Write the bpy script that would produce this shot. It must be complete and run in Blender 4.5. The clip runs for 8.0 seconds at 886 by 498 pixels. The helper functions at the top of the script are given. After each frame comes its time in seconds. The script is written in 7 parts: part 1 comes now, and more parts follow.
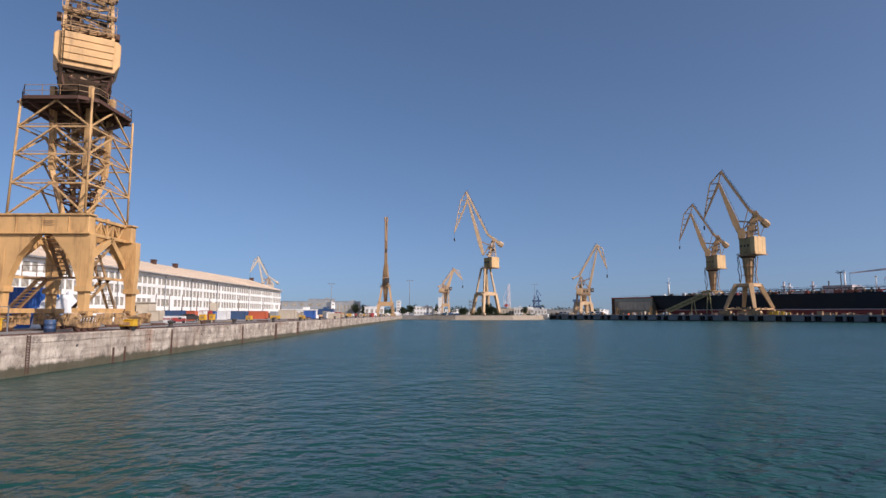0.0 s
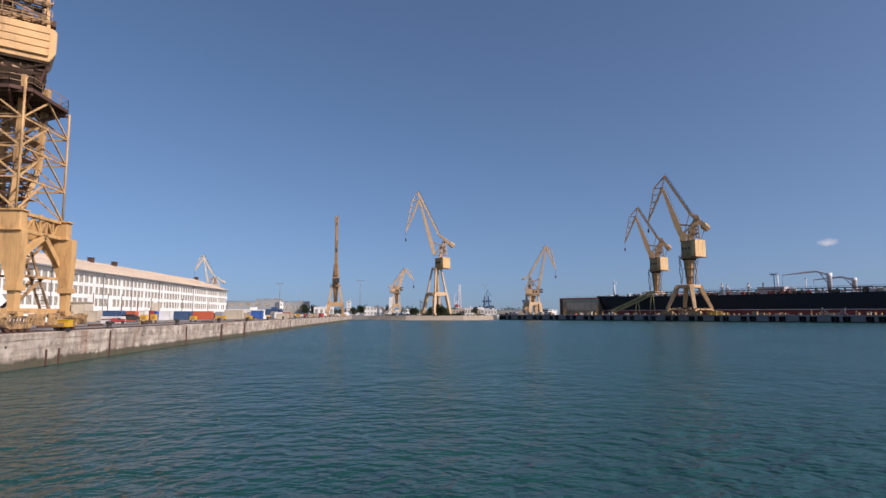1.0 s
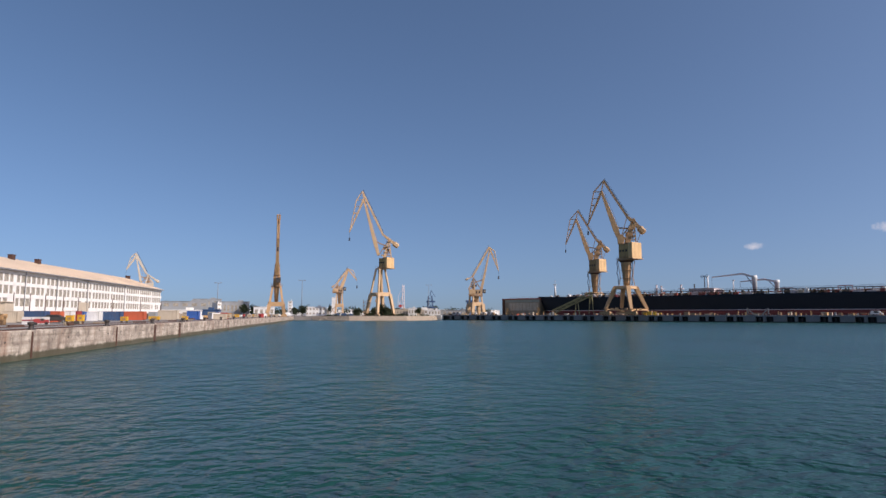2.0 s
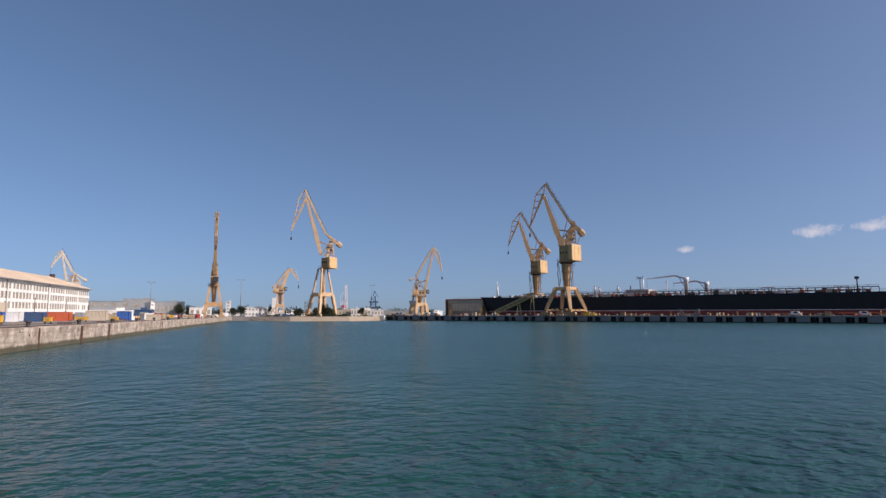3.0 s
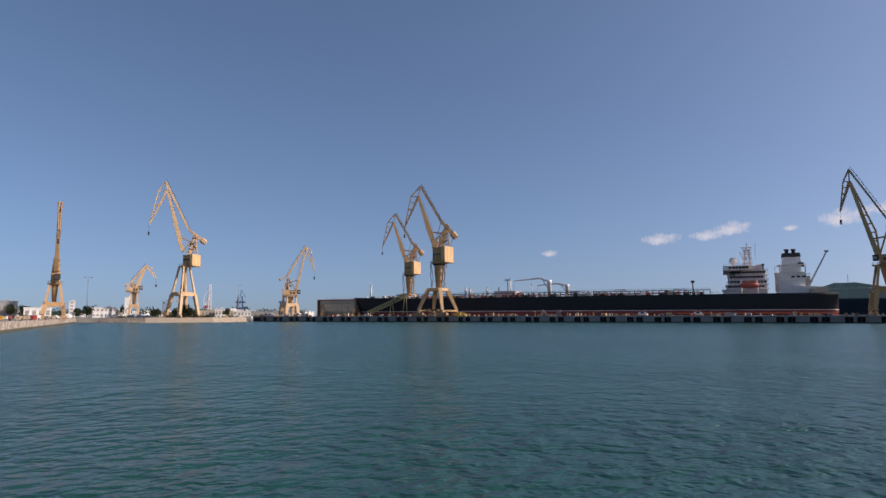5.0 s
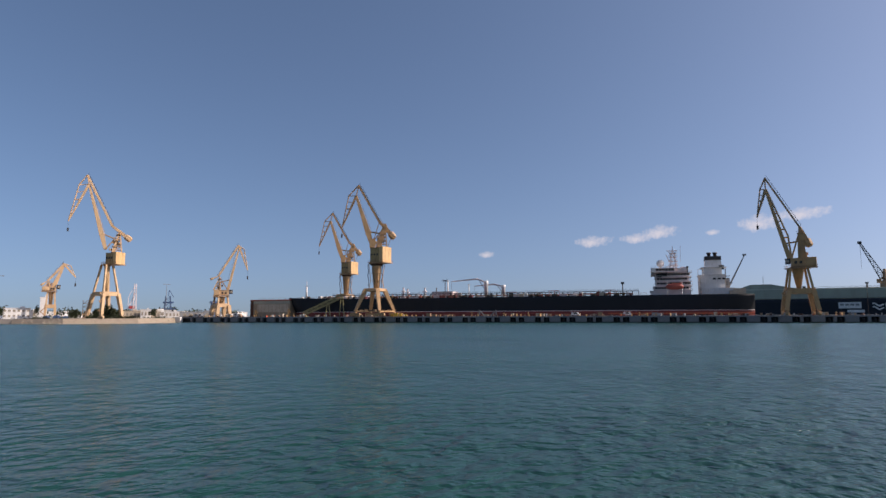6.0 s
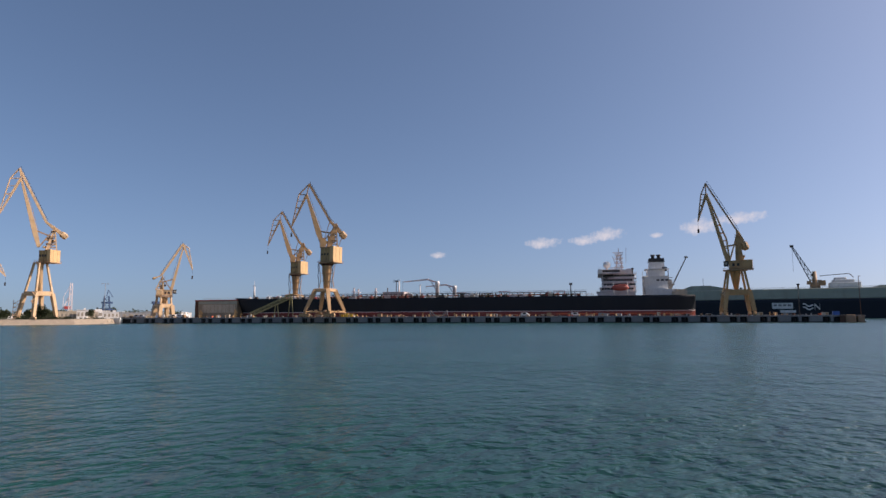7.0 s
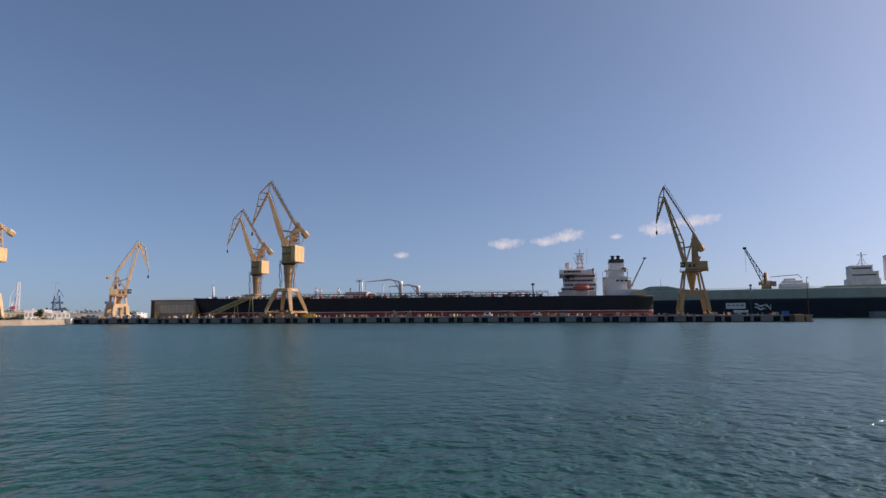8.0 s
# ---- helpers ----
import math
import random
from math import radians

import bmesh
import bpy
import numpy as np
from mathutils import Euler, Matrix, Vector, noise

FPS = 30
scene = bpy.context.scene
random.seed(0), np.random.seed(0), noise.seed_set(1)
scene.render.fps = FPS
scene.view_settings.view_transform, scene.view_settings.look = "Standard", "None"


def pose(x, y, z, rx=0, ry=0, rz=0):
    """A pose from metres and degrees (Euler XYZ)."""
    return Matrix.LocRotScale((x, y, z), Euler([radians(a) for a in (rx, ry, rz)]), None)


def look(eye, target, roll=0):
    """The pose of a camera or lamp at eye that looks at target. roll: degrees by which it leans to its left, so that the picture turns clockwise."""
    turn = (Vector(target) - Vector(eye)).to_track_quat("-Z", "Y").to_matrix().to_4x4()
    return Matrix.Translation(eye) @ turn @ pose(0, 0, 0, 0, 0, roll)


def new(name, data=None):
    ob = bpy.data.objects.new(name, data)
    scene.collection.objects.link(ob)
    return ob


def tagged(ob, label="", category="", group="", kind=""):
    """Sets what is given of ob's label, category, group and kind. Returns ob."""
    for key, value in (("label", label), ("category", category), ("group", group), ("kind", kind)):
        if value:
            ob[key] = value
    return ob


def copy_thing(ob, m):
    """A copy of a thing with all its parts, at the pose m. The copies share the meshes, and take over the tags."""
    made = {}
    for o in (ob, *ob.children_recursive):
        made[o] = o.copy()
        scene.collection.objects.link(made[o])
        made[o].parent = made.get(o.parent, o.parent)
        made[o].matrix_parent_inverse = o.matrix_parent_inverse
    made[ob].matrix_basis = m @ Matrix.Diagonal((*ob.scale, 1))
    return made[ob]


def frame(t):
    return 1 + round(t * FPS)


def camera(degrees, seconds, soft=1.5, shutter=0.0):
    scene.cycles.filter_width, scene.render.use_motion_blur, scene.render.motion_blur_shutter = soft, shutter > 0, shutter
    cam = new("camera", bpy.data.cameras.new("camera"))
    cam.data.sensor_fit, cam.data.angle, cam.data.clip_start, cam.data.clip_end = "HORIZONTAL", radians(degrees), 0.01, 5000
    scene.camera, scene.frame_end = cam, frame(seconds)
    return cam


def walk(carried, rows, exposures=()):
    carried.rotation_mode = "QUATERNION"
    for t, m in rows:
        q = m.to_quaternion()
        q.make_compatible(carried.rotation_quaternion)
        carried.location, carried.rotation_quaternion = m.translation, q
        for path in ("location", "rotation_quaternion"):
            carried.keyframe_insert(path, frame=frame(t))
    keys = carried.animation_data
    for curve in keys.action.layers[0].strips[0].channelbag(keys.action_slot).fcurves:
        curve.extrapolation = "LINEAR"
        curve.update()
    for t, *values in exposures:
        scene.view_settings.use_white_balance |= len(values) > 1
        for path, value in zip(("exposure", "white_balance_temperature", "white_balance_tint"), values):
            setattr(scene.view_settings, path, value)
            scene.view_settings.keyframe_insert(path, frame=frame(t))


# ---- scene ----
EYE = 4.2
cam = camera(72.72, 8.0)
# seconds, heading to the right of the quay's line, tilt up, lean
PATH = [
    (0.0, 0.00, 6.11, 0.03),
    (0.5, 2.24, 6.12, 0.02),
    (1.0, 4.66, 6.13, 0.04),
    (1.5, 7.31, 6.14, 0.05),
    (3.0, 15.36, 6.19, 0.07),
    (3.5, 18.15, 6.21, 0.07),
    (4.0, 21.23, 6.22, 0.09),
    (4.5, 24.15, 6.22, 0.11),
    (6.0, 33.27, 6.25, 0.22),
    (6.5, 35.40, 6.26, 0.23),
    (7.0, 37.90, 6.27, 0.27),
    (7.5, 39.68, 6.27, 0.29),
    (8.0, 41.38, 6.26, 0.33),
]
walk(cam, [(t, pose(0, 0, EYE, 90 + tilt, lean, -turn)) for t, turn, tilt, lean in PATH],
     [(0.0, -0.04, 6120, 20), (4.0, 0.03, 6400, 21), (8.0, 0.11, 6680, 22)])

# ---- daylight ----
SUN_AZ, SUN_EL = 126.0, 35.0
world = bpy.data.worlds.new("sky")
scene.world = world
world.use_nodes = True
wn, wl = world.node_tree.nodes, world.node_tree.links
sky = wn.new("ShaderNodeTexSky")
sky.sky_type = "NISHITA"
sky.sun_disc = False
sky.sun_elevation, sky.sun_rotation = radians(SUN_EL), radians(SUN_AZ)
sky.altitude, sky.air_density, sky.dust_density, sky.ozone_density = 0.0, 0.7, 2.2, 4.0
# the eye stands a little above the thickest haze, so the sky's lowest band stays clear
place = wn.new("ShaderNodeTexCoord")
raised = wn.new("ShaderNodeVectorMath")
raised.inputs[1].default_value = (0.0, 0.0, 0.05)
unit = wn.new("ShaderNodeVectorMath")
unit.operation = "NORMALIZE"
wl.new(place.outputs["Generated"], raised.inputs[0])
wl.new(raised.outputs[0], unit.inputs[0])
wl.new(unit.outputs[0], sky.inputs["Vector"])
soften = wn.new("ShaderNodeGamma")
soften.inputs["Gamma"].default_value = 0.95
wl.new(sky.outputs[0], soften.inputs["Color"])
deepen = wn.new("ShaderNodeHueSaturation")
deepen.inputs["Hue"].default_value, deepen.inputs["Saturation"].default_value = 0.490, 1.0
wl.new(soften.outputs[0], deepen.inputs["Color"])
wl.new(deepen.outputs[0], wn["Background"].inputs["Color"])
wn["Background"].inputs["Strength"].default_value = 0.132
sun = new("sun", bpy.data.lights.new("sun", "SUN"))
sun.data.energy, sun.data.angle, sun.data.color = 5.0, radians(0.53), (1.0, 0.92, 0.79)
sa, se = radians(SUN_AZ), radians(SUN_EL)
sun.matrix_world = look((math.sin(sa) * math.cos(se) * 500, math.cos(sa) * math.cos(se) * 500, math.sin(se) * 500), (0, 0, 0))


# ---- materials ----
def nodes_of(name):
    m = bpy.data.materials.new(name)
    m.use_nodes = True
    t = m.node_tree
    return m, t.nodes, t.links, t.nodes["Principled BSDF"]


def noise_tex(n, l, scale, detail=4.0, rough=0.6, stretch=None):
    tc = n.new("ShaderNodeTexCoord")
    tex = n.new("ShaderNodeTexNoise")
    tex.inputs["Scale"].default_value, tex.inputs["Detail"].default_value, tex.inputs["Roughness"].default_value = scale, detail, rough
    if stretch:
        mp = n.new("ShaderNodeMapping")
        mp.inputs["Scale"].default_value = stretch
        l.new(tc.outputs["Object"], mp.inputs[0])
        l.new(mp.outputs[0], tex.inputs["Vector"])
    else:
        l.new(tc.outputs["Object"], tex.inputs["Vector"])
    return tex.outputs["Fac"]


def ramp(n, l, fac, a, b):
    r = n.new("ShaderNodeMapRange")
    r.inputs["From Min"].default_value, r.inputs["From Max"].default_value = a, b
    l.new(fac, r.inputs["Value"])
    return r.outputs[0]


def blend(n, l, fac, a, b):
    x = n.new("ShaderNodeMix")
    x.data_type = "RGBA"
    for sock, v in ((x.inputs["Factor"], fac), (x.inputs["A"], a), (x.inputs["B"], b)):
        if isinstance(v, (float, int)):
            sock.default_value = v
        elif isinstance(v, tuple):
            sock.default_value = (*v, 1)
        else:
            l.new(v, sock)
    return x.outputs["Result"]


def scaled(n, l, v, k):
    x = n.new("ShaderNodeMath")
    x.operation = "MULTIPLY"
    l.new(v, x.inputs[0])
    x.inputs[1].default_value = k
    return x.outputs[0]


def surface(name, col, wear=(0.2, 0.1, 0.05), amount=0.5, rough=0.6, metal=0.0, big=0.25, fine=4.0, bump=0.3, depth=0.02, runs=True, edge=(0.52, 0.72)):
    """Weathered surface: base colour with broad fading, stains that run down, and a fine relief."""
    m, n, l, b = nodes_of(name)
    fade = ramp(n, l, noise_tex(n, l, big, 3), 0.3, 0.7)
    dark = tuple(c * 0.72 for c in col)
    base = blend(n, l, fade, dark, col)
    oi = n.new("ShaderNodeObjectInfo")
    base = blend(n, l, scaled(n, l, oi.outputs["Random"], 0.35), base, tuple(c * 0.8 for c in col))
    stain = ramp(n, l, noise_tex(n, l, fine * 0.25, 6, 0.7, (1, 1, 0.2) if runs else None), *edge)
    base = blend(n, l, scaled(n, l, stain, amount), base, wear)
    l.new(base, b.inputs["Base Color"])
    b.inputs["Roughness"].default_value, b.inputs["Metallic"].default_value = rough, metal
    bp = n.new("ShaderNodeBump")
    bp.inputs["Strength"].default_value, bp.inputs["Distance"].default_value = bump, depth
    l.new(noise_tex(n, l, fine, 5, 0.65), bp.inputs["Height"])
    l.new(bp.outputs[0], b.inputs["Normal"])
    return m


def water_material():
    m, n, l, b = nodes_of("harbour_water")
    tc = n.new("ShaderNodeTexCoord")
    heights = []
    for scale, stretch, turn, size in ((0.13, (0.9, 1.0, 1), 24, 0.30), (0.5, (0.85, 1.0, 1), -16, 0.55), (1.4, (0.85, 1.0, 1), 22, 0.42), (3.8, (0.9, 1, 1), -30, 0.10)):
        mp = n.new("ShaderNodeMapping")
        mp.inputs["Scale"].default_value = stretch
        mp.inputs["Rotation"].default_value = (0, 0, radians(turn))
        l.new(tc.outputs["Object"], mp.inputs[0])
        tex = n.new("ShaderNodeTexNoise")
        tex.inputs["Scale"].default_value, tex.inputs["Detail"].default_value = scale, 2.0
        tex.inputs["Distortion"].default_value = 0.3
        l.new(mp.outputs[0], tex.inputs["Vector"])
        heights.append(scaled(n, l, tex.outputs["Fac"], size))
    total = heights[0]
    for h in heights[1:]:
        a = n.new("ShaderNodeMath")
        l.new(total, a.inputs[0])
        l.new(h, a.inputs[1])
        total = a.outputs[0]
    gust = n.new("ShaderNodeMath")
    gust.operation = "MULTIPLY"
    puff = n.new("ShaderNodeMapRange")
    puff.inputs["From Min"].default_value, puff.inputs["From Max"].default_value = 0.3, 0.7
    puff.inputs["To Min"].default_value, puff.inputs["To Max"].default_value = 0.65, 1.25
    l.new(noise_tex(n, l, 0.05, 3), puff.inputs["Value"])
    l.new(total, gust.inputs[0])
    l.new(puff.outputs[0], gust.inputs[1])
    total = gust.outputs[0]
    bp = n.new("ShaderNodeBump")
    bp.inputs["Strength"].default_value, bp.inputs["Distance"].default_value = 1.0, 1.0
    l.new(total, bp.inputs["Height"])
    l.new(bp.outputs[0], b.inputs["Normal"])
    cloudy = ramp(n, l, noise_tex(n, l, 0.02, 3), 0.35, 0.65)
    l.new(blend(n, l, cloudy, (0.008, 0.044, 0.038), (0.0115, 0.058, 0.048)), b.inputs["Base Color"])
    b.inputs["Roughness"].default_value = 0.24
    b.inputs["IOR"].default_value = 1.35
    return m


def concrete_wall():
    """Old quay concrete: pale, stained, with a green tide mark near the water."""
    m, n, l, b = nodes_of("quay_concrete")
    base = blend(n, l, ramp(n, l, noise_tex(n, l, 0.45, 6, 0.7), 0.38, 0.62), (0.26, 0.21, 0.165), (0.60, 0.51, 0.41))
    runs = ramp(n, l, noise_tex(n, l, 0.8, 6, 0.7, (1, 1, 0.12)), 0.5, 0.68)
    base = blend(n, l, scaled(n, l, runs, 0.65), base, (0.12, 0.075, 0.05))
    rusty = ramp(n, l, noise_tex(n, l, 0.25, 6, 0.7, (1, 1, 0.3)), 0.55, 0.68)
    lifts = ramp(n, l, noise_tex(n, l, 0.9, 4, 0.6, (0.12, 0.12, 3.2)), 0.47, 0.6)
    base = blend(n, l, scaled(n, l, lifts, 0.45), base, (0.20, 0.145, 0.105))
    base = blend(n, l, scaled(n, l, rusty, 0.6), base, (0.22, 0.10, 0.05))
    spots = ramp(n, l, noise_tex(n, l, 1.1, 8, 0.75), 0.53, 0.60)
    base = blend(n, l, scaled(n, l, spots, 0.7), base, (0.13, 0.105, 0.085))
    tc = n.new("ShaderNodeTexCoord")
    sep = n.new("ShaderNodeSeparateXYZ")
    l.new(tc.outputs["Object"], sep.inputs[0])
    wob = scaled(n, l, noise_tex(n, l, 0.9, 5), 0.7)
    add = n.new("ShaderNodeMath")
    l.new(sep.outputs["Z"], add.inputs[0])
    l.new(wob, add.inputs[1])
    weed = ramp(n, l, add.outputs[0], 1.12, 0.88)
    base = blend(n, l, scaled(n, l, weed, 0.92), base, (0.06, 0.052, 0.026))
    l.new(base, b.inputs["Base Color"])
    b.inputs["Roughness"].default_value = 0.85
    bp = n.new("ShaderNodeBump")
    bp.inputs["Strength"].default_value, bp.inputs["Distance"].default_value = 0.6, 0.05
    l.new(noise_tex(n, l, 3.0, 8, 0.7), bp.inputs["Height"])
    l.new(bp.outputs[0], b.inputs["Normal"])
    # one pattern for the whole wall, so that no two panels look alike
    place = n.new("ShaderNodeNewGeometry")
    for k in [k for k in l if k.from_socket.name == "Object" and k.from_node.bl_idname == "ShaderNodeTexCoord"]:
        l.new(place.outputs["Position"], k.to_socket)
    return m


RUST = (0.10, 0.045, 0.02)
YELLOW = surface("crane_yellow", (0.66, 0.385, 0.15), RUST, 0.6, 0.6, big=0.5, edge=(0.52, 0.70))
OCHRE = surface("crane_ochre", (0.52, 0.315, 0.145), (0.17, 0.085, 0.045), 0.5, 0.6)
TAN = surface("faded_crane_tan", (0.62, 0.41, 0.22), (0.20, 0.10, 0.055), 0.5, 0.65)
TOWER = surface("weathered_tower_paint", (0.60, 0.36, 0.15), (0.10, 0.05, 0.028), 0.7, 0.7, fine=6, edge=(0.52, 0.66))
PINK = surface("pinkish_white_paint", (0.78, 0.68, 0.65), (0.40, 0.28, 0.24), 0.35, 0.6)
ROCKWALL = surface("pale_rubble_wall", (0.38, 0.305, 0.22), (0.15, 0.115, 0.08), 0.65, 0.9, big=0.4, fine=2.5, bump=0.8, depth=0.1, runs=False)
UMBER = surface("brown_crane_paint", (0.54, 0.315, 0.135), (0.16, 0.09, 0.045), 0.5, 0.6)
# crane yellow in a shaded and a sunlit copy, for the slewed houses
SHADEYELLOW = surface("shaded_crane_yellow", (0.40, 0.275, 0.105), (0.12, 0.07, 0.03), 0.6, 0.6, fine=2.5)
SUNYELLOW = surface("sunlit_crane_yellow", (0.68, 0.44, 0.20), (0.30, 0.16, 0.07), 0.35, 0.6)
DULL = surface("crane_dull", (0.40, 0.245, 0.125), (0.10, 0.055, 0.03), 0.5, 0.6)
DARK = surface("dark_steel", (0.035, 0.032, 0.03), RUST, 0.4, 0.6)
STEEL = surface("grey_steel", (0.22, 0.22, 0.22), RUST, 0.3, 0.5)
BRIGHT = surface("bright_yellow", (0.75, 0.42, 0.02), (0.2, 0.1, 0.03), 0.3, 0.5)
WHITE = surface("white_paint", (0.78, 0.76, 0.72), (0.35, 0.27, 0.2), 0.35, 0.6)
RENDERED = surface("white_render", (0.86, 0.83, 0.77), (0.50, 0.43, 0.34), 0.35, 0.85, fine=2.0)
HULL = surface("black_hull", (0.008, 0.012, 0.017), (0.016, 0.020, 0.022), 0.4, 0.7, big=0.05, fine=0.6, bump=0.15)
BOOT = surface("red_boot_top", (0.22, 0.034, 0.024), (0.07, 0.03, 0.022), 0.5, 0.6, big=0.05, fine=0.8)
DECKRED = surface("red_deck_paint", (0.36, 0.075, 0.05), (0.12, 0.06, 0.04), 0.4, 0.6)
GREYHULL = surface("grey_green_paint", (0.36, 0.38, 0.30), (0.16, 0.14, 0.11), 0.4, 0.6, big=0.05, fine=0.6)
NAVY = surface("navy_hull", (0.010, 0.016, 0.026), (0.03, 0.03, 0.03), 0.4, 0.7, big=0.05, fine=0.6)
CONCRETE = concrete_wall()
PIERGREY = surface("pier_concrete", (0.205, 0.21, 0.215), (0.13, 0.12, 0.11), 0.5, 0.85, fine=1.5)
PAVING = surface("quay_paving", (0.26, 0.235, 0.21), (0.12, 0.10, 0.085), 0.5, 0.9, big=0.08, fine=1.2, runs=False)
EARTH = surface("dry_earth", (0.30, 0.25, 0.18), (0.15, 0.13, 0.08), 0.5, 0.95, big=0.03, fine=0.5, runs=False)
ROCK = surface("shore_rock", (0.46, 0.38, 0.28), (0.14, 0.12, 0.09), 0.5, 0.9, big=0.4, fine=2.0, runs=False)
ROOF = surface("roof_sheet", (0.72, 0.57, 0.42), (0.42, 0.30, 0.20), 0.5, 0.7, big=0.06, fine=1.0)
GREYWALL = surface("grey_cladding", (0.30, 0.31, 0.31), (0.2, 0.2, 0.2), 0.3, 0.7)
BLUE = surface("blue_paint", (0.02, 0.10, 0.36), (0.08, 0.06, 0.06), 0.3, 0.5)
NAVYBOX = surface("dark_blue_paint", (0.03, 0.075, 0.17), (0.09, 0.06, 0.05), 0.4, 0.55)
ORANGE = surface("orange_paint", (0.52, 0.10, 0.035), (0.18, 0.07, 0.04), 0.4, 0.55)
REDBOX = surface("red_paint", (0.34, 0.035, 0.03), (0.12, 0.04, 0.03), 0.4, 0.55)
CREAM = surface("cream_paint", (0.55, 0.46, 0.34), (0.25, 0.18, 0.12), 0.4, 0.6)
BROWN = surface("brown_dock_paint", (0.36, 0.29, 0.20), (0.16, 0.09, 0.05), 0.5, 0.7)
GANG = surface("green_ochre_paint", (0.30, 0.28, 0.13), (0.13, 0.09, 0.05), 0.4, 0.6)
RUBBER = surface("black_rubber", (0.02, 0.02, 0.02), (0.05, 0.045, 0.04), 0.3, 0.8)
LEAF = surface("foliage", (0.055, 0.075, 0.03), (0.03, 0.045, 0.018), 0.6, 0.7, big=0.4, fine=3, runs=False)
BARK = surface("bark", (0.12, 0.09, 0.06), (0.06, 0.045, 0.03), 0.5, 0.9)
TARP = surface("white_tarpaulin", (0.80, 0.79, 0.77), (0.5, 0.48, 0.45), 0.3, 0.6, bump=0.6, depth=0.06)
LIFERED = surface("faded_boat_red", (0.42, 0.085, 0.055), (0.20, 0.06, 0.04), 0.4, 0.6)
RUSTWALL = surface("rust_stained_concrete", (0.36, 0.22, 0.14), (0.14, 0.06, 0.03), 0.7, 0.85, fine=2.0)
GRIME = surface("grimy_bogie_paint", (0.50, 0.30, 0.13), (0.05, 0.028, 0.016), 0.85, 0.75, big=1.2, fine=5.0, runs=False, edge=(0.44, 0.58))
# near-black: stands in for the shade inside openings; also dark window glass
VOID = surface("near_black_opening", (0.018, 0.018, 0.02), (0.01, 0.01, 0.01), 0.4, 0.9)
for m_ in (HULL, NAVY):
    m_.node_tree.nodes["Principled BSDF"].inputs["Specular IOR Level"].default_value = 0.32
WATER = water_material()


def glass_material():
    m, n, l, b = nodes_of("dusty_window_glass")
    l.new(blend(n, l, ramp(n, l, noise_tex(n, l, 0.8, 3), 0.35, 0.65), (0.20, 0.175, 0.14), (0.42, 0.37, 0.29)), b.inputs["Base Color"])
    b.inputs["Roughness"].default_value = 0.25
    return m


GLASS = glass_material()


# ---- shapes ----
def box(bm, c, size, rz=0.0, taper=1.0):
    """Box round the centre c; taper: how much of its plan is left at its top."""
    co, si = math.cos(radians(rz)), math.sin(radians(rz))
    v = []
    for k in (-0.5, 0.5):
        f = taper if k > 0 else 1.0
        for i, j in ((-0.5, -0.5), (0.5, -0.5), (0.5, 0.5), (-0.5, 0.5)):
            x, y = i * size[0] * f, j * size[1] * f
            v.append(bm.verts.new((c[0] + x * co - y * si, c[1] + x * si + y * co, c[2] + k * size[2])))
    for q in ((3, 2, 1, 0), (4, 5, 6, 7), (0, 1, 5, 4), (1, 2, 6, 5), (2, 3, 7, 6), (3, 0, 4, 7)):
        bm.faces.new([v[i] for i in q])
    return v


def side_frame(p, q, up=(0, 0, 1)):
    d = (Vector(q) - Vector(p)).normalized()
    u = Vector(up)
    if abs(d.dot(u)) > 0.97:
        u = Vector((0, 1, 0))
    s = d.cross(u).normalized()
    return d, s, s.cross(d).normalized()


def beam(bm, p, q, w, h=None, w2=None, h2=None):
    """Bar of box section from p to q; w across, h in the upright plane, w2 and h2 at its far end."""
    h = h or w
    w2, h2 = w2 or w, h2 or h
    d, s, u = side_frame(p, q)
    v = []
    for e, a, b in ((Vector(p), w, h), (Vector(q), w2, h2)):
        for i, j in ((-0.5, -0.5), (0.5, -0.5), (0.5, 0.5), (-0.5, 0.5)):
            v.append(bm.verts.new(e + s * i * a + u * j * b))
    for f in ((3, 2, 1, 0), (4, 5, 6, 7), (0, 1, 5, 4), (1, 2, 6, 5), (2, 3, 7, 6), (3, 0, 4, 7)):
        bm.faces.new([v[i] for i in f])


def tube(bm, p, q, r, r2=None, n=8):
    r2 = r if r2 is None else r2
    d, s, u = side_frame(p, q)
    rings = []
    for e, a in ((Vector(p), r), (Vector(q), r2)):
        rings.append([bm.verts.new(e + (s * math.cos(k * 2 * math.pi / n) + u * math.sin(k * 2 * math.pi / n)) * a) for k in range(n)])
    for k in range(n):
        f = bm.faces.new((rings[0][k], rings[0][(k + 1) % n], rings[1][(k + 1) % n], rings[1][k]))
        f.smooth = n > 7
    bm.faces.new(rings[0][::-1])
    bm.faces.new(rings[1])


def chain(bm, pts, r, n=6):
    for a, b in zip(pts, pts[1:]):
        tube(bm, a, b, r, n=n)


def prism(bm, outline, depth, at=(0, 0, 0), axis="y"):
    """Outline of (across, up) pairs drawn out by depth along y (or x), centred."""
    def place(a, b, k):
        o = Vector((a, k, b)) if axis == "y" else Vector((k, a, b))
        return o + Vector(at)
    f = [bm.verts.new(place(a, b, -depth / 2)) for a, b in outline]
    g = [bm.verts.new(place(a, b, depth / 2)) for a, b in outline]
    n = len(outline)
    bm.faces.new(f)
    bm.faces.new(g[::-1])
    for i in range(n):
        bm.faces.new((f[(i + 1) % n], f[i], g[i], g[(i + 1) % n]))


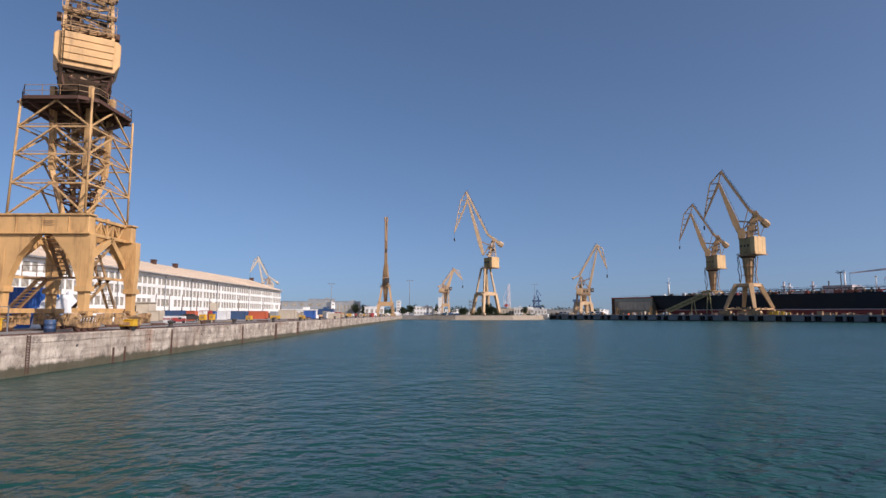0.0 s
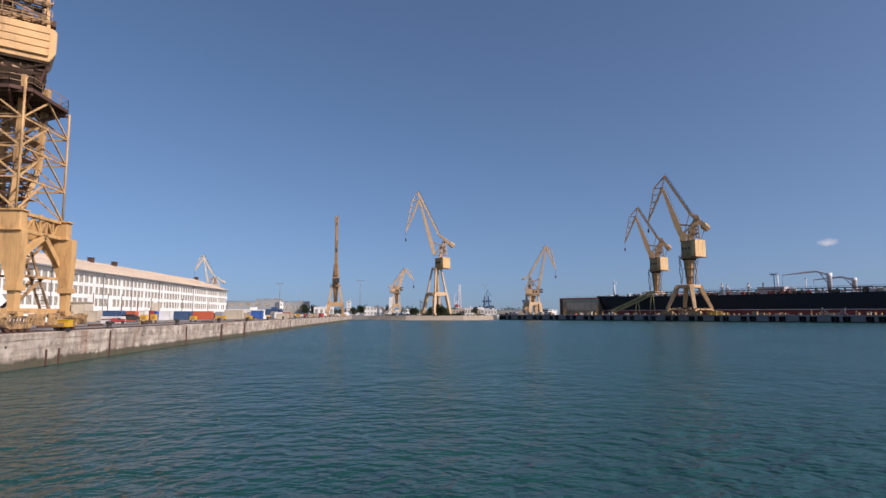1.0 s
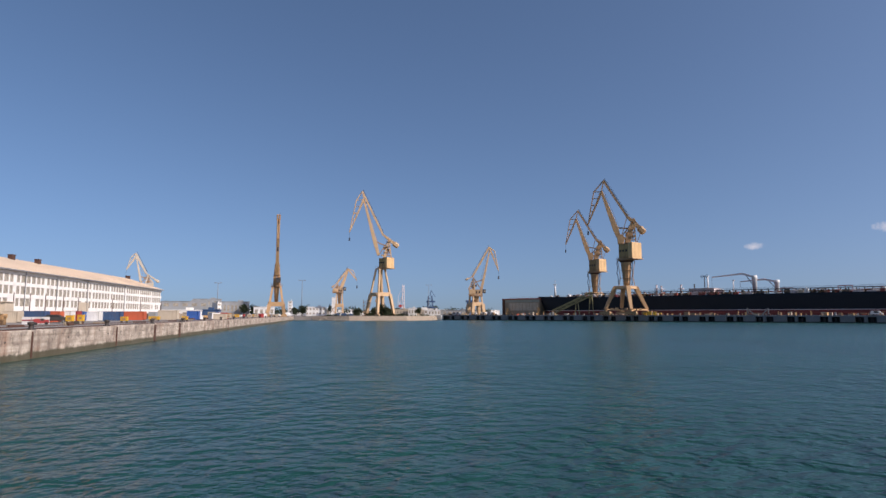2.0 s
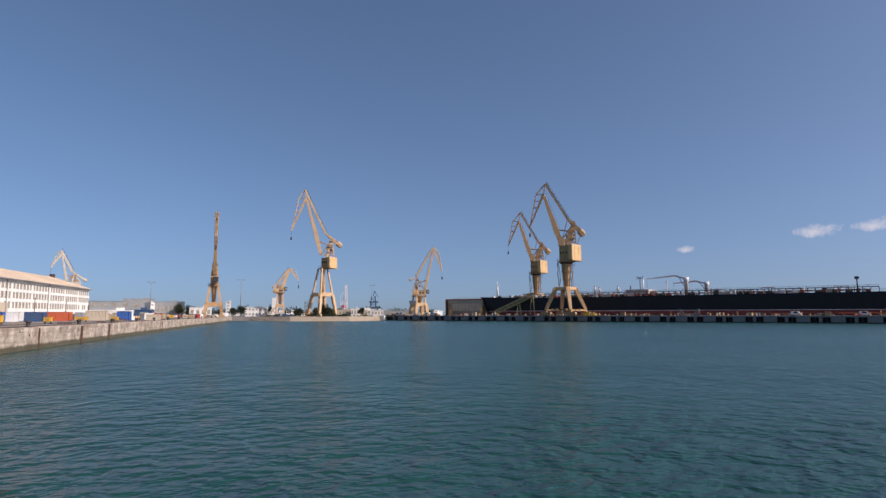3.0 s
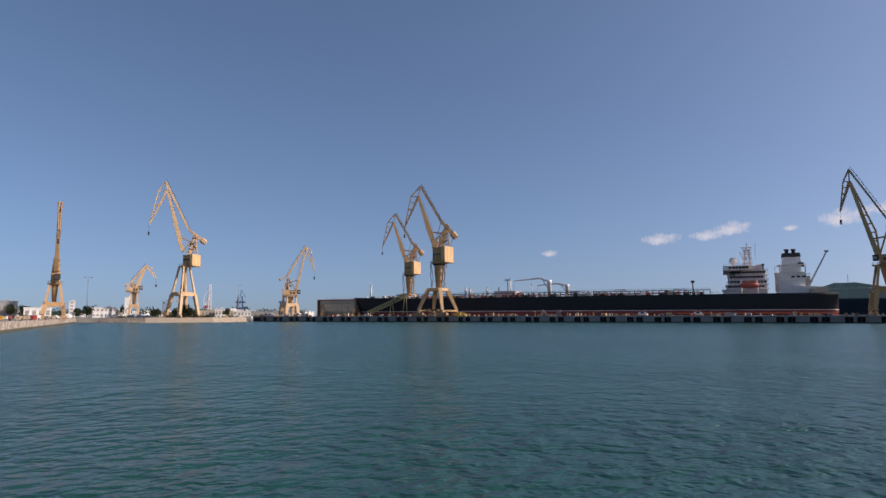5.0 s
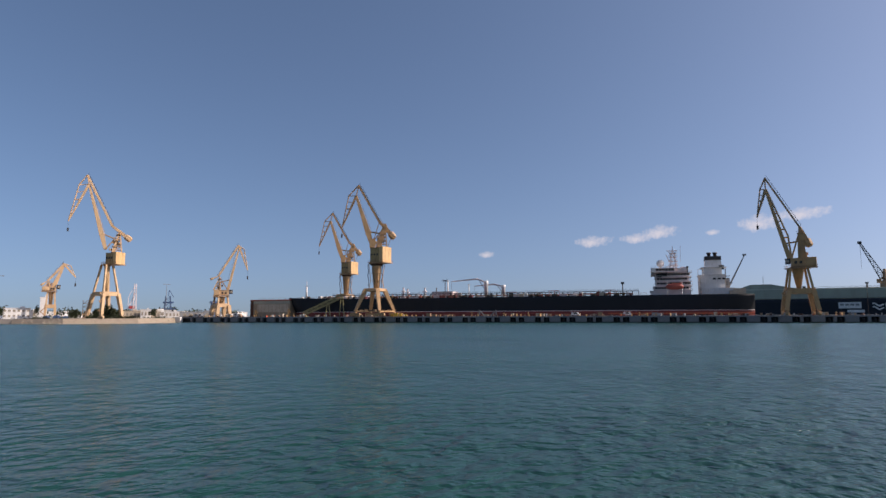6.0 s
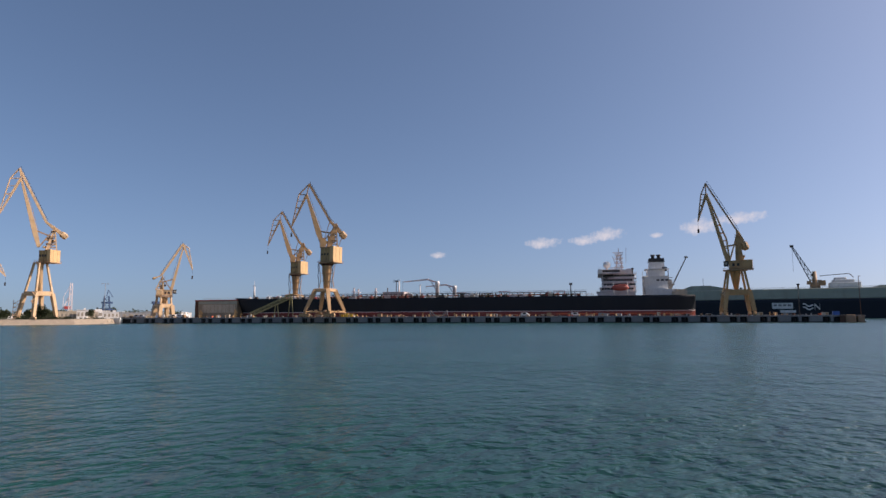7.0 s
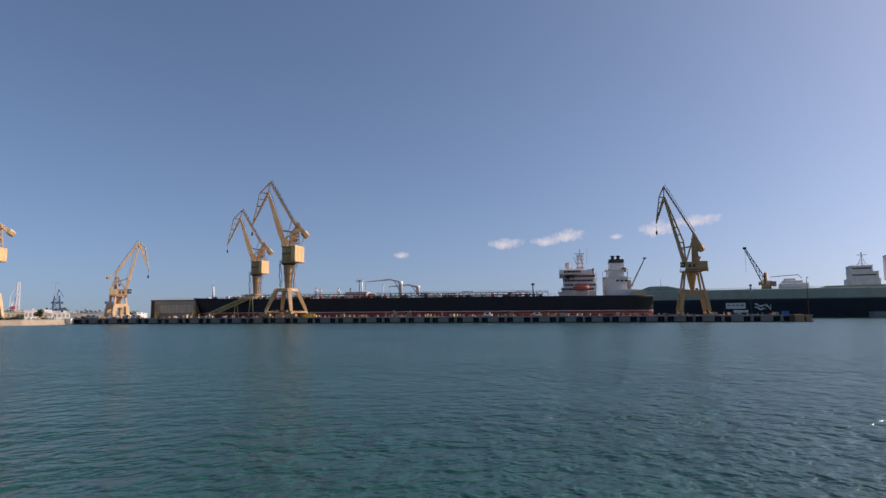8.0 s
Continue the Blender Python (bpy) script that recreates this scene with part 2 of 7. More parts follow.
def slab(bm, outline, z0, z1):
    lo = [bm.verts.new((x, y, z0)) for x, y in outline]
    hi = [bm.verts.new((x, y, z1)) for x, y in outline]
    n = len(outline)
    bm.faces.new(lo[::-1])
    bm.faces.new(hi)
    for i in range(n):
        bm.faces.new((lo[i], lo[(i + 1) % n], hi[(i + 1) % n], hi[i]))


def ball(bm, c, r, squash=1.0, level=2):
    m = Matrix.Translation(c) @ Matrix.Diagonal((r, r, r * squash, 1))
    bmesh.ops.create_icosphere(bm, subdivisions=level, radius=1, matrix=m)


def lathe(bm, c, profile, n=16):
    rings = [[bm.verts.new((c[0] + r * math.cos(k * 2 * math.pi / n), c[1] + r * math.sin(k * 2 * math.pi / n), c[2] + z)) for k in range(n)] for r, z in profile]
    for a, b in zip(rings, rings[1:]):
        for k in range(n):
            f = bm.faces.new((a[k], a[(k + 1) % n], b[(k + 1) % n], b[k]))
            f.smooth = True
    bm.faces.new(rings[0][::-1])
    bm.faces.new(rings[-1])


def laced(name, a0, a1, b0, b1, n, r, mt, parent, posts=True):
    """Lacing bars between two chords, each bar a part."""
    a0, a1, b0, b1 = map(Vector, (a0, a1, b0, b1))
    for k in range(n):
        p, q = a0.lerp(a1, k / n), b0.lerp(b1, (k + 1) / n)
        if k % 2:
            p, q = b0.lerp(b1, k / n), a0.lerp(a1, (k + 1) / n)
        part(name, beams((p, q, r)), mt, parent)
        if posts:
            part(name, beams((a0.lerp(a1, k / n), b0.lerp(b1, k / n), r)), mt, parent)


def mesh_of(name, bm, material, bevel=0.0):
    if bevel:
        bmesh.ops.bevel(bm, geom=bm.edges[:], offset=bevel, segments=1, affect="EDGES", clamp_overlap=True)
    bmesh.ops.recalc_face_normals(bm, faces=bm.faces[:])
    me = bpy.data.meshes.new(name)
    bm.to_mesh(me)
    bm.free()
    me.materials.append(material)
    return me


def part(name, bm, material, parent, label="", bevel=0.0):
    ob = new(name, mesh_of(name, bm, material, bevel))
    ob.parent = parent
    return tagged(ob, label)


def thing(name, m, label, category, group="", kind=""):
    ob = new(name)
    ob.matrix_world = m
    return tagged(ob, label, category, group, kind)


def single(name, bm, material, label, category, group="", kind="", m=None, bevel=0.0):
    ob = new(name, mesh_of(name, bm, material, bevel))
    if m:
        ob.matrix_world = m
    return tagged(ob, label, category, group, kind)


def piece(name, fn, *args, **kw):
    """A fresh bmesh, filled by fn."""
    bm = bmesh.new()
    fn(bm, *args, **kw)
    return bm


def boxes(*rows):
    bm = bmesh.new()
    for r in rows:
        box(bm, *r)
    return bm


def beams(*rows):
    bm = bmesh.new()
    for r in rows:
        beam(bm, *r)
    return bm


# ---- the setting: water, land, quay, pier ----
QX, QZ = -28.4, 2.7          # the quay's edge and top
PIER_AZ = 142.0
PU = Vector((math.sin(radians(PIER_AZ)), math.cos(radians(PIER_AZ)), 0))   # along the pier, away from the shore
PN = Vector((-PU.y, PU.x, 0))                                              # across it, away from the basin
PIER_D, PIER_TOP = 316.9, 3.4


def on_pier(s, off, z=0.0):
    """s metres along the pier from the foot of the perpendicular, off metres behind its front."""
    p = PN * (PIER_D + off) + PU * s
    return Vector((p.x, p.y, z))


PROT = 90 - PIER_AZ   # turns local x onto the pier's line


def pier_pose(s, off, z=0.0, rz=0.0):
    p = on_pier(s, off, z)
    return pose(p.x, p.y, p.z, 0, 0, PROT + rz)


bm = bmesh.new()
slab(bm, [(-4500, -4500), (4500, -4500), (4500, 4500), (-4500, 4500)], -0.5, 0.0)
single("water", bm, WATER, "rippled blue-green harbour water", "water", kind="structure")

# land: the quay's yard, the shore at the basin's end and the country behind
PS = on_pier(-292, 0)
bm = bmesh.new()
slab(bm, [(QX - 0.9, -300), (QX - 0.9, 423), (-12, 423), (-10, 428), (30, 408), (56, 401), (62, 408), (PS.x, PS.y + 3), (PS.x + 25, PS.y + 12), (140, 520), (420, 900), (700, 4400), (-4400, 4400), (-4400, -300)], -0.4, QZ)
ground = single("ground", bm, PAVING, "dusty grey paved shipyard ground", "ground", kind="structure")

# quay wall: coping blocks and face panels, with open joints
quay = thing("quay_wall", pose(0, 0, 0), "weathered concrete quay wall with tide mark and rust", "quay", kind="structure")
part("wall_core", boxes(((QX - 0.55, 60, 1.1), (0.7, 720, 3.2))), CONCRETE, quay)
rnd = random.Random(4)
panel_meshes, cope_meshes = [], []
for k in range(6):
    bm = bmesh.new()
    v = box(bm, (0, 0, 0.88), (0.32, 7.94, 2.56))
    bmesh.ops.subdivide_edges(bm, edges=bm.edges[:], cuts=3, use_grid_fill=True)
    for w in bm.verts:
        w.co.x += rnd.uniform(-0.025, 0.025)
    panel_meshes.append(mesh_of("face_panel", bm, CONCRETE))
    bm = bmesh.new()
    box(bm, (0, 0, 2.43), (1.0, 3.97, 0.56))
    bmesh.ops.bevel(bm, geom=bm.edges[:], offset=0.05, segments=1, affect="EDGES")
    for w in bm.verts:
        w.co.x += rnd.uniform(-0.03, 0.03)
        w.co.z += rnd.uniform(-0.02, 0.01)
    cope_meshes.append(mesh_of("coping_block", bm, CONCRETE))
for k in range(52):
    o = new("face_panel", panel_meshes[k % 6])
    o.parent = quay
    o.location = (QX - 0.16 + rnd.uniform(-0.02, 0.02), 8 + 8 * k, 0)
for k in range(104):
    o = new("coping_block", cope_meshes[k % 6])
    o.parent = quay
    o.location = (QX - 0.48 + rnd.uniform(-0.02, 0.03), 6 + 4 * k, 0)


def ladder_recess(y, w=0.35):
    """Rusty timber rubbing strake or ladder set upright on the wall's face."""
    bm = bmesh.new()
    box(bm, (QX + 0.05, y, 1.3), (0.14, w, 2.5))
    part("rubbing_strake", bm, RUSTY, quay, "rust-brown upright timber strake")


RUSTY = surface("rusty_steel", (0.10, 0.045, 0.028), (0.05, 0.03, 0.02), 0.6, 0.8)
for y, w in ((103.0, 0.9), (118.5, 0.9), (63.5, 0.18), (86.0, 0.25), (170, 0.5)):
    ladder_recess(y, w)
# iron chain ladder by the near crane
bm = bmesh.new()
for k in range(14):
    tube(bm, (QX + 0.07, 41.6 - 0.16, 0.3 + k * 0.18), (QX + 0.07, 41.6 + 0.16, 0.3 + k * 0.18), 0.03, n=6)
for sgn in (-1, 1):
    tube(bm, (QX + 0.07, 41.6 + sgn * 0.17, 0.1), (QX + 0.07, 41.6 + sgn * 0.17, 2.72), 0.03, n=6)
part("ladder", bm, RUSTY, quay, "rusty iron rung ladder")
for y in (37.2, 52.4, 54.3):
    bm = bmesh.new()
    box(bm, (QX + 0.04, y, 0.65), (0.1, 0.22, 1.3))
    part("rubbing_strake", bm, RUSTY, quay)

# rails of the quay cranes
for x, nm in ((-29.35, "crane_rail"), (-36.55, "crane_rail")):
    bm = bmesh.new()
    box(bm, (x, 200, QZ + 0.05), (0.12, 440, 0.1))
    single(nm, bm, RUSTY, "rusty crane rail set in the quay", "rail", "quay crane rails", "structure")

# the pier: deck, front blocks, posts and cells with their shade painted in
pier = thing("pier", pier_pose(0, 0), "grey concrete caisson pier with dark openings", "pier", kind="structure")
BAY, S0, S1 = 13.29, -291.0, 120.6
part("deck", boxes((((S0 + S1) / 2, 12.1, PIER_TOP - 0.35), (S1 - S0, 24, 0.7))), PIERGREY, pier)
# a solid near-black box fills the cells in place of real shade
part("back_wall", boxes((((S0 + S1) / 2, 12.4, 0.9), (S1 - S0, 21, 3.6))), VOID, pier, "near-black core standing in for the shade behind the openings")
part("sill", boxes((((S0 + S1) / 2, 0.9, -0.1), (S1 - S0, 1.4, 1.1))), RUBBER, pier, "dark sill at the waterline")
block = mesh_of("block", boxes(((0, 0, 0), (5.5, 1.7, 2.3))), PIERGREY)
post = mesh_of("post", boxes(((0, 0, 0), (1.25, 1.6, 2.3))), PIERGREY)
cap = mesh_of("cap", boxes(((0, 0, 0), (1.9, 1.5, 2.4))), PIERGREY)
first = -229.3
rp = random.Random(2)
for k in range(-4, 27):
    a = first + BAY * k
    for nm, me, dx in (("post", post, 3.2 + 0.62), ("block", block, 3.2 + 1.25 + 3.2 + 2.77)):
        if not S0 < a + dx < S1 - 3:
            continue
        o = new(nm, me)
        o.parent = pier
        o.location = (a + dx, 0.85 + rp.uniform(-0.05, 0.05), 1.56)
    for dx in (1.6, 6.05):
        if not S0 < a + dx < S1 - 3:
            continue
        bm = bmesh.new()
        lathe(bm, (0, 0, 0), [(0.35, -0.9), (0.55, -0.5), (0.55, 0.5), (0.35, 0.9)], 8)
        o = part("fender", bm, RUBBER, pier)
        o.location = (a + dx, 0.75, 1.2)
part("end_cap", boxes(((S0 + 2.4, 0.0, 1.6), (5.0, 2.4, 3.7))), WHITE, pier, "whitewashed pier corner")
for ds in (2.0, 5.4):
    part("end_cap", boxes(((S1 - ds, 0.4, 1.55), (2.6, 1.6, 3.5))), RUSTWALL, pier, "rust-stained corner block")
# second pier behind the moored ship
bm = boxes(((-80, 96, 1.5), (400, 26, 4.0)))
single("far_pier", bm, PIERGREY, "grey concrete pier behind the ship", "pier", kind="structure", m=pier_pose(0, 0))
# low boulders along the end of the basin
rk = random.Random(9)
bm = bmesh.new()
line = [(-11, 418), (8, 393), (44, 385), (61, 394), (65.5, 407), (PS.x, PS.y + 1)]
for (xa, ya), (xb, yb) in zip(line, line[1:]):
    n = int(math.hypot(xb - xa, yb - ya) * 7)
    for k in range(n):
        f = rk.random()
        r = rk.uniform(0.22, 0.6)
        up = rk.random()
        p = (xa + (xb - xa) * f + rk.uniform(-0.5, 0.5), ya + (yb - ya) * f - 5.0 * (1 - up) + 0.3, up * 2.6 - 0.15)
        m = Matrix.Translation(p) @ Euler((rk.random() * 3, rk.random() * 3, rk.random() * 3)).to_matrix().to_4x4() @ Matrix.Diagonal((r, r * rk.uniform(0.6, 1), r * rk.uniform(0.5, 0.9), 1))
        bmesh.ops.create_icosphere(bm, subdivisions=1, radius=1, matrix=m)
single("shore_rocks", bm, ROCK, "pale boulders along the basin's shore", "rocks", kind="stuff")
bm = bmesh.new()
edge = [(-16, 424.5)] + line
rows = []
for (xa, ya), (xb, yb) in zip(edge, edge[1:]):
    n = max(2, int(math.hypot(xb - xa, yb - ya) / 1.2))
    for k in range(n):
        f = k / n
        x, y = xa + (xb - xa) * f, ya + (yb - ya) * f
        rows.append([bm.verts.new((x, y - 5.2 * (1 - j / 5) + rk.uniform(-0.15, 0.15), -0.3 + 3.1 * j / 5 + (rk.uniform(-0.04, 0.04) if 0 < j < 5 else 0))) for j in range(6)])
for a, b in zip(rows, rows[1:]):
    for j in range(5):
        bm.faces.new((a[j], b[j], b[j + 1], a[j + 1]))
single("basin_slope", bm, ROCKWALL, "pale rubble slope at the basin head", "slope", kind="structure")
bm = bmesh.new()
slab(bm, [(-12, 424), (-11, 419), (8, 393.6), (44, 385.6), (60.6, 394.4), (65, 408), (PS.x, PS.y + 3), (PS.x + 20, 470), (60, 520), (-12, 520)], 0.5, QZ + 0.25)
single("shore_bank", bm, EARTH, "dry bare earth bank at the basin's end", "ground", kind="structure")

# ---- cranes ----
# very dark brown: shade under the near crane's house painted in; also dark gear
SHADEBROWN = surface("shade_dark_brown_steel", (0.040, 0.022, 0.010), (0.015, 0.009, 0.005), 0.6, 1.0)


def lattice(bm, a0, a1, b0, b1, n, r, posts=True):
    """Zigzag lacing between the chords a0-a1 and b0-b1."""
    a0, a1, b0, b1 = map(Vector, (a0, a1, b0, b1))
    for k in range(n):
        p, q = a0.lerp(a1, k / n), b0.lerp(b1, (k + 1) / n)
        if k % 2:
            p, q = b0.lerp(b1, k / n), a0.lerp(a1, (k + 1) / n)
        beam(bm, p, q, r)
        if posts:
            beam(bm, a0.lerp(a1, k / n), b0.lerp(b1, k / n), r)


def rail_run(bm, pts, h=1.1, gap=1.6, r=0.05):
    for a, b in zip(pts, pts[1:]):
        a, b = Vector(a), Vector(b)
        n = max(1, int((b - a).length / gap))
        for k in range(n + 1):
            p = a.lerp(b, k / n)
            beam(bm, p, p + Vector((0, 0, h)), r)
        for z in (h * 0.5, h):
            beam(bm, a + Vector((0, 0, z)), b + Vector((0, 0, z)), r)


def bogie_mesh(wheels=4, length=7.0, h=1.6, w=1.1):
    bm = bmesh.new()
    prism(bm, [(-length / 2, h * 0.45), (-length / 2 + 0.5, h * 0.95), (-0.7, h), (-0.5, h * 1.25), (0.5, h * 1.25), (0.7, h), (length / 2 - 0.5, h * 0.95), (length / 2, h * 0.45), (length / 2 - 0.6, h * 0.3), (-length / 2 + 0.6, h * 0.3)], w)
    for k in range(wheels):
        x = -length / 2 + length * (k + 0.5) / wheels
        tube(bm, (x, -w * 0.35, 0.38), (x, w * 0.35, 0.38), 0.36, n=12)
    return bm


def crane_top(c, mt, piv, boomtop, apex, tip, rock0, rock_end, mast_top, mast_bot, deep=3.0, lattice_boom=False, hook=4.0, thick=2.6, weight=1.0):
    """Boom, jib, ties, counterweight lever and mast, in the plane y = 0 of the crane."""
    P = lambda a, y=0.0: Vector((a[0], y, a[1]))
    # boom
    if lattice_boom:
        for y in (-deep / 2, deep / 2):
            bm = bmesh.new()
            side = 1 if boomtop[0] < piv[0] else -1
            a0, a1 = P(piv, y), P(boomtop, y * 0.4)
            b0, b1 = a0 + Vector((side * 0.5, 0, 1.0)), a1 + Vector((side * 0.3, 0, 0.2))
            mid = a0.lerp(a1, 0.35) + Vector((side * 2.6, 0, 0))
            beam(bm, a0, a1, 2.0, 0.9, 1.2, 0.7)
            chain(bm, [b0, mid, b1], 0.4)
            for k in range(1, 9):
                f = k / 9
                o = b0.lerp(mid, f / 0.35) if f < 0.35 else mid.lerp(b1, (f - 0.35) / 0.65)
                beam(bm, a0.lerp(a1, f), o, 0.3)
            part("boom", bm, mt, c)
        bm = bmesh.new()
        lattice(bm, P(piv, -deep / 2), P(boomtop, -deep / 5), P(piv, deep / 2), P(boomtop, deep / 5), 9, 0.25)
        part("boom_lacing", bm, mt, c)
    else:
        bm = bmesh.new()
        knee = Vector(piv).lerp(Vector(boomtop), 0.22)
        beam(bm, P(piv), P(knee), deep * 0.75, thick * 0.65, deep * 0.7, thick)
        beam(bm, P(knee), P(boomtop), deep * 0.7, thick, deep * 0.35, thick * 0.42)
        part("boom", bm, mt, c, bevel=0.06)
        bm = bmesh.new()
        d = (P(boomtop) - P(knee)).normalized()
        nrm = Vector((-d.z, 0, d.x)) * (1 if d.x > 0 else -1)
        a, b = P(knee) + nrm * thick * 0.6, P(boomtop) + nrm * thick * 0.35
        rail_run(bm, [a, b], 0.9, 3.0, 0.07)
        part("boom_walkway", bm, DULL, c)
    # jib with its two ties, hinged on the boom's head
    bm = bmesh.new()
    for y in (-deep * 0.22, deep * 0.22):
        beam(bm, P(boomtop, y), P(tip, y * 0.5), 0.5, 1.3, 0.4, 0.6)
        beam(bm, P(apex, y), P(boomtop, y), 0.5, 0.9)
        back = Vector(boomtop).lerp(Vector(tip), 0.12) + Vector(((tip[0] - boomtop[0]) * 0.42, (apex[1] - boomtop[1]) * 0.35))
        chain(bm, [P(apex, y), P(back, y), P(tip, y * 0.5)], 0.27)
        for f in (0.2, 0.4, 0.6, 0.8):
            beam(bm, P(Vector(boomtop).lerp(Vector(tip), f), y), P(Vector(back).lerp(Vector(tip), f), y), 0.18)
        beam(bm, P(back, y), P(boomtop, y), 0.22)
        m1 = Vector(boomtop).lerp(Vector(tip), 0.45)
        m2 = Vector(back).lerp(Vector(tip), 0.4)
        beam(bm, P(m1, y), P(m2, y), 0.2)
    beam(bm, P(boomtop, -deep * 0.25), P(boomtop, deep * 0.25), 0.5)
    beam(bm, P(apex, -deep * 0.25), P(apex, deep * 0.25), 0.45)
    part("jib", bm, mt if mt in (CREAM, TAN) else DULL, c)
    bm = bmesh.new()
    for y in (-0.35, 0.35):
        tube(bm, P(tip, y), P((tip[0], tip[1] - hook), y), 0.05, n=5)
    part("rope", bm, DARK, c)
    bm = bmesh.new()
    box(bm, (tip[0], 0, tip[1] - hook - 0.5), (0.9, 0.9, 1.2))
    lathe(bm, (tip[0], 0, tip[1] - hook - 2.0), [(0.1, 0), (0.55, 0.35), (0.35, 1.0)], 8)
    part("hook_block", bm, DARK, c)
    # back tie, counterweight lever, counterweight
    bm = bmesh.new()
    for y in (-deep * 0.2, deep * 0.2):
        beam(bm, P(apex, y), P(rock0, y), 0.6, 0.7 if lattice_boom else 1.25)
    n = 8
    for k in range(1, n):
        p = P(apex).lerp(P(rock0), k / n)
        beam(bm, p + Vector((0, -deep * 0.2, 0)), p + Vector((0, deep * 0.2, 0)), 0.3)
    part("back_tie", bm, mt if mt in (CREAM, TAN) else DULL, c)
    bm = bmesh.new()
    d = (P(rock0) - P(apex)).normalized()
    out = Vector((d.z, 0, -d.x)) * (1 if d.x < 0 else -1) * 0.7
    rail_run(bm, [P(apex, -deep * 0.3) + out, P(rock0, -deep * 0.3) + out], 0.9, 2.2, 0.09)
    part("tie_walkway", bm, DARK, c)
    bm = bmesh.new()
    beam(bm, P(rock0), P(rock_end), deep * 0.6, 1.2 * weight, deep * 0.8, 2.2 * weight)
    part("counterweight_lever", bm, mt, c, bevel=0.05)
    d = (P(rock_end) - P(rock0)).normalized()
    bm = bmesh.new()
    beam(bm, P(rock_end) - d * 3.6 * weight, P(rock_end) + d * 0.6, deep * min(1, weight + 0.2), 3.3 * weight)
    part("counterweight", bm, mt, c, bevel=0.8 * weight)
    # mast with its strut and landings
    for y in (-deep * 0.4, deep * 0.4):
        part("mast_post", beams((P(mast_bot, y), P(mast_top, y * 0.6), 0.7, 1.8, 0.5, 0.9)), mt, c)
        part("mast_strut", beams((P((mast_bot[0] + (4.5 if mast_top[0] > mast_bot[0] else -4.5), mast_bot[1]), y), P(mast_top, y * 0.6), 0.6)), mt, c)
        part("mast_stay", beams((P(piv, y), P(mast_top, y * 0.6), 0.45)), DULL, c)
        part("luffing_rack", beams((P(Vector(piv).lerp(Vector(boomtop), 0.25), y * 0.5), P(Vector(mast_bot).lerp(Vector(mast_top), 0.6), y * 0.5), 0.4, 0.6)), DULL, c)
    # machinery and bracing packed in the foot of the mast
    rm = random.Random(int(abs(piv[0]) * 100))
    way = 1 if mast_top[0] > mast_bot[0] else -1
    height = mast_top[1] - mast_bot[1]
    for k in range(0 if lattice_boom else 5):
        f = 0.12 + 0.17 * k
        a = P(mast_bot).lerp(P(mast_top), f)
        b = P((mast_bot[0] + way * 4.5, mast_bot[1])).lerp(P(mast_top), f)
        for y in (-deep * 0.38, deep * 0.38):
            o = Vector((0, y, 0))
            b2 = P((mast_bot[0] + way * 4.5, mast_bot[1])).lerp(P(mast_top), min(1, f + 0.17))
            part("mast_brace", beams((a + o, b + o, 0.3), (a + o, b2 + o, 0.25)), DULL, c)
    for k in range(4 if lattice_boom else 9):
        f = rm.uniform(0.05, 0.6)
        p = P(mast_bot).lerp(P(mast_top), f) + Vector((rm.uniform(-2.4, 2.0), rm.uniform(-deep * 0.5, deep * 0.3), 0)) * min(1.0, height / 12)
        k2 = min(1.0, height / 12)
        part("winch_gear", boxes((p, (rm.uniform(0.7, 1.7) * k2, rm.uniform(0.6, 1.4) * k2, rm.uniform(0.6, 1.6) * k2), rm.uniform(0, 60))), rm.choice((DARK, DULL, DULL, mt)), c)
    part("mast_head", beams((P(mast_top, -deep * 0.4), P(mast_top, deep * 0.4), 0.9, 1.1)), mt, c)
    for f in (0.25, 0.55, 0.85):
        bm = bmesh.new()
        p = P(mast_bot).lerp(P(mast_top), f)
        box(bm, p, (2.8, deep * 1.2, 0.12))
        h = p + Vector((0, 0, 0.06))
        rail_run(bm, [h + Vector((-1.4, -deep * 0.6, 0)), h + Vector((1.4, -deep * 0.6, 0)), h + Vector((1.4, deep * 0.6, 0))], 1.0, 1.2, 0.07)
        part("landing", bm, DULL, c)


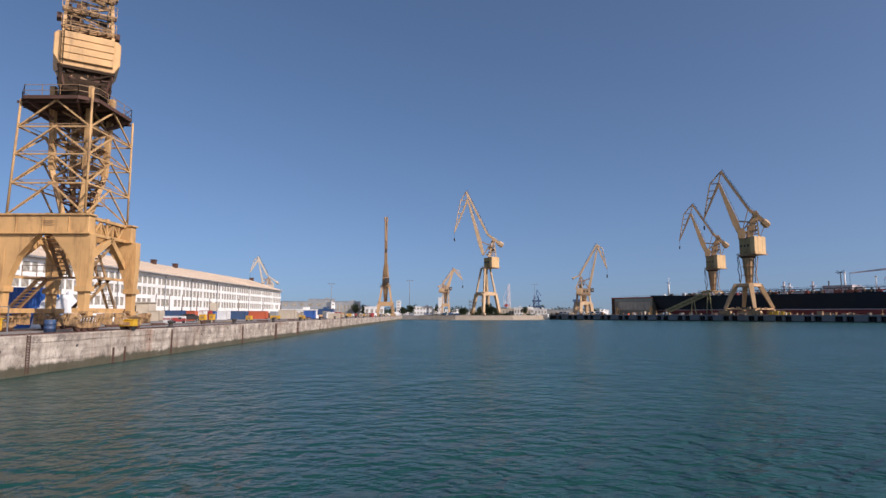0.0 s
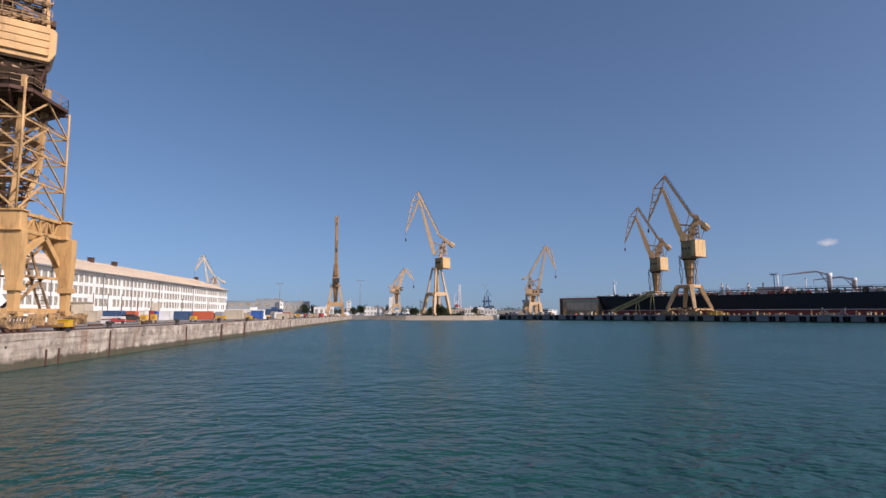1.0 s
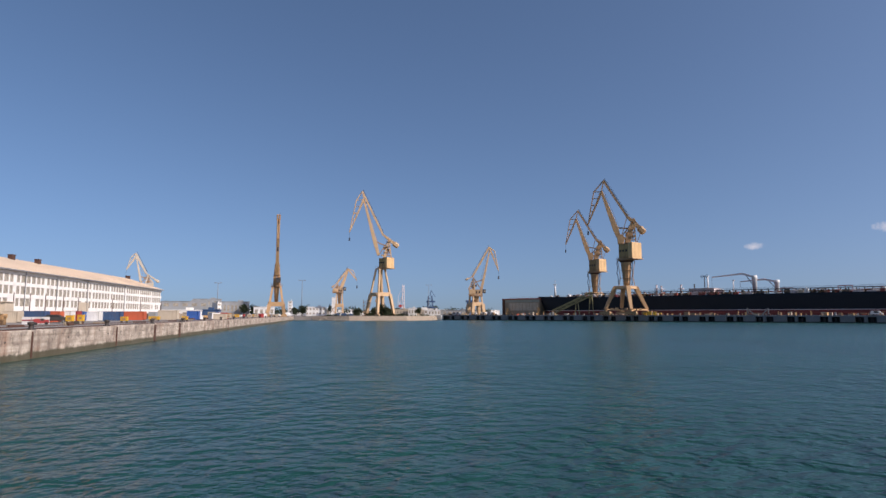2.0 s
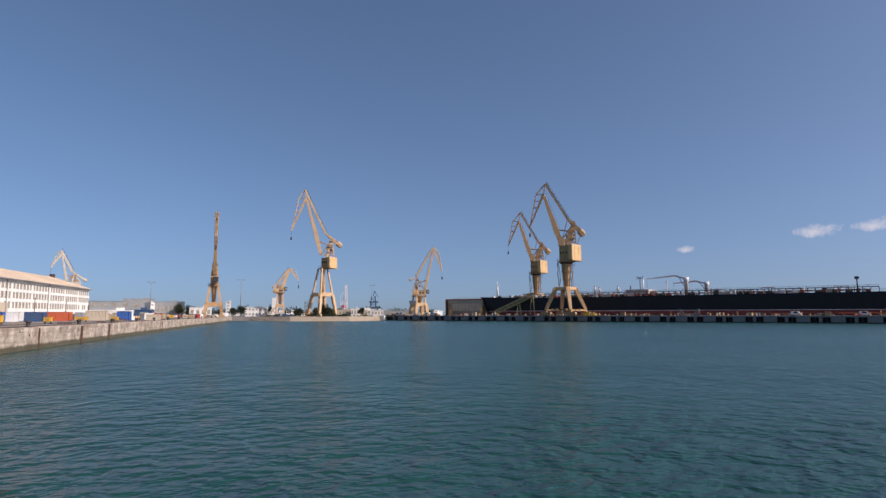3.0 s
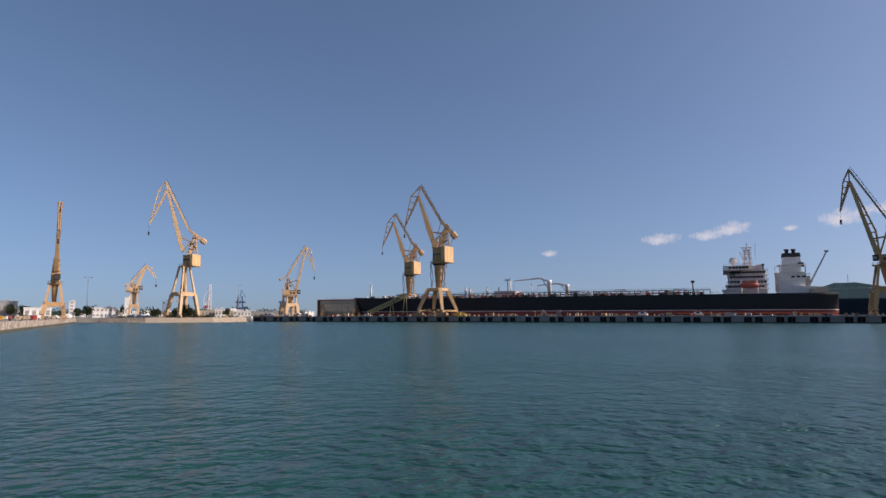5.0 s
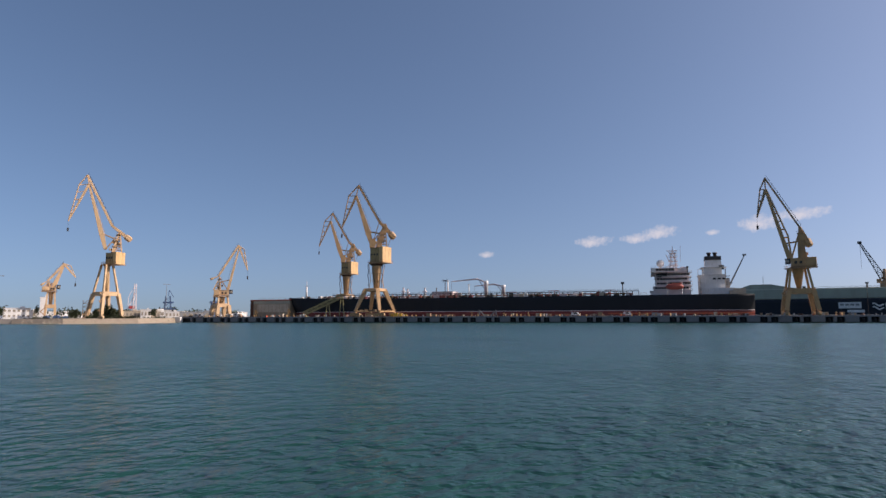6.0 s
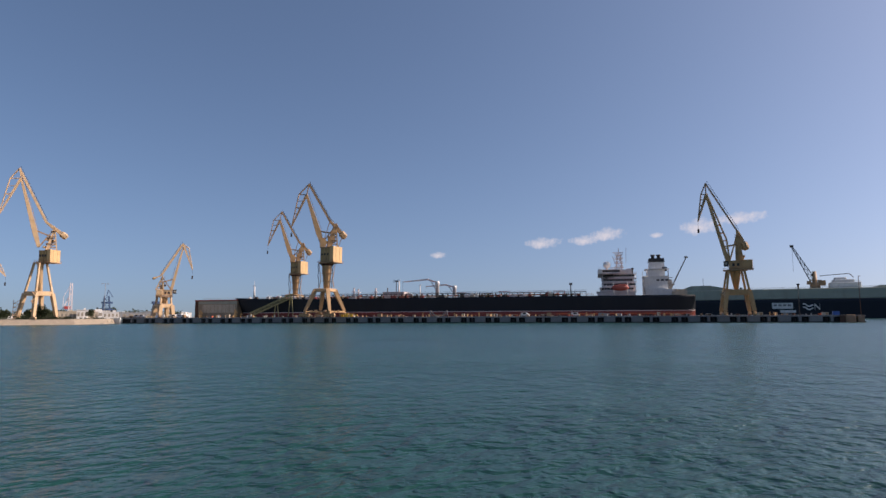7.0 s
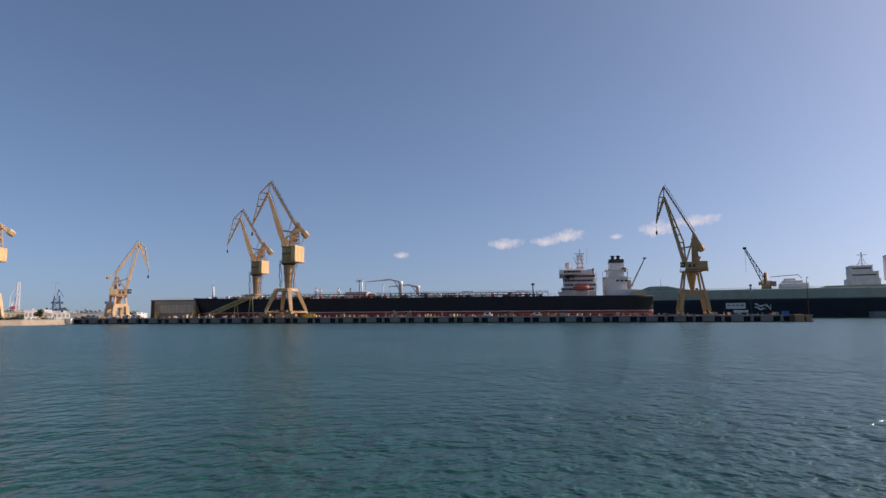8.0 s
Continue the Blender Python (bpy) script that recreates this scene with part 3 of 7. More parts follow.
def machinery_house(c, mt, x0, x1, z0, z1, xbox, deep=5.0, cab_side=-1):
    """Slewing platform with its house, the bright ballast box behind and the driver's cab in front."""
    lo, hi = min(x0, x1), max(x0, x1)
    bm = bmesh.new()
    box(bm, ((x0 + xbox) / 2, 0, (z0 + z1) / 2), (abs(xbox - x0), deep, z1 - z0 - 0.6))
    box(bm, ((x0 + xbox) / 2, 0, z1 - 0.2), (abs(xbox - x0) + 0.5, deep + 0.5, 0.25))
    part("machinery_house", bm, mt, c)
    bm = bmesh.new()
    box(bm, ((x1 + xbox) / 2, 0, (z0 + z1) / 2 + 0.1), (abs(x1 - xbox), deep + 1.0, z1 - z0))
    part("ballast_box", bm, mt, c, bevel=0.12)
    bm = bmesh.new()
    box(bm, ((lo + hi) / 2, 0, z0 - 0.2), (hi - lo + 0.6, deep + 1.4, 0.4))
    part("slewing_platform", bm, DULL, c)
    bm = bmesh.new()
    for y in (-deep / 2 - 0.7, deep / 2 + 0.7):
        rail_run(bm, [(lo - 0.3, y, z0), (hi + 0.3, y, z0)], 1.1, 1.5, 0.06)
    part("guard_rail", bm, DULL, c)
    xc = x0 + cab_side * 1.2
    bm = bmesh.new()
    box(bm, (xc, -deep * 0.3, z0 + 2.6), (2.2, 2.2, 2.4))
    box(bm, (xc, -deep * 0.3, z0 + 3.9), (2.5, 2.5, 0.2))
    cabin = part("operator_cab", bm, DARK, c, "dark glazed driver's cab")
    part("cab_window", boxes(((xc + cab_side * 0.3, -deep * 0.3 - 1.12, z0 + 2.8), (1.4, 0.06, 1.2))), GLASS, cabin)
    for k in range(2):
        part("louvre", boxes(((x0 + (xbox - x0) * (0.35 + 0.35 * k), -deep / 2 - 0.05, (z0 + z1) / 2), (1.1, 0.12, 1.3))), DARK, c, "dark ventilation louvre")


def slewed_house(c, mt, cx, z0, z1, L, W, turn=-35.0):
    """Machinery house slewed so that its side and its rear both show."""
    m = pose(cx, 0, 0, 0, 0, turn)
    # body darker and ballast box brighter: shade and sun are put into the colours
    bm = bmesh.new()
    box(bm, (-L * 0.14, 0, (z0 + z1) / 2 - 0.3), (L * 0.72, W * 0.92, z1 - z0 - 0.9))
    body = part("machinery_house", bm, SHADEYELLOW, c, "plated house in crane yellow darkened to olive as shade")
    body.matrix_local = m
    bm = bmesh.new()
    box(bm, (L * 0.36, 0, (z0 + z1) / 2), (L * 0.28, W, z1 - z0))
    part("ballast_box", bm, SUNYELLOW, c, "ballast box in crane yellow brightened as sunlit", bevel=0.12).matrix_local = m
    bm = boxes(((-L * 0.14, 0, z1 - 0.7), (L * 0.76, W * 0.97, 0.2)), ((-L * 0.2, 0, z1 - 0.3), (L * 0.2, W * 0.3, 0.7)))
    part("house_roof", bm, DULL, c).matrix_local = m
    part("slewing_platform", boxes(((0, 0, z0 - 0.2), (L + 1.2, W + 1.0, 0.4))), DULL, c).matrix_local = m
    bm = bmesh.new()
    for y in (-W / 2 - 0.4, W / 2 + 0.4):
        rail_run(bm, [(-L / 2 - 0.5, y, z0), (L / 2 + 0.5, y, z0)], 1.1, 1.4, 0.07)
    part("guard_rail", bm, DULL, c).matrix_local = m
    for k in range(3):
        part("louvre", boxes(((-L * 0.38 + k * L * 0.22, -W * 0.46 - 0.05, (z0 + z1) / 2), (1.0, 0.12, 1.2))), DARK, body, "dark ventilation louvre")
        part("wall_rib", boxes(((-L * 0.45 + k * L * 0.25, -W * 0.46 - 0.04, (z0 + z1) / 2 - 0.3), (0.12, 0.1, z1 - z0 - 1.2))), mt, body)
    for k in range(2):
        part("rear_rib", boxes(((L * 0.5 + 0.03, -W * 0.2 + k * W * 0.4, (z0 + z1) / 2), (0.08, 0.14, z1 - z0 - 0.4))), mt, body)
    bm = bmesh.new()
    box(bm, (-L * 0.5 - 1.1, W * 0.1, z0 + 2.6), (2.2, 2.4, 2.4))
    box(bm, (-L * 0.5 - 1.1, W * 0.1, z0 + 3.9), (2.5, 2.7, 0.2))
    cabin = part("operator_cab", bm, DARK, c, "dark glazed driver's cab")
    cabin.matrix_local = m
    part("cab_window", boxes(((-L * 0.5 - 1.2, W * 0.1 - 1.22, z0 + 2.8), (1.5, 0.06, 1.2))), GLASS, cabin)


def splay_legs(c, mt, feet, top, zt, zb, w=1.3):
    """Four splayed box legs under a ring, feet at (+-feet, +-feet)."""
    for i in (-1, 1):
        for j in (-1, 1):
            bm = bmesh.new()
            beam(bm, (i * feet, j * feet, zb), (i * top, j * top, zt), w * 0.8, w * 0.8, w * 1.25, w * 1.25)
            part("leg", bm, mt, c)


def ring_rail(bm, r, z, n=14):
    pts = [(r * math.cos(k * 2 * math.pi / n), r * math.sin(k * 2 * math.pi / n), z) for k in range(n + 1)]
    rail_run(bm, pts, 1.1, 3, 0.07)


def ladders_round(c, r0, z0, r1, z1):
    """Caged stairs that bow out on both sides of the column."""
    for i in (-1, 1):
        bm = bmesh.new()
        pts = []
        for k in range(9):
            f = k / 8
            r = r0 + (r1 - r0) * f + 0.35 * math.sin(math.pi * f) + 0.25 * math.sin(5 * math.pi * f)
            pts.append(Vector((i * r, -1.2, z0 + (z1 - z0) * f)))
        for dy in (0, 0.9):
            chain(bm, [p + Vector((0, dy, 0)) for p in pts], 0.2, 5)
        for a, b in zip(pts, pts[1:]):
            for f in (0, 0.25, 0.5, 0.75):
                p = a.lerp(b, f)
                beam(bm, p, p + Vector((0, 0.9, 0)), 0.1)
        part("caged_ladder", bm, DARK, c)


def column_crane(name, m, label, mt=OCHRE):
    """Level-luffing crane on a funnel-shaped column and four splayed legs."""
    c = thing(name, m, label, "crane", "harbour cranes")
    zb = 3.0
    splay_legs(c, mt, 8.2, 4.0, 15.4, zb, 1.85)
    bm = bmesh.new()
    slab(bm, [(-4.4, -4.4), (4.4, -4.4), (4.4, 4.4), (-4.4, 4.4)], 14.4, 16.2)
    for v in bm.verts:
        if v.co.z < 15:
            v.co.x *= 1.25
            v.co.y *= 1.25
    part("portal_ring", bm, mt, c, bevel=0.15)
    for i in (-1, 1):
        part("sill_beam", beams(((i * 8.2, -8.2, 2.9), (i * 8.2, 8.2, 2.9), 0.9, 0.8)), mt, c)
        part("tie_beam", beams(((-8.2, i * 8.2, 2.7), (8.2, i * 8.2, 2.7), 0.5, 0.5)), mt, c)
        for j in (-1, 1):
            bg = part("bogie", bogie_mesh(4, 7.0, 2.0, 1.5), mt, c)
            bg.matrix_local = pose(i * 8.2, j * 8.2, 0.0, 0, 0, 0)
    bm = bmesh.new()
    lathe(bm, (0.8, 0, 0), [(1.75, 16.2), (1.75, 18.5), (2.7, 28.4), (3.3, 30.6)], 20)
    col = part("column", bm, mt, c)
    for k in range(10):
        a = k * math.pi / 5
        part("rib", beams(((0.8 + 1.8 * math.cos(a), 1.8 * math.sin(a), 17), (0.8 + 2.75 * math.cos(a), 2.75 * math.sin(a), 28.6), 0.16, 0.3)), DULL, col)
    for z, r in ((20.5, 2.9), (25.0, 3.3)):
        bm = bmesh.new()
        lathe(bm, (0.8, 0, 0), [(r, z), (r, z + 0.15)], 16)
        part("landing", bm, DULL, c)
    bm = bmesh.new()
    lathe(bm, (0.8, 0, 0), [(4.7, 30.5), (4.7, 30.8), (4.0, 31.0)], 20)
    ring_rail(bm, 4.6, 30.8)
    part("slew_ring", bm, DULL, c)
    ladders_round(c, 3.4, 16.4, 4.0, 30.4)
    for i in (-1, 1):
        for z0, z1, r0, r1 in ((16.4, 21.0, 4.2, 3.4), (21.0, 25.2, 3.4, 3.9), (25.2, 30.2, 3.9, 4.6)):
            part("stair_stringer", beams(((0.8 + i * r0, -2.2, z0), (0.8 + i * r1, 1.4, z1), 0.3, 0.3), ((0.8 + i * r0, -2.2, z0 + 1), (0.8 + i * r1, 1.4, z1 + 1), 0.12)), DULL, c)
    bm = bmesh.new()
    lathe(bm, (0.8, 0, 0), [(3.0, 29.4), (4.1, 30.4)], 20)
    part("slewing_gear", bm, RUSTY, c, "greasy dark slewing gear under the platform")
    for k in range(7):
        part("base_gear", boxes(((-7.5 + k * 2.5, -8.6 + 0.6 * (k % 3), 3.2), (1.6, 1.1, 1.0 + 0.5 * (k % 2)), 17 * k)), (DULL, mt, DARK)[k % 3], c)
    slewed_house(c, mt, 3.1, 31.4, 40.4, 9.0, 9.2)
    crane_top(c, mt, (-2.3, 42.5), (-11.5, 70.8), (-10.2, 77.2), (-19.6, 51.8), (2.3, 55.4), (10.9, 46.2), (5.8, 53.6), (2.0, 40.6), 3.4, thick=3.2, weight=1.12)
    bm = bmesh.new()
    prism(bm, [(-3.4, 40), (-0.2, 40), (0.6, 43.5), (-1.2, 45.5), (-3.6, 44.5)], 4.2)
    part("boom_foot", bm, mt, c, bevel=0.1)
    # plated back of the mast, which carries the lever, and its stays down to the ballast
    for y in (-1.5, 1.5):
        bm = bmesh.new()
        prism(bm, [(0.2, 40.4), (3.6, 40.4), (4.6, 46.0), (6.9, 52.6), (6.0, 54.4), (4.6, 53.8), (2.2, 47.5)], 0.35, (0, y, 0))
        part("mast_plate", bm, mt, c, bevel=0.05)
        part("lever_stay", beams(((9.6, y, 47.4), (7.0, y, 40.2), 0.28), ((1.9, y, 55.0), (-1.0, y, 44.8), 0.3)), DULL, c)
    bm = bmesh.new()
    rail_run(bm, [(2.4, -1.9, 56.2), (9.4, -1.9, 48.7)], 0.9, 1.6, 0.09)
    part("lever_walkway", bm, DULL, c)
    turn = pose(0, 0, 0, 0, 0, -32)
    for o in c.children:
        if o.name.split(".")[0] in ("leg", "portal_ring", "sill_beam", "tie_beam", "bogie"):
            o.matrix_basis = turn @ o.matrix_basis
    return c


def crane_pose(az, rng, z, turn=0.0):
    return pose(math.sin(radians(az)) * rng, math.cos(radians(az)) * rng, z, 0, 0, -az + turn)


column_crane("harbour_crane", crane_pose(26.85, 354, 3.5), "tall ochre level-luffing crane on the pier", OCHRE)
c4 = copy_thing(bpy.data.objects["harbour_crane"], crane_pose(24.06, 455, 3.5))
tagged(c4, "tall ochre level-luffing crane behind the moored ship")


def pyramid_crane(name, m, label, mt, feet, gate_z, apex_w, top_z, spec, deep=4.0, side=-1, lattice_boom=False, house=None, zb=2.0, weight=1.0, stout=1.0, slewed=None, house_deep=5.0, gate_turn=0.0):
    """Level-luffing crane on a gate of four long raking legs that meet under the slewing ring."""
    c = thing(name, m, label, "crane", "harbour cranes")
    k = (gate_z - zb) / (top_z - zb)
    for i in (-1, 1):
        for j in (-1, 1):
            part("leg", beams(((i * feet, j * feet, zb), (i * (feet + (apex_w - feet) * k), j * (feet + (apex_w - feet) * k), gate_z), 1.3 * stout, 1.5 * stout, 1.5 * stout, 1.9 * stout)), mt, c)
            part("strut", beams(((i * (feet + (apex_w - feet) * k), j * (feet + (apex_w - feet) * k), gate_z), (i * apex_w, j * apex_w, top_z), 0.9, 1.0)), mt, c)
            bg = part("bogie", bogie_mesh(4, feet * 0.75, zb * 0.75), mt, c)
            bg.matrix_local = pose(i * feet, j * feet, 0, 0, 0, 90)
    g = feet + (apex_w - feet) * k
    for i in (-1, 1):
        part("gate_beam", beams(((-g, i * g, gate_z), (g, i * g, gate_z), 1.4, 2.4)), mt, c)
        part("side_beam", beams(((i * g, -g, gate_z), (i * g, g, gate_z), 1.4, 2.2)), mt, c)
    bm = bmesh.new()
    lathe(bm, (0, 0, 0), [(0.9, gate_z + 1), (apex_w * 0.72, top_z - 1.2), (apex_w * 0.9, top_z)], 14)
    part("column", bm, mt, c)
    bm = bmesh.new()
    lathe(bm, (0, 0, 0), [(apex_w * 1.6, top_z - 0.2), (apex_w * 1.6, top_z + 0.2)], 16)
    ring_rail(bm, apex_w * 1.55, top_z + 0.2)
    part("slew_ring", bm, DULL, c)
    # stair tower on one side of the gate
    bm = bmesh.new()
    z, s = zb, 1
    while z < gate_z - 1:
        beam(bm, (-g - 1.5 + s * 1.4, -g - 1, z), (-g - 1.5 - s * 1.4, -g - 1, z + 2.6), 0.15, 0.5)
        box(bm, (-g - 1.5 - s * 1.4, -g - 1, z + 2.6), (1.0, 1.0, 0.1))
        z, s = z + 2.6, -s
    part("stairs", bm, DULL, c)
    if slewed:
        slewed_house(c, mt, *slewed)
    else:
        machinery_house(c, mt, *house, deep=house_deep, cab_side=side)
    crane_top(c, mt, *spec, deep=deep, lattice_boom=lattice_boom, weight=weight)
    if gate_turn:
        turn = pose(0, 0, 0, 0, 0, gate_turn)
        for o in c.children:
            if o.name.split(".")[0] in ("leg", "strut", "gate_beam", "side_beam", "bogie", "stairs"):
                o.matrix_basis = turn @ o.matrix_basis
    return c


pyramid_crane("harbour_crane", crane_pose(4.06, 400, 2.8), "yellow level-luffing crane with raking legs on the shore", TAN, 6.3, 14.2, 2.1, 31.0,
              ((-1.4, 40.0), (-11.6, 77.6), (-12.7, 82.9), (-20.7, 55.4), (1.4, 54.0), (11.2, 46.2), (5.6, 51.0), (2.5, 38.5)), 3.0,
              slewed=(3.9, 31.6, 38.6, 6.6, 8.6), gate_turn=34, stout=1.15)
pyramid_crane("harbour_crane", crane_pose(63.86, 325, 3.5), "ochre crane with lattice boom near the pier's end", UMBER, 6.4, 11.0, 3.4, 21.6,
              ((-2.6, 24.5), (-11.2, 60.1), (-11.2, 65.8), (-15.5, 46.9), (1.8, 41.0), (5.4, 32.0), (2.0, 40.0), (2.2, 26.0)), 3.2,
              house=(-2.6, 7.7, 22.2, 26.4, 3.2), lattice_boom=True, stout=1.2, gate_turn=9)
pyramid_crane("harbour_crane", crane_pose(13.09, 425, 3.0), "yellow level-luffing crane at the root of the pier", TAN, 4.2, 8.0, 3.0, 13.6,
              ((4.0, 18.0), (10.4, 46.8), (10.0, 48.2), (16.2, 31.4), (-2.2, 27.2), (-6.6, 25.2), (-1.4, 26.4), (-0.5, 18.0)), 2.4, side=1, weight=0.45,
              house=(4.8, -4.6, 14.2, 18.2, -1.0), gate_turn=24, stout=1.5)
# crane seen end on, whose boom stands in line with the view
pyramid_crane("harbour_crane", crane_pose(-5.44, 328, 2.7, 90), "slim weathered yellow quay crane seen end on", OCHRE, 4.1, 6.6, 1.9, 16.0,
              ((-2.5, 22.0), (-15.0, 49.0), (-15.5, 51.4), (-24.0, 38.0), (2.0, 29.0), (6.5, 24.0), (2.6, 28.0), (1.8, 20.0)), 2.5,
              house=(-2.6, 4.2, 16.4, 20.5, 2.0), house_deep=2.6)
# two smaller ones far behind
pyramid_crane("harbour_crane", crane_pose(0.26, 470, 2.7), "distant pale yellow crane behind low white buildings", TAN, 2.8, 8.0, 2.0, 17.5,
              ((0.6, 19.5), (6.3, 35.6), (6.4, 36.2), (13.2, 27.2), (-2.4, 24.5), (-5.6, 22.0), (-1.6, 24.0), (-0.6, 19.5)), 1.6, side=1, weight=0.45,
              house=(2.6, -5.2, 17.9, 20.6, -1.5))
pyramid_crane("harbour_crane", crane_pose(-16.43, 420, 2.7), "distant pale crane behind the white building", CREAM, 5.0, 8.0, 2.2, 17.0,
              ((-1.6, 21.0), (-5.0, 37.4), (-5.4, 39.2), (-10.0, 28.9), (1.0, 27.0), (8.2, 21.8), (2.0, 25.5), (1.0, 20.5)), 1.8, weight=0.5,
              house=(-1.6, 5.5, 17.4, 20.5, 2.0))


def quay_crane():
    """The near crane: plate portal on bogies, braced tower, slewing house and the foot of its boom."""
    X0, X1, Y0, Y1 = -2.9, 3.2, -4.0, 2.8
    c = thing("quay_crane", pose(-33.3, 54.0, QZ), "large weathered yellow portal crane on quay rails", "crane")
    ZP0, ZP1, ZT = 8.1, 9.8, 19.75
    # legs of the portal, wide at the shoulder and narrow at the foot, with gussets
    for i, x in ((-1, X0), (1, X1)):
        for j, y in ((-1, Y0), (1, Y1)):
            bm = bmesh.new()
            x += 0.35 * i
            prism(bm, [(x - 0.27, 1.4), (x + 0.27, 1.4), (x + 0.3, 3.2), (x + (0.42 if i > 0 else 0.62), 4.6), (x + (0.5 if i > 0 else 1.3), 6.3), (x + (0.5 if i > 0 else 2.9), ZP0 + 0.05), (x - (0.5 if i < 0 else 2.9), ZP0 + 0.05), (x - (0.5 if i < 0 else 1.3), 6.3), (x - (0.42 if i < 0 else 0.62), 4.6), (x - 0.3, 3.2)], 0.75, (0, y, 0))
            leg = part("portal_leg", bm, YELLOW, c, bevel=0.03)
            bm = bmesh.new()
            box(bm, (x, y - 0.0, 3.55), (0.95, 1.2, 0.45))
            part("leg_collar", bm, YELLOW, leg)
            # rivet lines and stiffeners on the plates
            bm = bmesh.new()
            for dx in (-0.5, 0.5):
                box(bm, (x + dx * 0.4, y - 0.385, 5.2), (0.03, 0.03, 3.6))
            part("stiffener", bm, YELLOW, leg)
    for j, y in ((-1, Y0), (1, Y1)):
        bm = bmesh.new()
        box(bm, (0, y, (ZP0 + ZP1) / 2), (X1 - X0 + 1.6, 0.9, ZP1 - ZP0))
        g = part("portal_girder", bm, YELLOW, c, "plate girder with shallow panel joints", bevel=0.03)
        bm = bmesh.new()
        for z in (ZP0 + 0.06, ZP1 - 0.06):
            box(bm, (0, y - 0.02, z), (X1 - X0 + 1.9, 1.15, 0.12))
        for x in (-2.2, 0, 2.2):
            box(bm, (x, y - 0.48, (ZP0 + ZP1) / 2), (0.05, 0.06, ZP1 - ZP0 - 0.2))
        part("flange", bm, YELLOW, g)
        if j < 0:
            bm = boxes(((0.4, y - 0.48, 9.2), (1.1, 0.03, 0.05)), ((0.4, y - 0.48, 8.85), (1.1, 0.03, 0.05)), ((0.4, y - 0.48, 9.03), (0.9, 0.03, 0.07)))
            part("name_plate", bm, DULL, g, "small plate with worn lettering bars")
    # side frames: an open truss along the quay under the girder level
    for i, x in ((-1, X0), (1, X1)):
        bm = bmesh.new()
        beam(bm, (x, Y0, ZP1 - 0.15), (x, Y1, ZP1 - 0.15), 0.4, 0.26)
        beam(bm, (x, Y0, ZP0 + 0.15), (x, Y1, ZP0 + 0.15), 0.4, 0.28)
        lattice(bm, (x, Y0 + 0.5, ZP1 - 0.2), (x, Y1 - 0.5, ZP1 - 0.2), (x, Y0 + 0.5, ZP0 + 0.2), (x, Y1 - 0.5, ZP0 + 0.2), 6, 0.13)
        part("side_truss", bm, YELLOW, c)
        for a, b in (((Y0, 5.6), (0.0, ZP0)), ((Y1, 5.6), (0.0, ZP0))):
            part("knee_brace", beams(((x, a[0], a[1]), (x, b[0], b[1]), 0.4, 0.5)), YELLOW, c)
        part("sill_beam", beams(((x, Y0 - 0.6, 1.75), (x, Y1 + 0.6, 1.75), 0.5, 0.4)), YELLOW, c)
        part("tie_rail", beams(((x, Y0, 4.6), (x, Y1, 4.6), 0.2, 0.2)), YELLOW, c)
    # bogies: two trucks a corner on the rails
    for i, x in ((-1, X0 - 0.35), (1, X1 + 0.75)):
        for y in (Y0 - 0.1, Y1 + 0.1):
            bm = bmesh.new()
            box(bm, (x, y, 1.24), (0.62, 3.5, 0.2))
            prism(bm, [(-1.7, 0.5), (-1.55, 0.72), (1.55, 0.72), (1.7, 0.5), (1.2, 0.34), (-1.2, 0.34)], 0.5, (x, y, 0), "x")
            for k in range(8):
                dy = -1.5 + k * 0.42
                beam(bm, (x + 0.2, y + dy, 0.6), (x + 0.24, y + dy + 0.16, 1.22), 0.1, 0.12)
                beam(bm, (x - 0.2, y + dy, 0.6), (x - 0.24, y + dy + 0.16, 1.22), 0.1, 0.12)
            truck = part("bogie", bm, GRIME, c, "grimy oil-stained wheel truck")
            for s in (-1, 1):
                part("buffer", boxes(((x, y + s * 1.95, 0.85), (0.5, 0.4, 0.5)), ((x, y + s * 2.2, 0.85), (0.3, 0.2, 0.3))), GRIME, truck)
                part("drive_box", boxes(((x + 0.1, y + s * 1.85, 1.3), (0.5, 0.5, 0.4), 10 * s)), DULL, truck)
            for dy in (-1.25, -0.45, 0.45, 1.25):
                bm = bmesh.new()
                tube(bm, (x - 0.16, y + dy, 0.4), (x + 0.16, y + dy, 0.4), 0.31, n=14)
                part("wheel", bm, RUSTY, truck, "rusty flanged wheel")
            part("pivot", boxes(((x, y, 1.5), (0.55, 0.7, 0.36))), YELLOW, truck)
        for y in (Y0, Y1):
            part("equaliser", beams(((x, y - 1.0, 1.62), (x, y + 1.0, 1.62), 0.42, 0.2)), GRIME, c)
            for s in (-1, 1):
                bm = bmesh.new()
                prism(bm, [(-0.35, 0.55), (0.35, 0.55), (0.28, 1.15), (0.1, 1.5), (-0.15, 1.5), (-0.32, 1.1)], 0.5, (x + 0.3, y + s * 2.5, 0), "x")
                tube(bm, (x - 0.1, y + s * 2.5, 1.35), (x + 0.7, y + s * 2.5, 1.35), 0.2, n=10)
                part("travel_motor", bm, GRIME, c, "oily travel drive motor")
    # stairs inside the portal
    bm = bmesh.new()
    for x in (-1.9, -1.1):
        beam(bm, (x - 2.6, Y0 + 2.2, 1.6), (x + 0.2, Y0 + 2.2, 4.6), 0.1, 0.3)
        beam(bm, (x + 0.1, Y0 + 3.0, 8.4), (x + 1.6, Y0 + 3.0, 4.6), 0.1, 0.3)
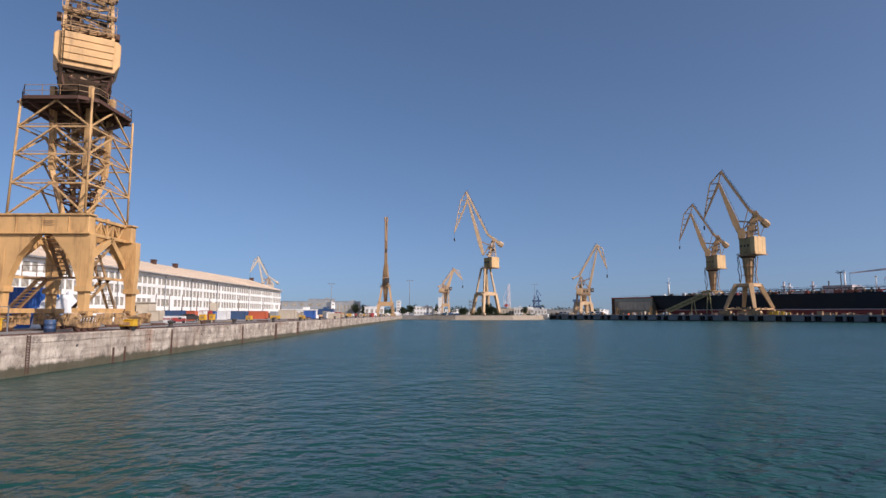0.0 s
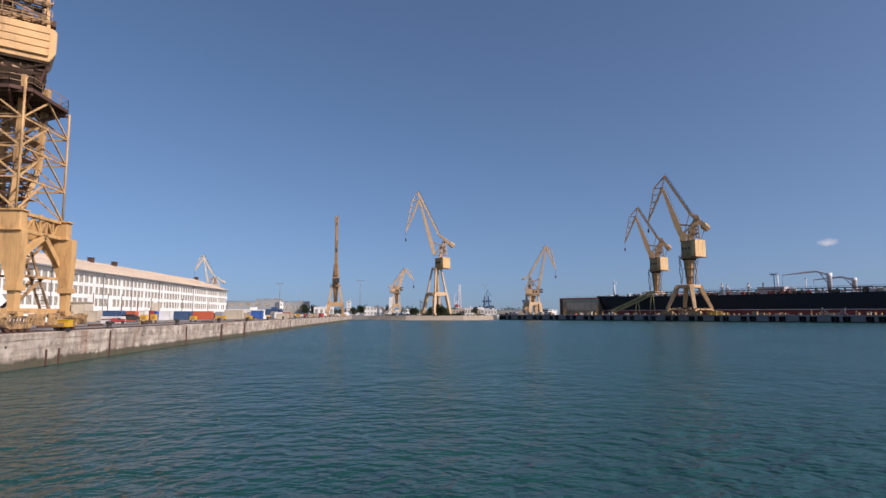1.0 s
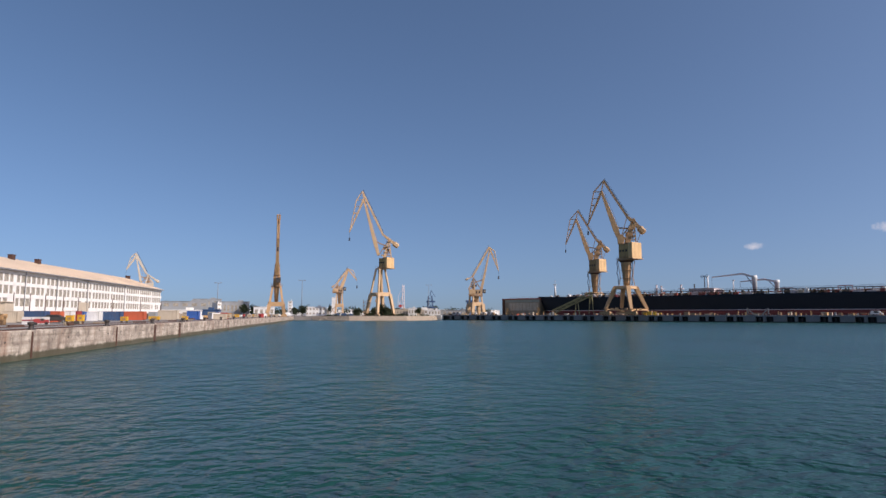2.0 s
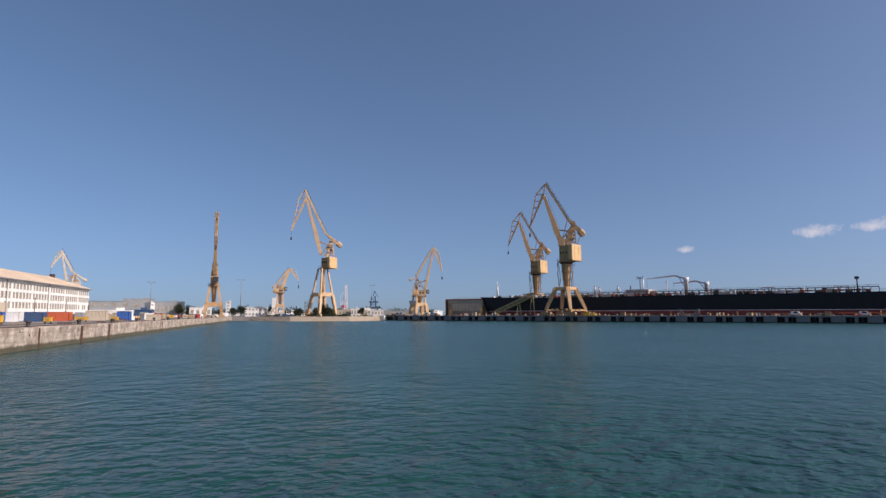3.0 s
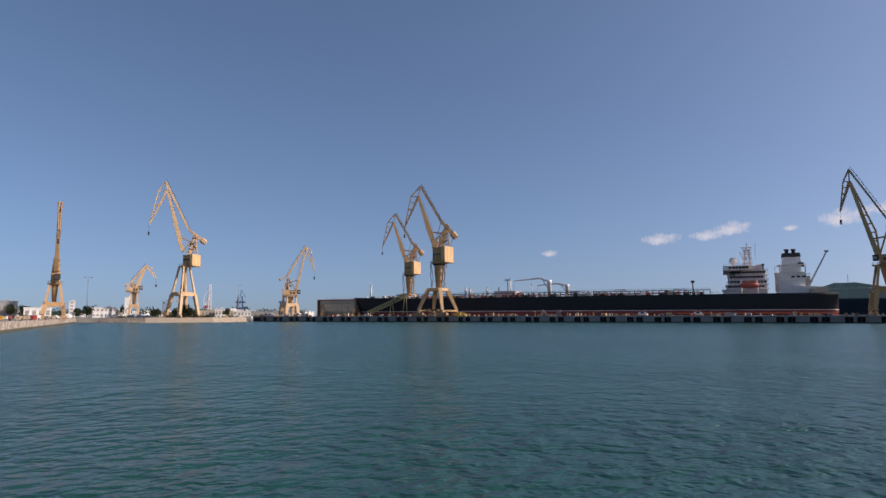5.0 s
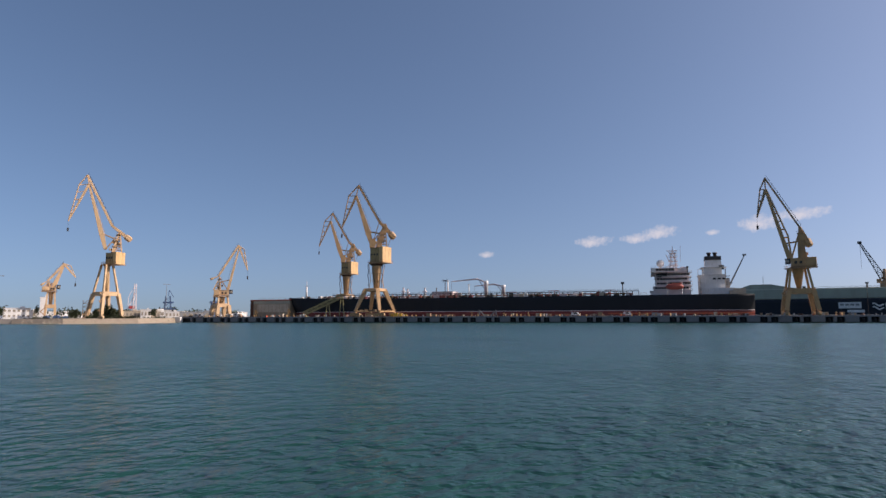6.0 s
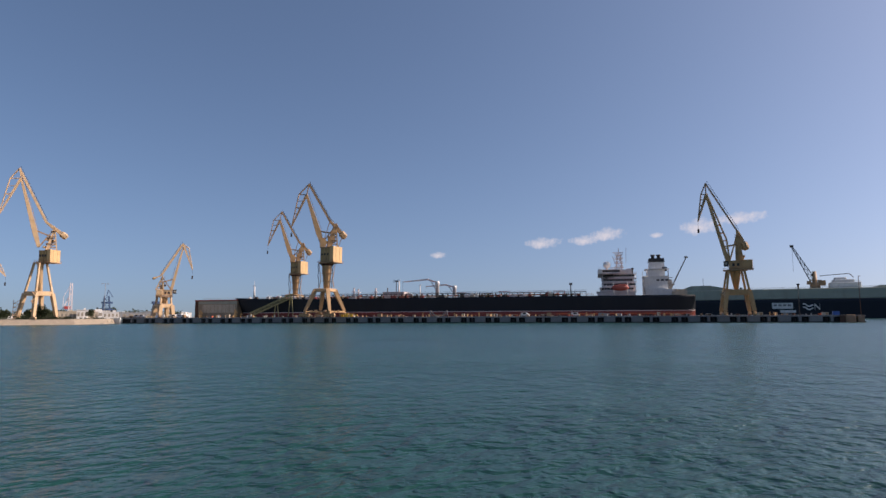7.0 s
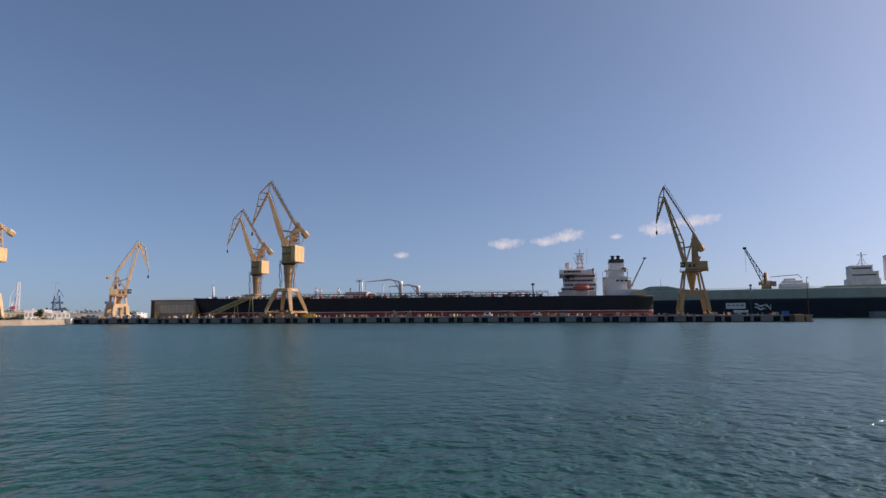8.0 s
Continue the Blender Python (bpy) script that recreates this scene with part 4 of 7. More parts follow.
    for k in range(12):
        f = k / 11
        box(bm, (-4.1 + 2.8 * f, Y0 + 2.2, 1.6 + 3.0 * f), (0.9, 0.8, 0.05))
        box(bm, (-1.4 + 1.5 * f, Y0 + 3.0, 8.4 - 3.8 * f), (0.8, 0.8, 0.05))
    part("stairs", bm, DULL, c)
    bm = boxes(((0.2, Y0 + 2.4, 4.6), (6.6, 1.4, 0.12)))
    rail_run(bm, [(-3.0, Y0 + 1.8, 4.65), (3.4, Y0 + 1.8, 4.65)], 1.0, 1.2, 0.05)
    part("walkway", bm, DULL, c)
    for (y0, y1, z0, z1) in ((Y0 + 0.6, Y1 - 2.0, 1.9, 4.6), (Y1 - 0.8, Y0 + 2.2, 1.9, 7.6), (Y0 + 0.8, Y1 - 1.5, 4.7, 8.0)):
        bm = bmesh.new()
        for dx in (-0.35, 0.35):
            beam(bm, (X1 - 0.6 + dx, y0, z0), (X1 - 0.6 + dx, y1, z1), 0.08, 0.28)
        for k in range(11):
            f = (k + 0.5) / 11
            box(bm, (X1 - 0.6, y0 + (y1 - y0) * f, z0 + (z1 - z0) * f), (0.7, 0.28, 0.05))
        part("stair_flight", bm, GRIME, c)
    # braced tower
    levels = [ZP1, 12.5, 15.0, 17.4, ZT]
    LEAN = 0.5          # how far the landward posts spread at their foot
    spread = lambda x, y, z: (x - (LEAN * (ZT - z) / (ZT - ZP1) if x == X0 else 0.0), y, z)
    for x in (X0, X1):
        for y in (Y0, Y1):
            bm = bmesh.new()
            tube(bm, (x - (LEAN if x == X0 else 0.0), y, ZP1), (x, y, ZT + (0.9 if (x, y) == (X1, Y0) else 0.1)), 0.1, n=8)
            part("tower_post", bm, TOWER, c)
    faces = [((X0, Y0), (X1, Y0)), ((X1, Y0), (X1, Y1)), ((X1, Y1), (X0, Y1)), ((X0, Y1), (X0, Y0))]
    for (xa, ya), (xb, yb) in faces:
        xm, ym = (xa + xb) / 2, (ya + yb) / 2
        for k, (z0, z1) in enumerate(zip(levels, levels[1:])):
            bm = bmesh.new()
            beam(bm, spread(xa, ya, z0), (xm, ym, z1), 0.12, 0.13)
            beam(bm, spread(xb, yb, z0), (xm, ym, z1), 0.12, 0.13)
            part("diagonal", bm, TOWER, c)
            if k:
                part("tower_ring_bar", beams((spread(xa, ya, z0), spread(xb, yb, z0), 0.11, 0.13)), TOWER, c)
                part("tower_ring_bar", beams((spread(xa * 0.97, ya * 0.97, z0 + 0.28), spread(xb * 0.97, yb * 0.97, z0 + 0.28), 0.05, 0.05)), DULL, c)
        for z in levels:
            part("gusset", boxes(((xm, ym, z), (0.4 if ya == yb else 0.18, 0.18 if ya == yb else 0.4, 0.26))), TOWER, c)
    # inner king tower, tapering down to a pivot
    for k, (i, j) in enumerate(((-1, -1), (1, -1), (1, 1), (-1, 1))):
        bm = bmesh.new()
        beam(bm, (i * 0.7, j * 0.7, ZP1 + 0.2), (i * 1.5, j * 1.5, 14.2), 0.4, 0.4)
        beam(bm, (i * 1.5, j * 1.5, 14.2), (i * 1.7, j * 1.7, 21.8), 0.45, 0.45)
        part("king_post", bm, TOWER, c)
    for a, b in (((-1, -1), (1, -1)), ((1, -1), (1, 1)), ((1, 1), (-1, 1)), ((-1, 1), (-1, -1))):
        laced("king_brace", (a[0] * 1.5, a[1] * 1.5, 13.5), (a[0] * 1.7, a[1] * 1.7, 21.5), (b[0] * 1.5, b[1] * 1.5, 13.5), (b[0] * 1.7, b[1] * 1.7, 21.5), 5, 0.16, GRIME, c)
        laced("king_brace", (a[0] * 0.7, a[1] * 0.7, 10.2), (a[0] * 1.5, a[1] * 1.5, 13.8), (b[0] * 0.7, b[1] * 0.7, 10.2), (b[0] * 1.5, b[1] * 1.5, 13.8), 3, 0.13, RUSTY, c)
    bm = bmesh.new()
    rz = random.Random(5)
    for k in range(5):
        z = 11.5 + k * 1.7
        box(bm, (0.4, 0.6, z), (2.2, 2.2, 0.08))
        rail_run(bm, [(-0.7, -0.5, z), (1.5, -0.5, z), (1.5, 1.7, z)], 1.0, 0.9, 0.05)
        beam(bm, (-0.6, 1.2, z), (1.3, 1.2, z + 1.7), 0.5, 0.1)
    part("spiral_stairs", bm, DULL, c)
    # platform: cut-cornered deck on brackets, with rails
    bm = bmesh.new()
    o = [(-3.7, -2.8), (-2.4, -4.4), (2.2, -4.4), (3.45, -3.4), (3.45, 2.0), (2.2, 3.2), (-2.4, 3.2), (-3.7, 2.2)]
    slab(bm, o, ZT, ZT + 0.22)
    # the deck's shaded underside is put into its dark colour
    part("platform", bm, SHADEBROWN, c, "riveted deck plate, dark brown with its underside's shade painted in")
    for x, y in o:
        part("bracket", beams(((x * 0.97, y * 0.97, ZT), (x * 0.5, y * 0.5, ZT - 1.1), 0.12, 0.26)), RUSTY, c)
        part("deck_joist", beams(((x * 0.97, y * 0.97, ZT - 0.1), (0, 0, ZT - 0.1), 0.16, 0.3)), RUSTY, c)
    for k in range(7):
        y = -3.9 + k * 1.1
        part("deck_joist", beams(((-3.3, y, ZT - 0.12), (3.1, y, ZT - 0.12), 0.09, 0.2)), RUSTY, c)
    for (xa, ya), (xb, yb) in zip(o, o[1:] + o[:1]):
        part("deck_edge", beams(((xa, ya, ZT + 0.11), (xb, yb, ZT + 0.11), 0.12, 0.3)), RUSTY, c)
    bm = bmesh.new()
    rail_run(bm, [(x, y, ZT + 0.2) for x, y in o + o[:1]], 1.0, 1.3, 0.04)
    part("guard_rail", bm, DULL, c)
    # slewing house
    h = new("slewing_house")
    h.parent = c
    h.matrix_local = pose(0.35, -0.5, 0.85, 0, 0, 33)
    tagged(h, "boarded yellow machinery house")
    bm = bmesh.new()
    lathe(bm, (0, 0, 0), [(1.9, ZT - 0.5), (1.9, ZT + 1.2), (2.2, ZT + 1.6)], 16)
    part("turntable", bm, SHADEBROWN, h)
    # underframe coloured near-black for the shade below the overhanging house
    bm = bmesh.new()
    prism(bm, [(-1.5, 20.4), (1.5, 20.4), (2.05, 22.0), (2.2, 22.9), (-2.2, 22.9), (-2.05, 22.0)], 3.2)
    part("underframe", bm, SHADEBROWN, h)
    ru = random.Random(6)
    for i in (-1, 1):
        part("underframe_side", piece("underframe_side", lambda b: prism(b, [(-1.75, 20.5), (1.5, 20.5), (1.95, 22.4), (-1.95, 22.4)], 0.14, (i * 1.95, 0, 0), "x")), SHADEBROWN, h)
        for y in (-1.85, 0.0, 1.85):
            part("underframe_post", beams(((i * 1.6, y * 0.85, 20.4), (i * 2.15, y, 22.5), 0.22, 0.2)), RUSTY, h)
    part("underframe_beam", beams(((-2.2, -1.9, 22.35), (2.2, -1.9, 22.35), 0.2, 0.28), ((-1.7, -1.7, 20.5), (1.7, -1.7, 20.5), 0.25, 0.3), ((-1.7, -1.75, 20.6), (2.1, -1.9, 22.3), 0.12, 0.14)), SHADEBROWN, h)
    for k in range(60):
        a = Vector((ru.uniform(-1.9, 1.9), ru.uniform(-1.8, -1.35), ru.uniform(20.5, 22.2)))
        part("machinery", beams((a, a + Vector((ru.uniform(-0.8, 0.8), ru.uniform(-0.1, 0.2), ru.uniform(-0.3, 0.3))), ru.uniform(0.05, 0.22))), ru.choice((RUSTY, SHADEBROWN, SHADEBROWN, DARK, DULL)), h)
    bm = bmesh.new()
    prism(bm, [(-2.6, 23.3), (-2.1, 22.4), (2.1, 22.4), (2.6, 23.3), (2.6, 25.2), (2.3, 25.5), (-2.3, 25.5), (-2.6, 25.2)], 4.2, (0, 0.1, 0))
    part("house_body", bm, YELLOW, h, bevel=0.06)
    for k in range(4):
        bm = bmesh.new()
        box(bm, (0, -2.16, 23.2 + k * 0.66), (4.1, 0.16, 0.61))
        part("board", bm, YELLOW, h, bevel=0.03)
    return c, h


ncrane, nhouse = quay_crane()
# foot of the near crane's boom above the house
HP = pose(0.35, -0.5, 0.85, 0, 0, 33)
boom = new("boom")
boom.parent = ncrane
boom.matrix_local = HP
tagged(boom, "rusty yellow lattice boom")
for i in (-1, 1):
    for y0, y1 in ((-1.5, 2.6), (1.1, 3.8)):
        part("boom_chord", beams(((i * 1.95, y0, 25.5), (i * 1.2, y1, 44.0), 0.26, 0.26)), YELLOW, ncrane).matrix_local = HP
    laced("boom_lacing", (i * 1.95, -1.5, 25.5), (i * 1.2, 2.6, 44.0), (i * 1.95, 1.1, 25.5), (i * 1.2, 3.8, 44.0), 14, 0.13, GRIME, boom)
laced("boom_lacing", (-1.95, -1.5, 25.5), (-1.2, 2.6, 44.0), (1.95, -1.5, 25.5), (1.2, 2.6, 44.0), 16, 0.13, GRIME, boom)
laced("boom_lacing", (-1.95, 1.1, 25.5), (-1.2, 3.8, 44.0), (1.95, 1.1, 25.5), (1.2, 3.8, 44.0), 12, 0.16, SHADEBROWN, boom)
rn = random.Random(17)
for k, z in enumerate((26.2, 27.9, 29.6, 31.3)):
    bm = beams(*[((-2.15, y, z), (2.15, y, z), 0.09, 0.12) for y in (-1.7, -1.3, -0.9)], *[((x, -1.75, z), (x, -0.85, z), 0.07, 0.08) for x in (-2.1, -1.4, -0.7, 0, 0.7, 1.4, 2.1)])
    rail_run(bm, [(-2.15, -1.7, z), (2.15, -1.7, z)], 0.95, 0.7, 0.045)
    part("winch_landing", bm, GRIME, ncrane, "narrow grated landing with rails").matrix_local = HP
    for j in range(4):
        bm = bmesh.new()
        x = -1.6 + j * 1.05 + rn.uniform(-0.2, 0.2)
        if rn.random() < 0.5:
            tube(bm, (x - 0.3, -0.6, z + 0.45), (x + 0.3, -0.6, z + 0.45), 0.3, n=12)
        else:
            box(bm, (x, -0.5, z + 0.4), (0.5, 0.6, 0.7))
        part("winch", bm, rn.choice((DARK, DARK, SHADEBROWN, GRIME, RUSTY)), ncrane).matrix_local = HP
for i, z in ((-1, 27.3), (1, 26.4)):
    part("side_cabinet", boxes(((i * 2.3, -0.6, z), (0.45, 0.9, 0.5))), RUSTY, ncrane).matrix_local = HP
# hoist gear, sheaves and pipes crowded inside the boom's foot
for k in range(46):
    z = 25.8 + 6.2 * rn.random()
    x, y = rn.uniform(-1.7, 1.7), rn.uniform(-1.0, 0.8)
    bm = bmesh.new()
    pick = rn.random()
    if pick < 0.4:
        tube(bm, (x, y - 0.12, z), (x, y + 0.12, z), rn.uniform(0.18, 0.4), n=12)
    elif pick < 0.75:
        beam(bm, (x, y, z), (x + rn.uniform(-1.2, 1.2), y + rn.uniform(-0.2, 0.2), z + rn.uniform(-0.7, 0.7)), rn.uniform(0.06, 0.16))
    else:
        box(bm, (x, y, z), (rn.uniform(0.3, 0.8), 0.4, rn.uniform(0.25, 0.6)), rn.uniform(-20, 20))
    part("hoist_gear", bm, rn.choice((SHADEBROWN, DARK, RUSTY, GRIME)), boom)
# ladder up the side of the house
bm = bmesh.new()
for dx in (-0.2, 0.2):
    beam(bm, (-1.95 + dx * 0.5, -2.35, 20.2), (-1.95 + dx * 0.5, -2.35, 26.4), 0.05)
for k in range(22):
    beam(bm, (-2.05, -2.35, 20.3 + k * 0.28), (-1.85, -2.35, 20.3 + k * 0.28), 0.035)
part("house_ladder", bm, SHADEBROWN, ncrane).matrix_local = HP
# solid gusset of the pier-end crane's mast
for o in scene.collection.objects:
    if o.get("label", "").startswith("ochre crane with lattice"):
        bm = bmesh.new()
        prism(bm, [(0.4, 26.2), (4.4, 26.2), (3.4, 30.5), (4.2, 35.0), (2.4, 41.0), (1.4, 41.0), (0.6, 33.0)], 2.6)
        part("mast_gusset", bm, UMBER, o, bevel=0.08)

# ---- ships, gangway, dock wall ----
def hull_mesh(name, L, B, D, bow, material, z0=0.0, z1=1.0, sheer=1.5, n=44, stern_round=0.12):
    """Shell of a hull between the levels z0 and z1; local x from the bow at 0 to the stern at L."""
    bm = bmesh.new()
    def half(x, z):
        f = x / L
        lean = 1 - z / D
        b0 = bow * (0.35 + 0.65 * lean)
        if x < b0:
            e = 1 - x / b0
            w = (1 - e ** 2.2) ** 0.7 if e < 1 else 0.0
        else:
            w = 1.0
        if f > 1 - stern_round:
            e = (f - (1 - stern_round)) / stern_round
            w *= 1 - 0.09 * e * e - 0.22 * e * e * lean
        return max(w, 0.004) * B / 2
    xs = [L * (k / n) ** 1.35 for k in range(n + 1)]
    zs = [z0 + (z1 - z0) * k / 6 for k in range(7)]
    up = lambda x, z: z + (sheer * max(0.0, 1 - x / (bow * 2.2)) ** 2 if z > D * 0.9 else 0.0)
    for s in (-1, 1):
        grid = [[bm.verts.new((x + (1 - z / D) * 3.0 * max(0, 1 - x / 20), s * half(x, z), up(x, z))) for z in zs] for x in xs]
        for a, b in zip(grid, grid[1:]):
            for k in range(6):
                q = (a[k], b[k], b[k + 1], a[k + 1])
                f = bm.faces.new(q if s < 0 else q[::-1])
                f.smooth = True
        if s < 0:
            left = grid
    for k in range(6):
        bm.faces.new((left[-1][k], grid[-1][k], grid[-1][k + 1], left[-1][k + 1]))
    for a, b, c2, d in zip(left, left[1:], grid[1:], grid):
        bm.faces.new((a[-1], b[-1], c2[-1], d[-1]))
    return bm


SHIP_L, SHIP_B = 285.0, 46.0
tanker = thing("tanker_ship", pier_pose(-232.5, 50.0), "long black-hulled oil tanker moored at the pier", "ship")
part("hull", hull_mesh("hull", SHIP_L, SHIP_B, 14.5, 34, HULL, 6.2, 14.5), HULL, tanker)
part("boot_topping", hull_mesh("boot", SHIP_L, SHIP_B - 0.05, 14.5, 34, BOOT, -0.4, 6.2), BOOT, tanker, "dull red lower hull")
part("waterline_stripe", hull_mesh("stripe", SHIP_L, SHIP_B + 0.12, 14.5, 34, PINK, 6.1, 6.38), PINK, tanker, "thin pale line above the red paint")
SX = lambda s: s + 232.5          # place along the ship from the place along the pier
near = -SHIP_B / 2
# deck fittings: long pipe rack, rails, stanchions
bm = bmesh.new()
rail_run(bm, [(14, near * 0.93, 14.6), (34, near + 0.1, 14.55), (232, near + 0.1, 14.5)], 1.25, 3.0, 0.10)
part("deck_rail", bm, DULL, tanker)
bm = bmesh.new()
for y in (-15.0, -13.5, -12, -1.2, 0.6, 2.4):
    tube(bm, (42, y, 15.8 + (0.5 if y > -11 else 0)), (224, y, 15.8 + (0.5 if y > -11 else 0)), 0.32, n=6)
part("deck_pipe", bm, REDBOX, tanker, "red-brown cargo pipes along the deck")
bm = bmesh.new()
for y in (-17.2, -15.6):
    beam(bm, (38, y, 17.0), (228, y, 17.0), 0.25, 0.35)
    for k in range(60):
        x = 38 + k * 190 / 59
        beam(bm, (x, y, 14.5), (x, y, 17.0), 0.3)
rail_run(bm, [(38, -17.3, 17.1), (228, -17.3, 17.1)], 0.9, 4.0, 0.08)
part("catwalk", bm, DARK, tanker, "raised dark walkway over the deck")
rt = random.Random(11)
for k in range(96):
    x = rt.uniform(30, 228)
    if 100 < x < 150 and rt.random() < 0.4:
        continue
    h = rt.uniform(0.7, 2.2)
    bm = bmesh.new()
    if rt.random() < 0.5:
        lathe(bm, (0, 0, 0), [(0.5, 0), (0.5, h * 0.7), (0.85, h * 0.75), (0.6, h)], 10)
    else:
        box(bm, (0, 0, h / 2), (rt.uniform(0.8, 3.0), 1.4, h))
        tube(bm, (0, 0, h), (0, 0, h + 0.9), 0.12, n=6)
    o = part("deck_fitting", bm, rt.choice((WHITE, DECKRED, CREAM, DARK, DARK, REDBOX, WHITE)), tanker)
    o.location = (x, -20 + rt.uniform(0, 2), 14.5)
# dark pipes and platforms packed along the deck edge
for k in range(70):
    x = rt.uniform(36, 226)
    h = rt.uniform(0.8, 1.7)
    part("deck_gear", boxes(((0, 0, h / 2), (rt.uniform(1.2, 4.2), 1.6, h)), ((0.4, 0, h), (0.5, 0.5, 0.9))), rt.choice((DARK, DARK, SHADEBROWN, DECKRED, PINK)), tanker).location = (x, -19.2 + rt.uniform(0, 2), 14.5)
# small derrick posts before the midship house
for s, h in ((-164, 6.6), (-151, 7.0), (-148, 6.2), (-136, 6.6)):
    bm = bmesh.new()
    tube(bm, (0, 0, 0), (0, 0, h), 0.75, 0.45)
    box(bm, (0, 0, h * 0.7), (2.6, 1.6, 0.5))
    box(bm, (0, 0, h), (1.0, 0.6, 0.9))
    o = part("vent_mast", bm, PINK, tanker)
    o.location = (SX(s), -2, 14.5)
# forecastle
bm = bmesh.new()
tube(bm, (SX(-224.5), 0, 15.5), (SX(-224.5), 0, 24.5), 0.75, 0.5, 10)
tube(bm, (SX(-224.5), 0, 24.5), (SX(-224.5), 0, 27.8), 0.15, n=6)
beam(bm, (SX(-224.5) - 1.4, 0, 24.6), (SX(-224.5) + 1.4, 0, 24.6), 0.5, 0.3)
part("foremast", bm, WHITE, tanker, "white foremast with a crosstree")
for s, dy in ((-229, 2), (-219, -6), (-216, 5)):
    bm = bmesh.new()
    tube(bm, (-0.9, 0, 0.9), (0.9, 0, 0.9), 0.85, n=12)
    box(bm, (0, 0, 0.4), (2.6, 1.6, 0.8))
    part("windlass", bm, WHITE if dy == 2 else DARK, tanker).location = (SX(s), dy, 15.2)
bm = bmesh.new()
for k in range(8):
    box(bm, (SX(-217.5) + k * 1.0, -18.6 - 0.05 * k, 12.4), (0.6, 0.12, 1.0))
name_bar = part("name_bar", bm, STEEL, tanker, "worn pale bars of a ship's name")
name_bar.matrix_local = pose(0, 0.0, 0)
# manifold house and cranes amidships
bm = boxes(((SX(-119.5), -10, 16.3), (13.5, 12, 4.0)), ((SX(-119.5), -10, 18.4), (14.2, 12.6, 0.2)))
part("midship_house", bm, PINK, tanker, "pale pinkish deck store amidships")
part("midship_house", boxes(((SX(-110.5), -12, 16.0), (3.6, 4, 3.0))), WHITE, tanker)
for s, h, r in ((-121, 11.6, 0.5), (-107, 8.6, 0.3)):
    bm = bmesh.new()
    tube(bm, (0, 0, 0), (0, 0, h), r, r * 0.8)
    box(bm, (0, 0, h), (1.4, 0.8, 0.4))
    part("vent_post", bm, WHITE, tanker).location = (SX(s), 0, 14.5)
bm = bmesh.new()
tube(bm, (SX(-127.4), -4, 14.5), (SX(-127.4), -4, 21.5), 0.35)
beam(bm, (SX(-123.5), 2, 14.5), (SX(-123.5), 2, 26.5), 0.35)
beam(bm, (SX(-126), 2, 26.2), (SX(-121), 2, 26.2), 0.25)
beam(bm, (SX(-125.4), 2, 27.2), (SX(-121.6), 2, 25.2), 0.2)
beam(bm, (SX(-121.6), 2, 27.2), (SX(-125.4), 2, 25.2), 0.2)
part("lamp_mast", bm, DARK, tanker)


def deck_crane(s, y, post_h, reach, lift, label):
    o = new("deck_crane")
    o.parent = tanker
    o.location = (SX(s), y, 14.5)
    tagged(o, label)
    bm = bmesh.new()
    lathe(bm, (0, 0, 0), [(1.25, 0), (1.15, post_h * 0.85), (1.5, post_h * 0.9), (1.4, post_h + 1.0)], 12)
    part("post", bm, WHITE, o)
    bm = bmesh.new()
    beam(bm, (0.6, 0, post_h - 0.2), (-6, 0, post_h + lift), 1.0, 0.9, 0.9, 1.0)
    beam(bm, (-6, 0, post_h + lift), (-reach, 0, post_h + lift * 0.4), 0.9, 1.0, 0.5, 0.5)
    part("jib", bm, PINK, o)
    bm = bmesh.new()
    tube(bm, (-reach, 0, post_h + lift * 0.4), (-reach, 0, 5.0), 0.06, n=5)
    part("rope", bm, DARK, o)
    bm = bmesh.new()
    beam(bm, (-0.9, 0, post_h * 0.55), (-4.2, 0, post_h + lift * 0.6), 0.35)
    part("luffing_ram", bm, STEEL, o)


deck_crane(-94.2, -6, 9.6, 22.5, 2.2, "white deck crane with a long grey jib")
deck_crane(-86.5, 8, 7.4, 19.0, 1.6, "white deck crane behind the first")
for s, h in ((-78, 3.2), (-62, 2.4), (-52, 3.6), (-40, 2.6), (-20, 3.4)):
    bm = bmesh.new()
    beam(bm, (0, 0, 0), (0, 0, h), 0.3)
    beam(bm, (-3, 0, h), (3, 0, h), 0.3)
    beam(bm, (-3, 0, 0), (-3, 0, h), 0.3)
    beam(bm, (3, 0, 0), (3, 0, h), 0.3)
    part("pipe_frame", bm, DECKRED if h > 3 else CREAM, tanker).location = (SX(s), -9, 14.5)
bm = bmesh.new()
tube(bm, (SX(-13), -14, 14.5), (SX(-13), -14, 21.0), 0.3)
box(bm, (SX(-13), -14, 21.6), (1.8, 1.2, 1.2))
part("signal_post", bm, DARK, tanker)

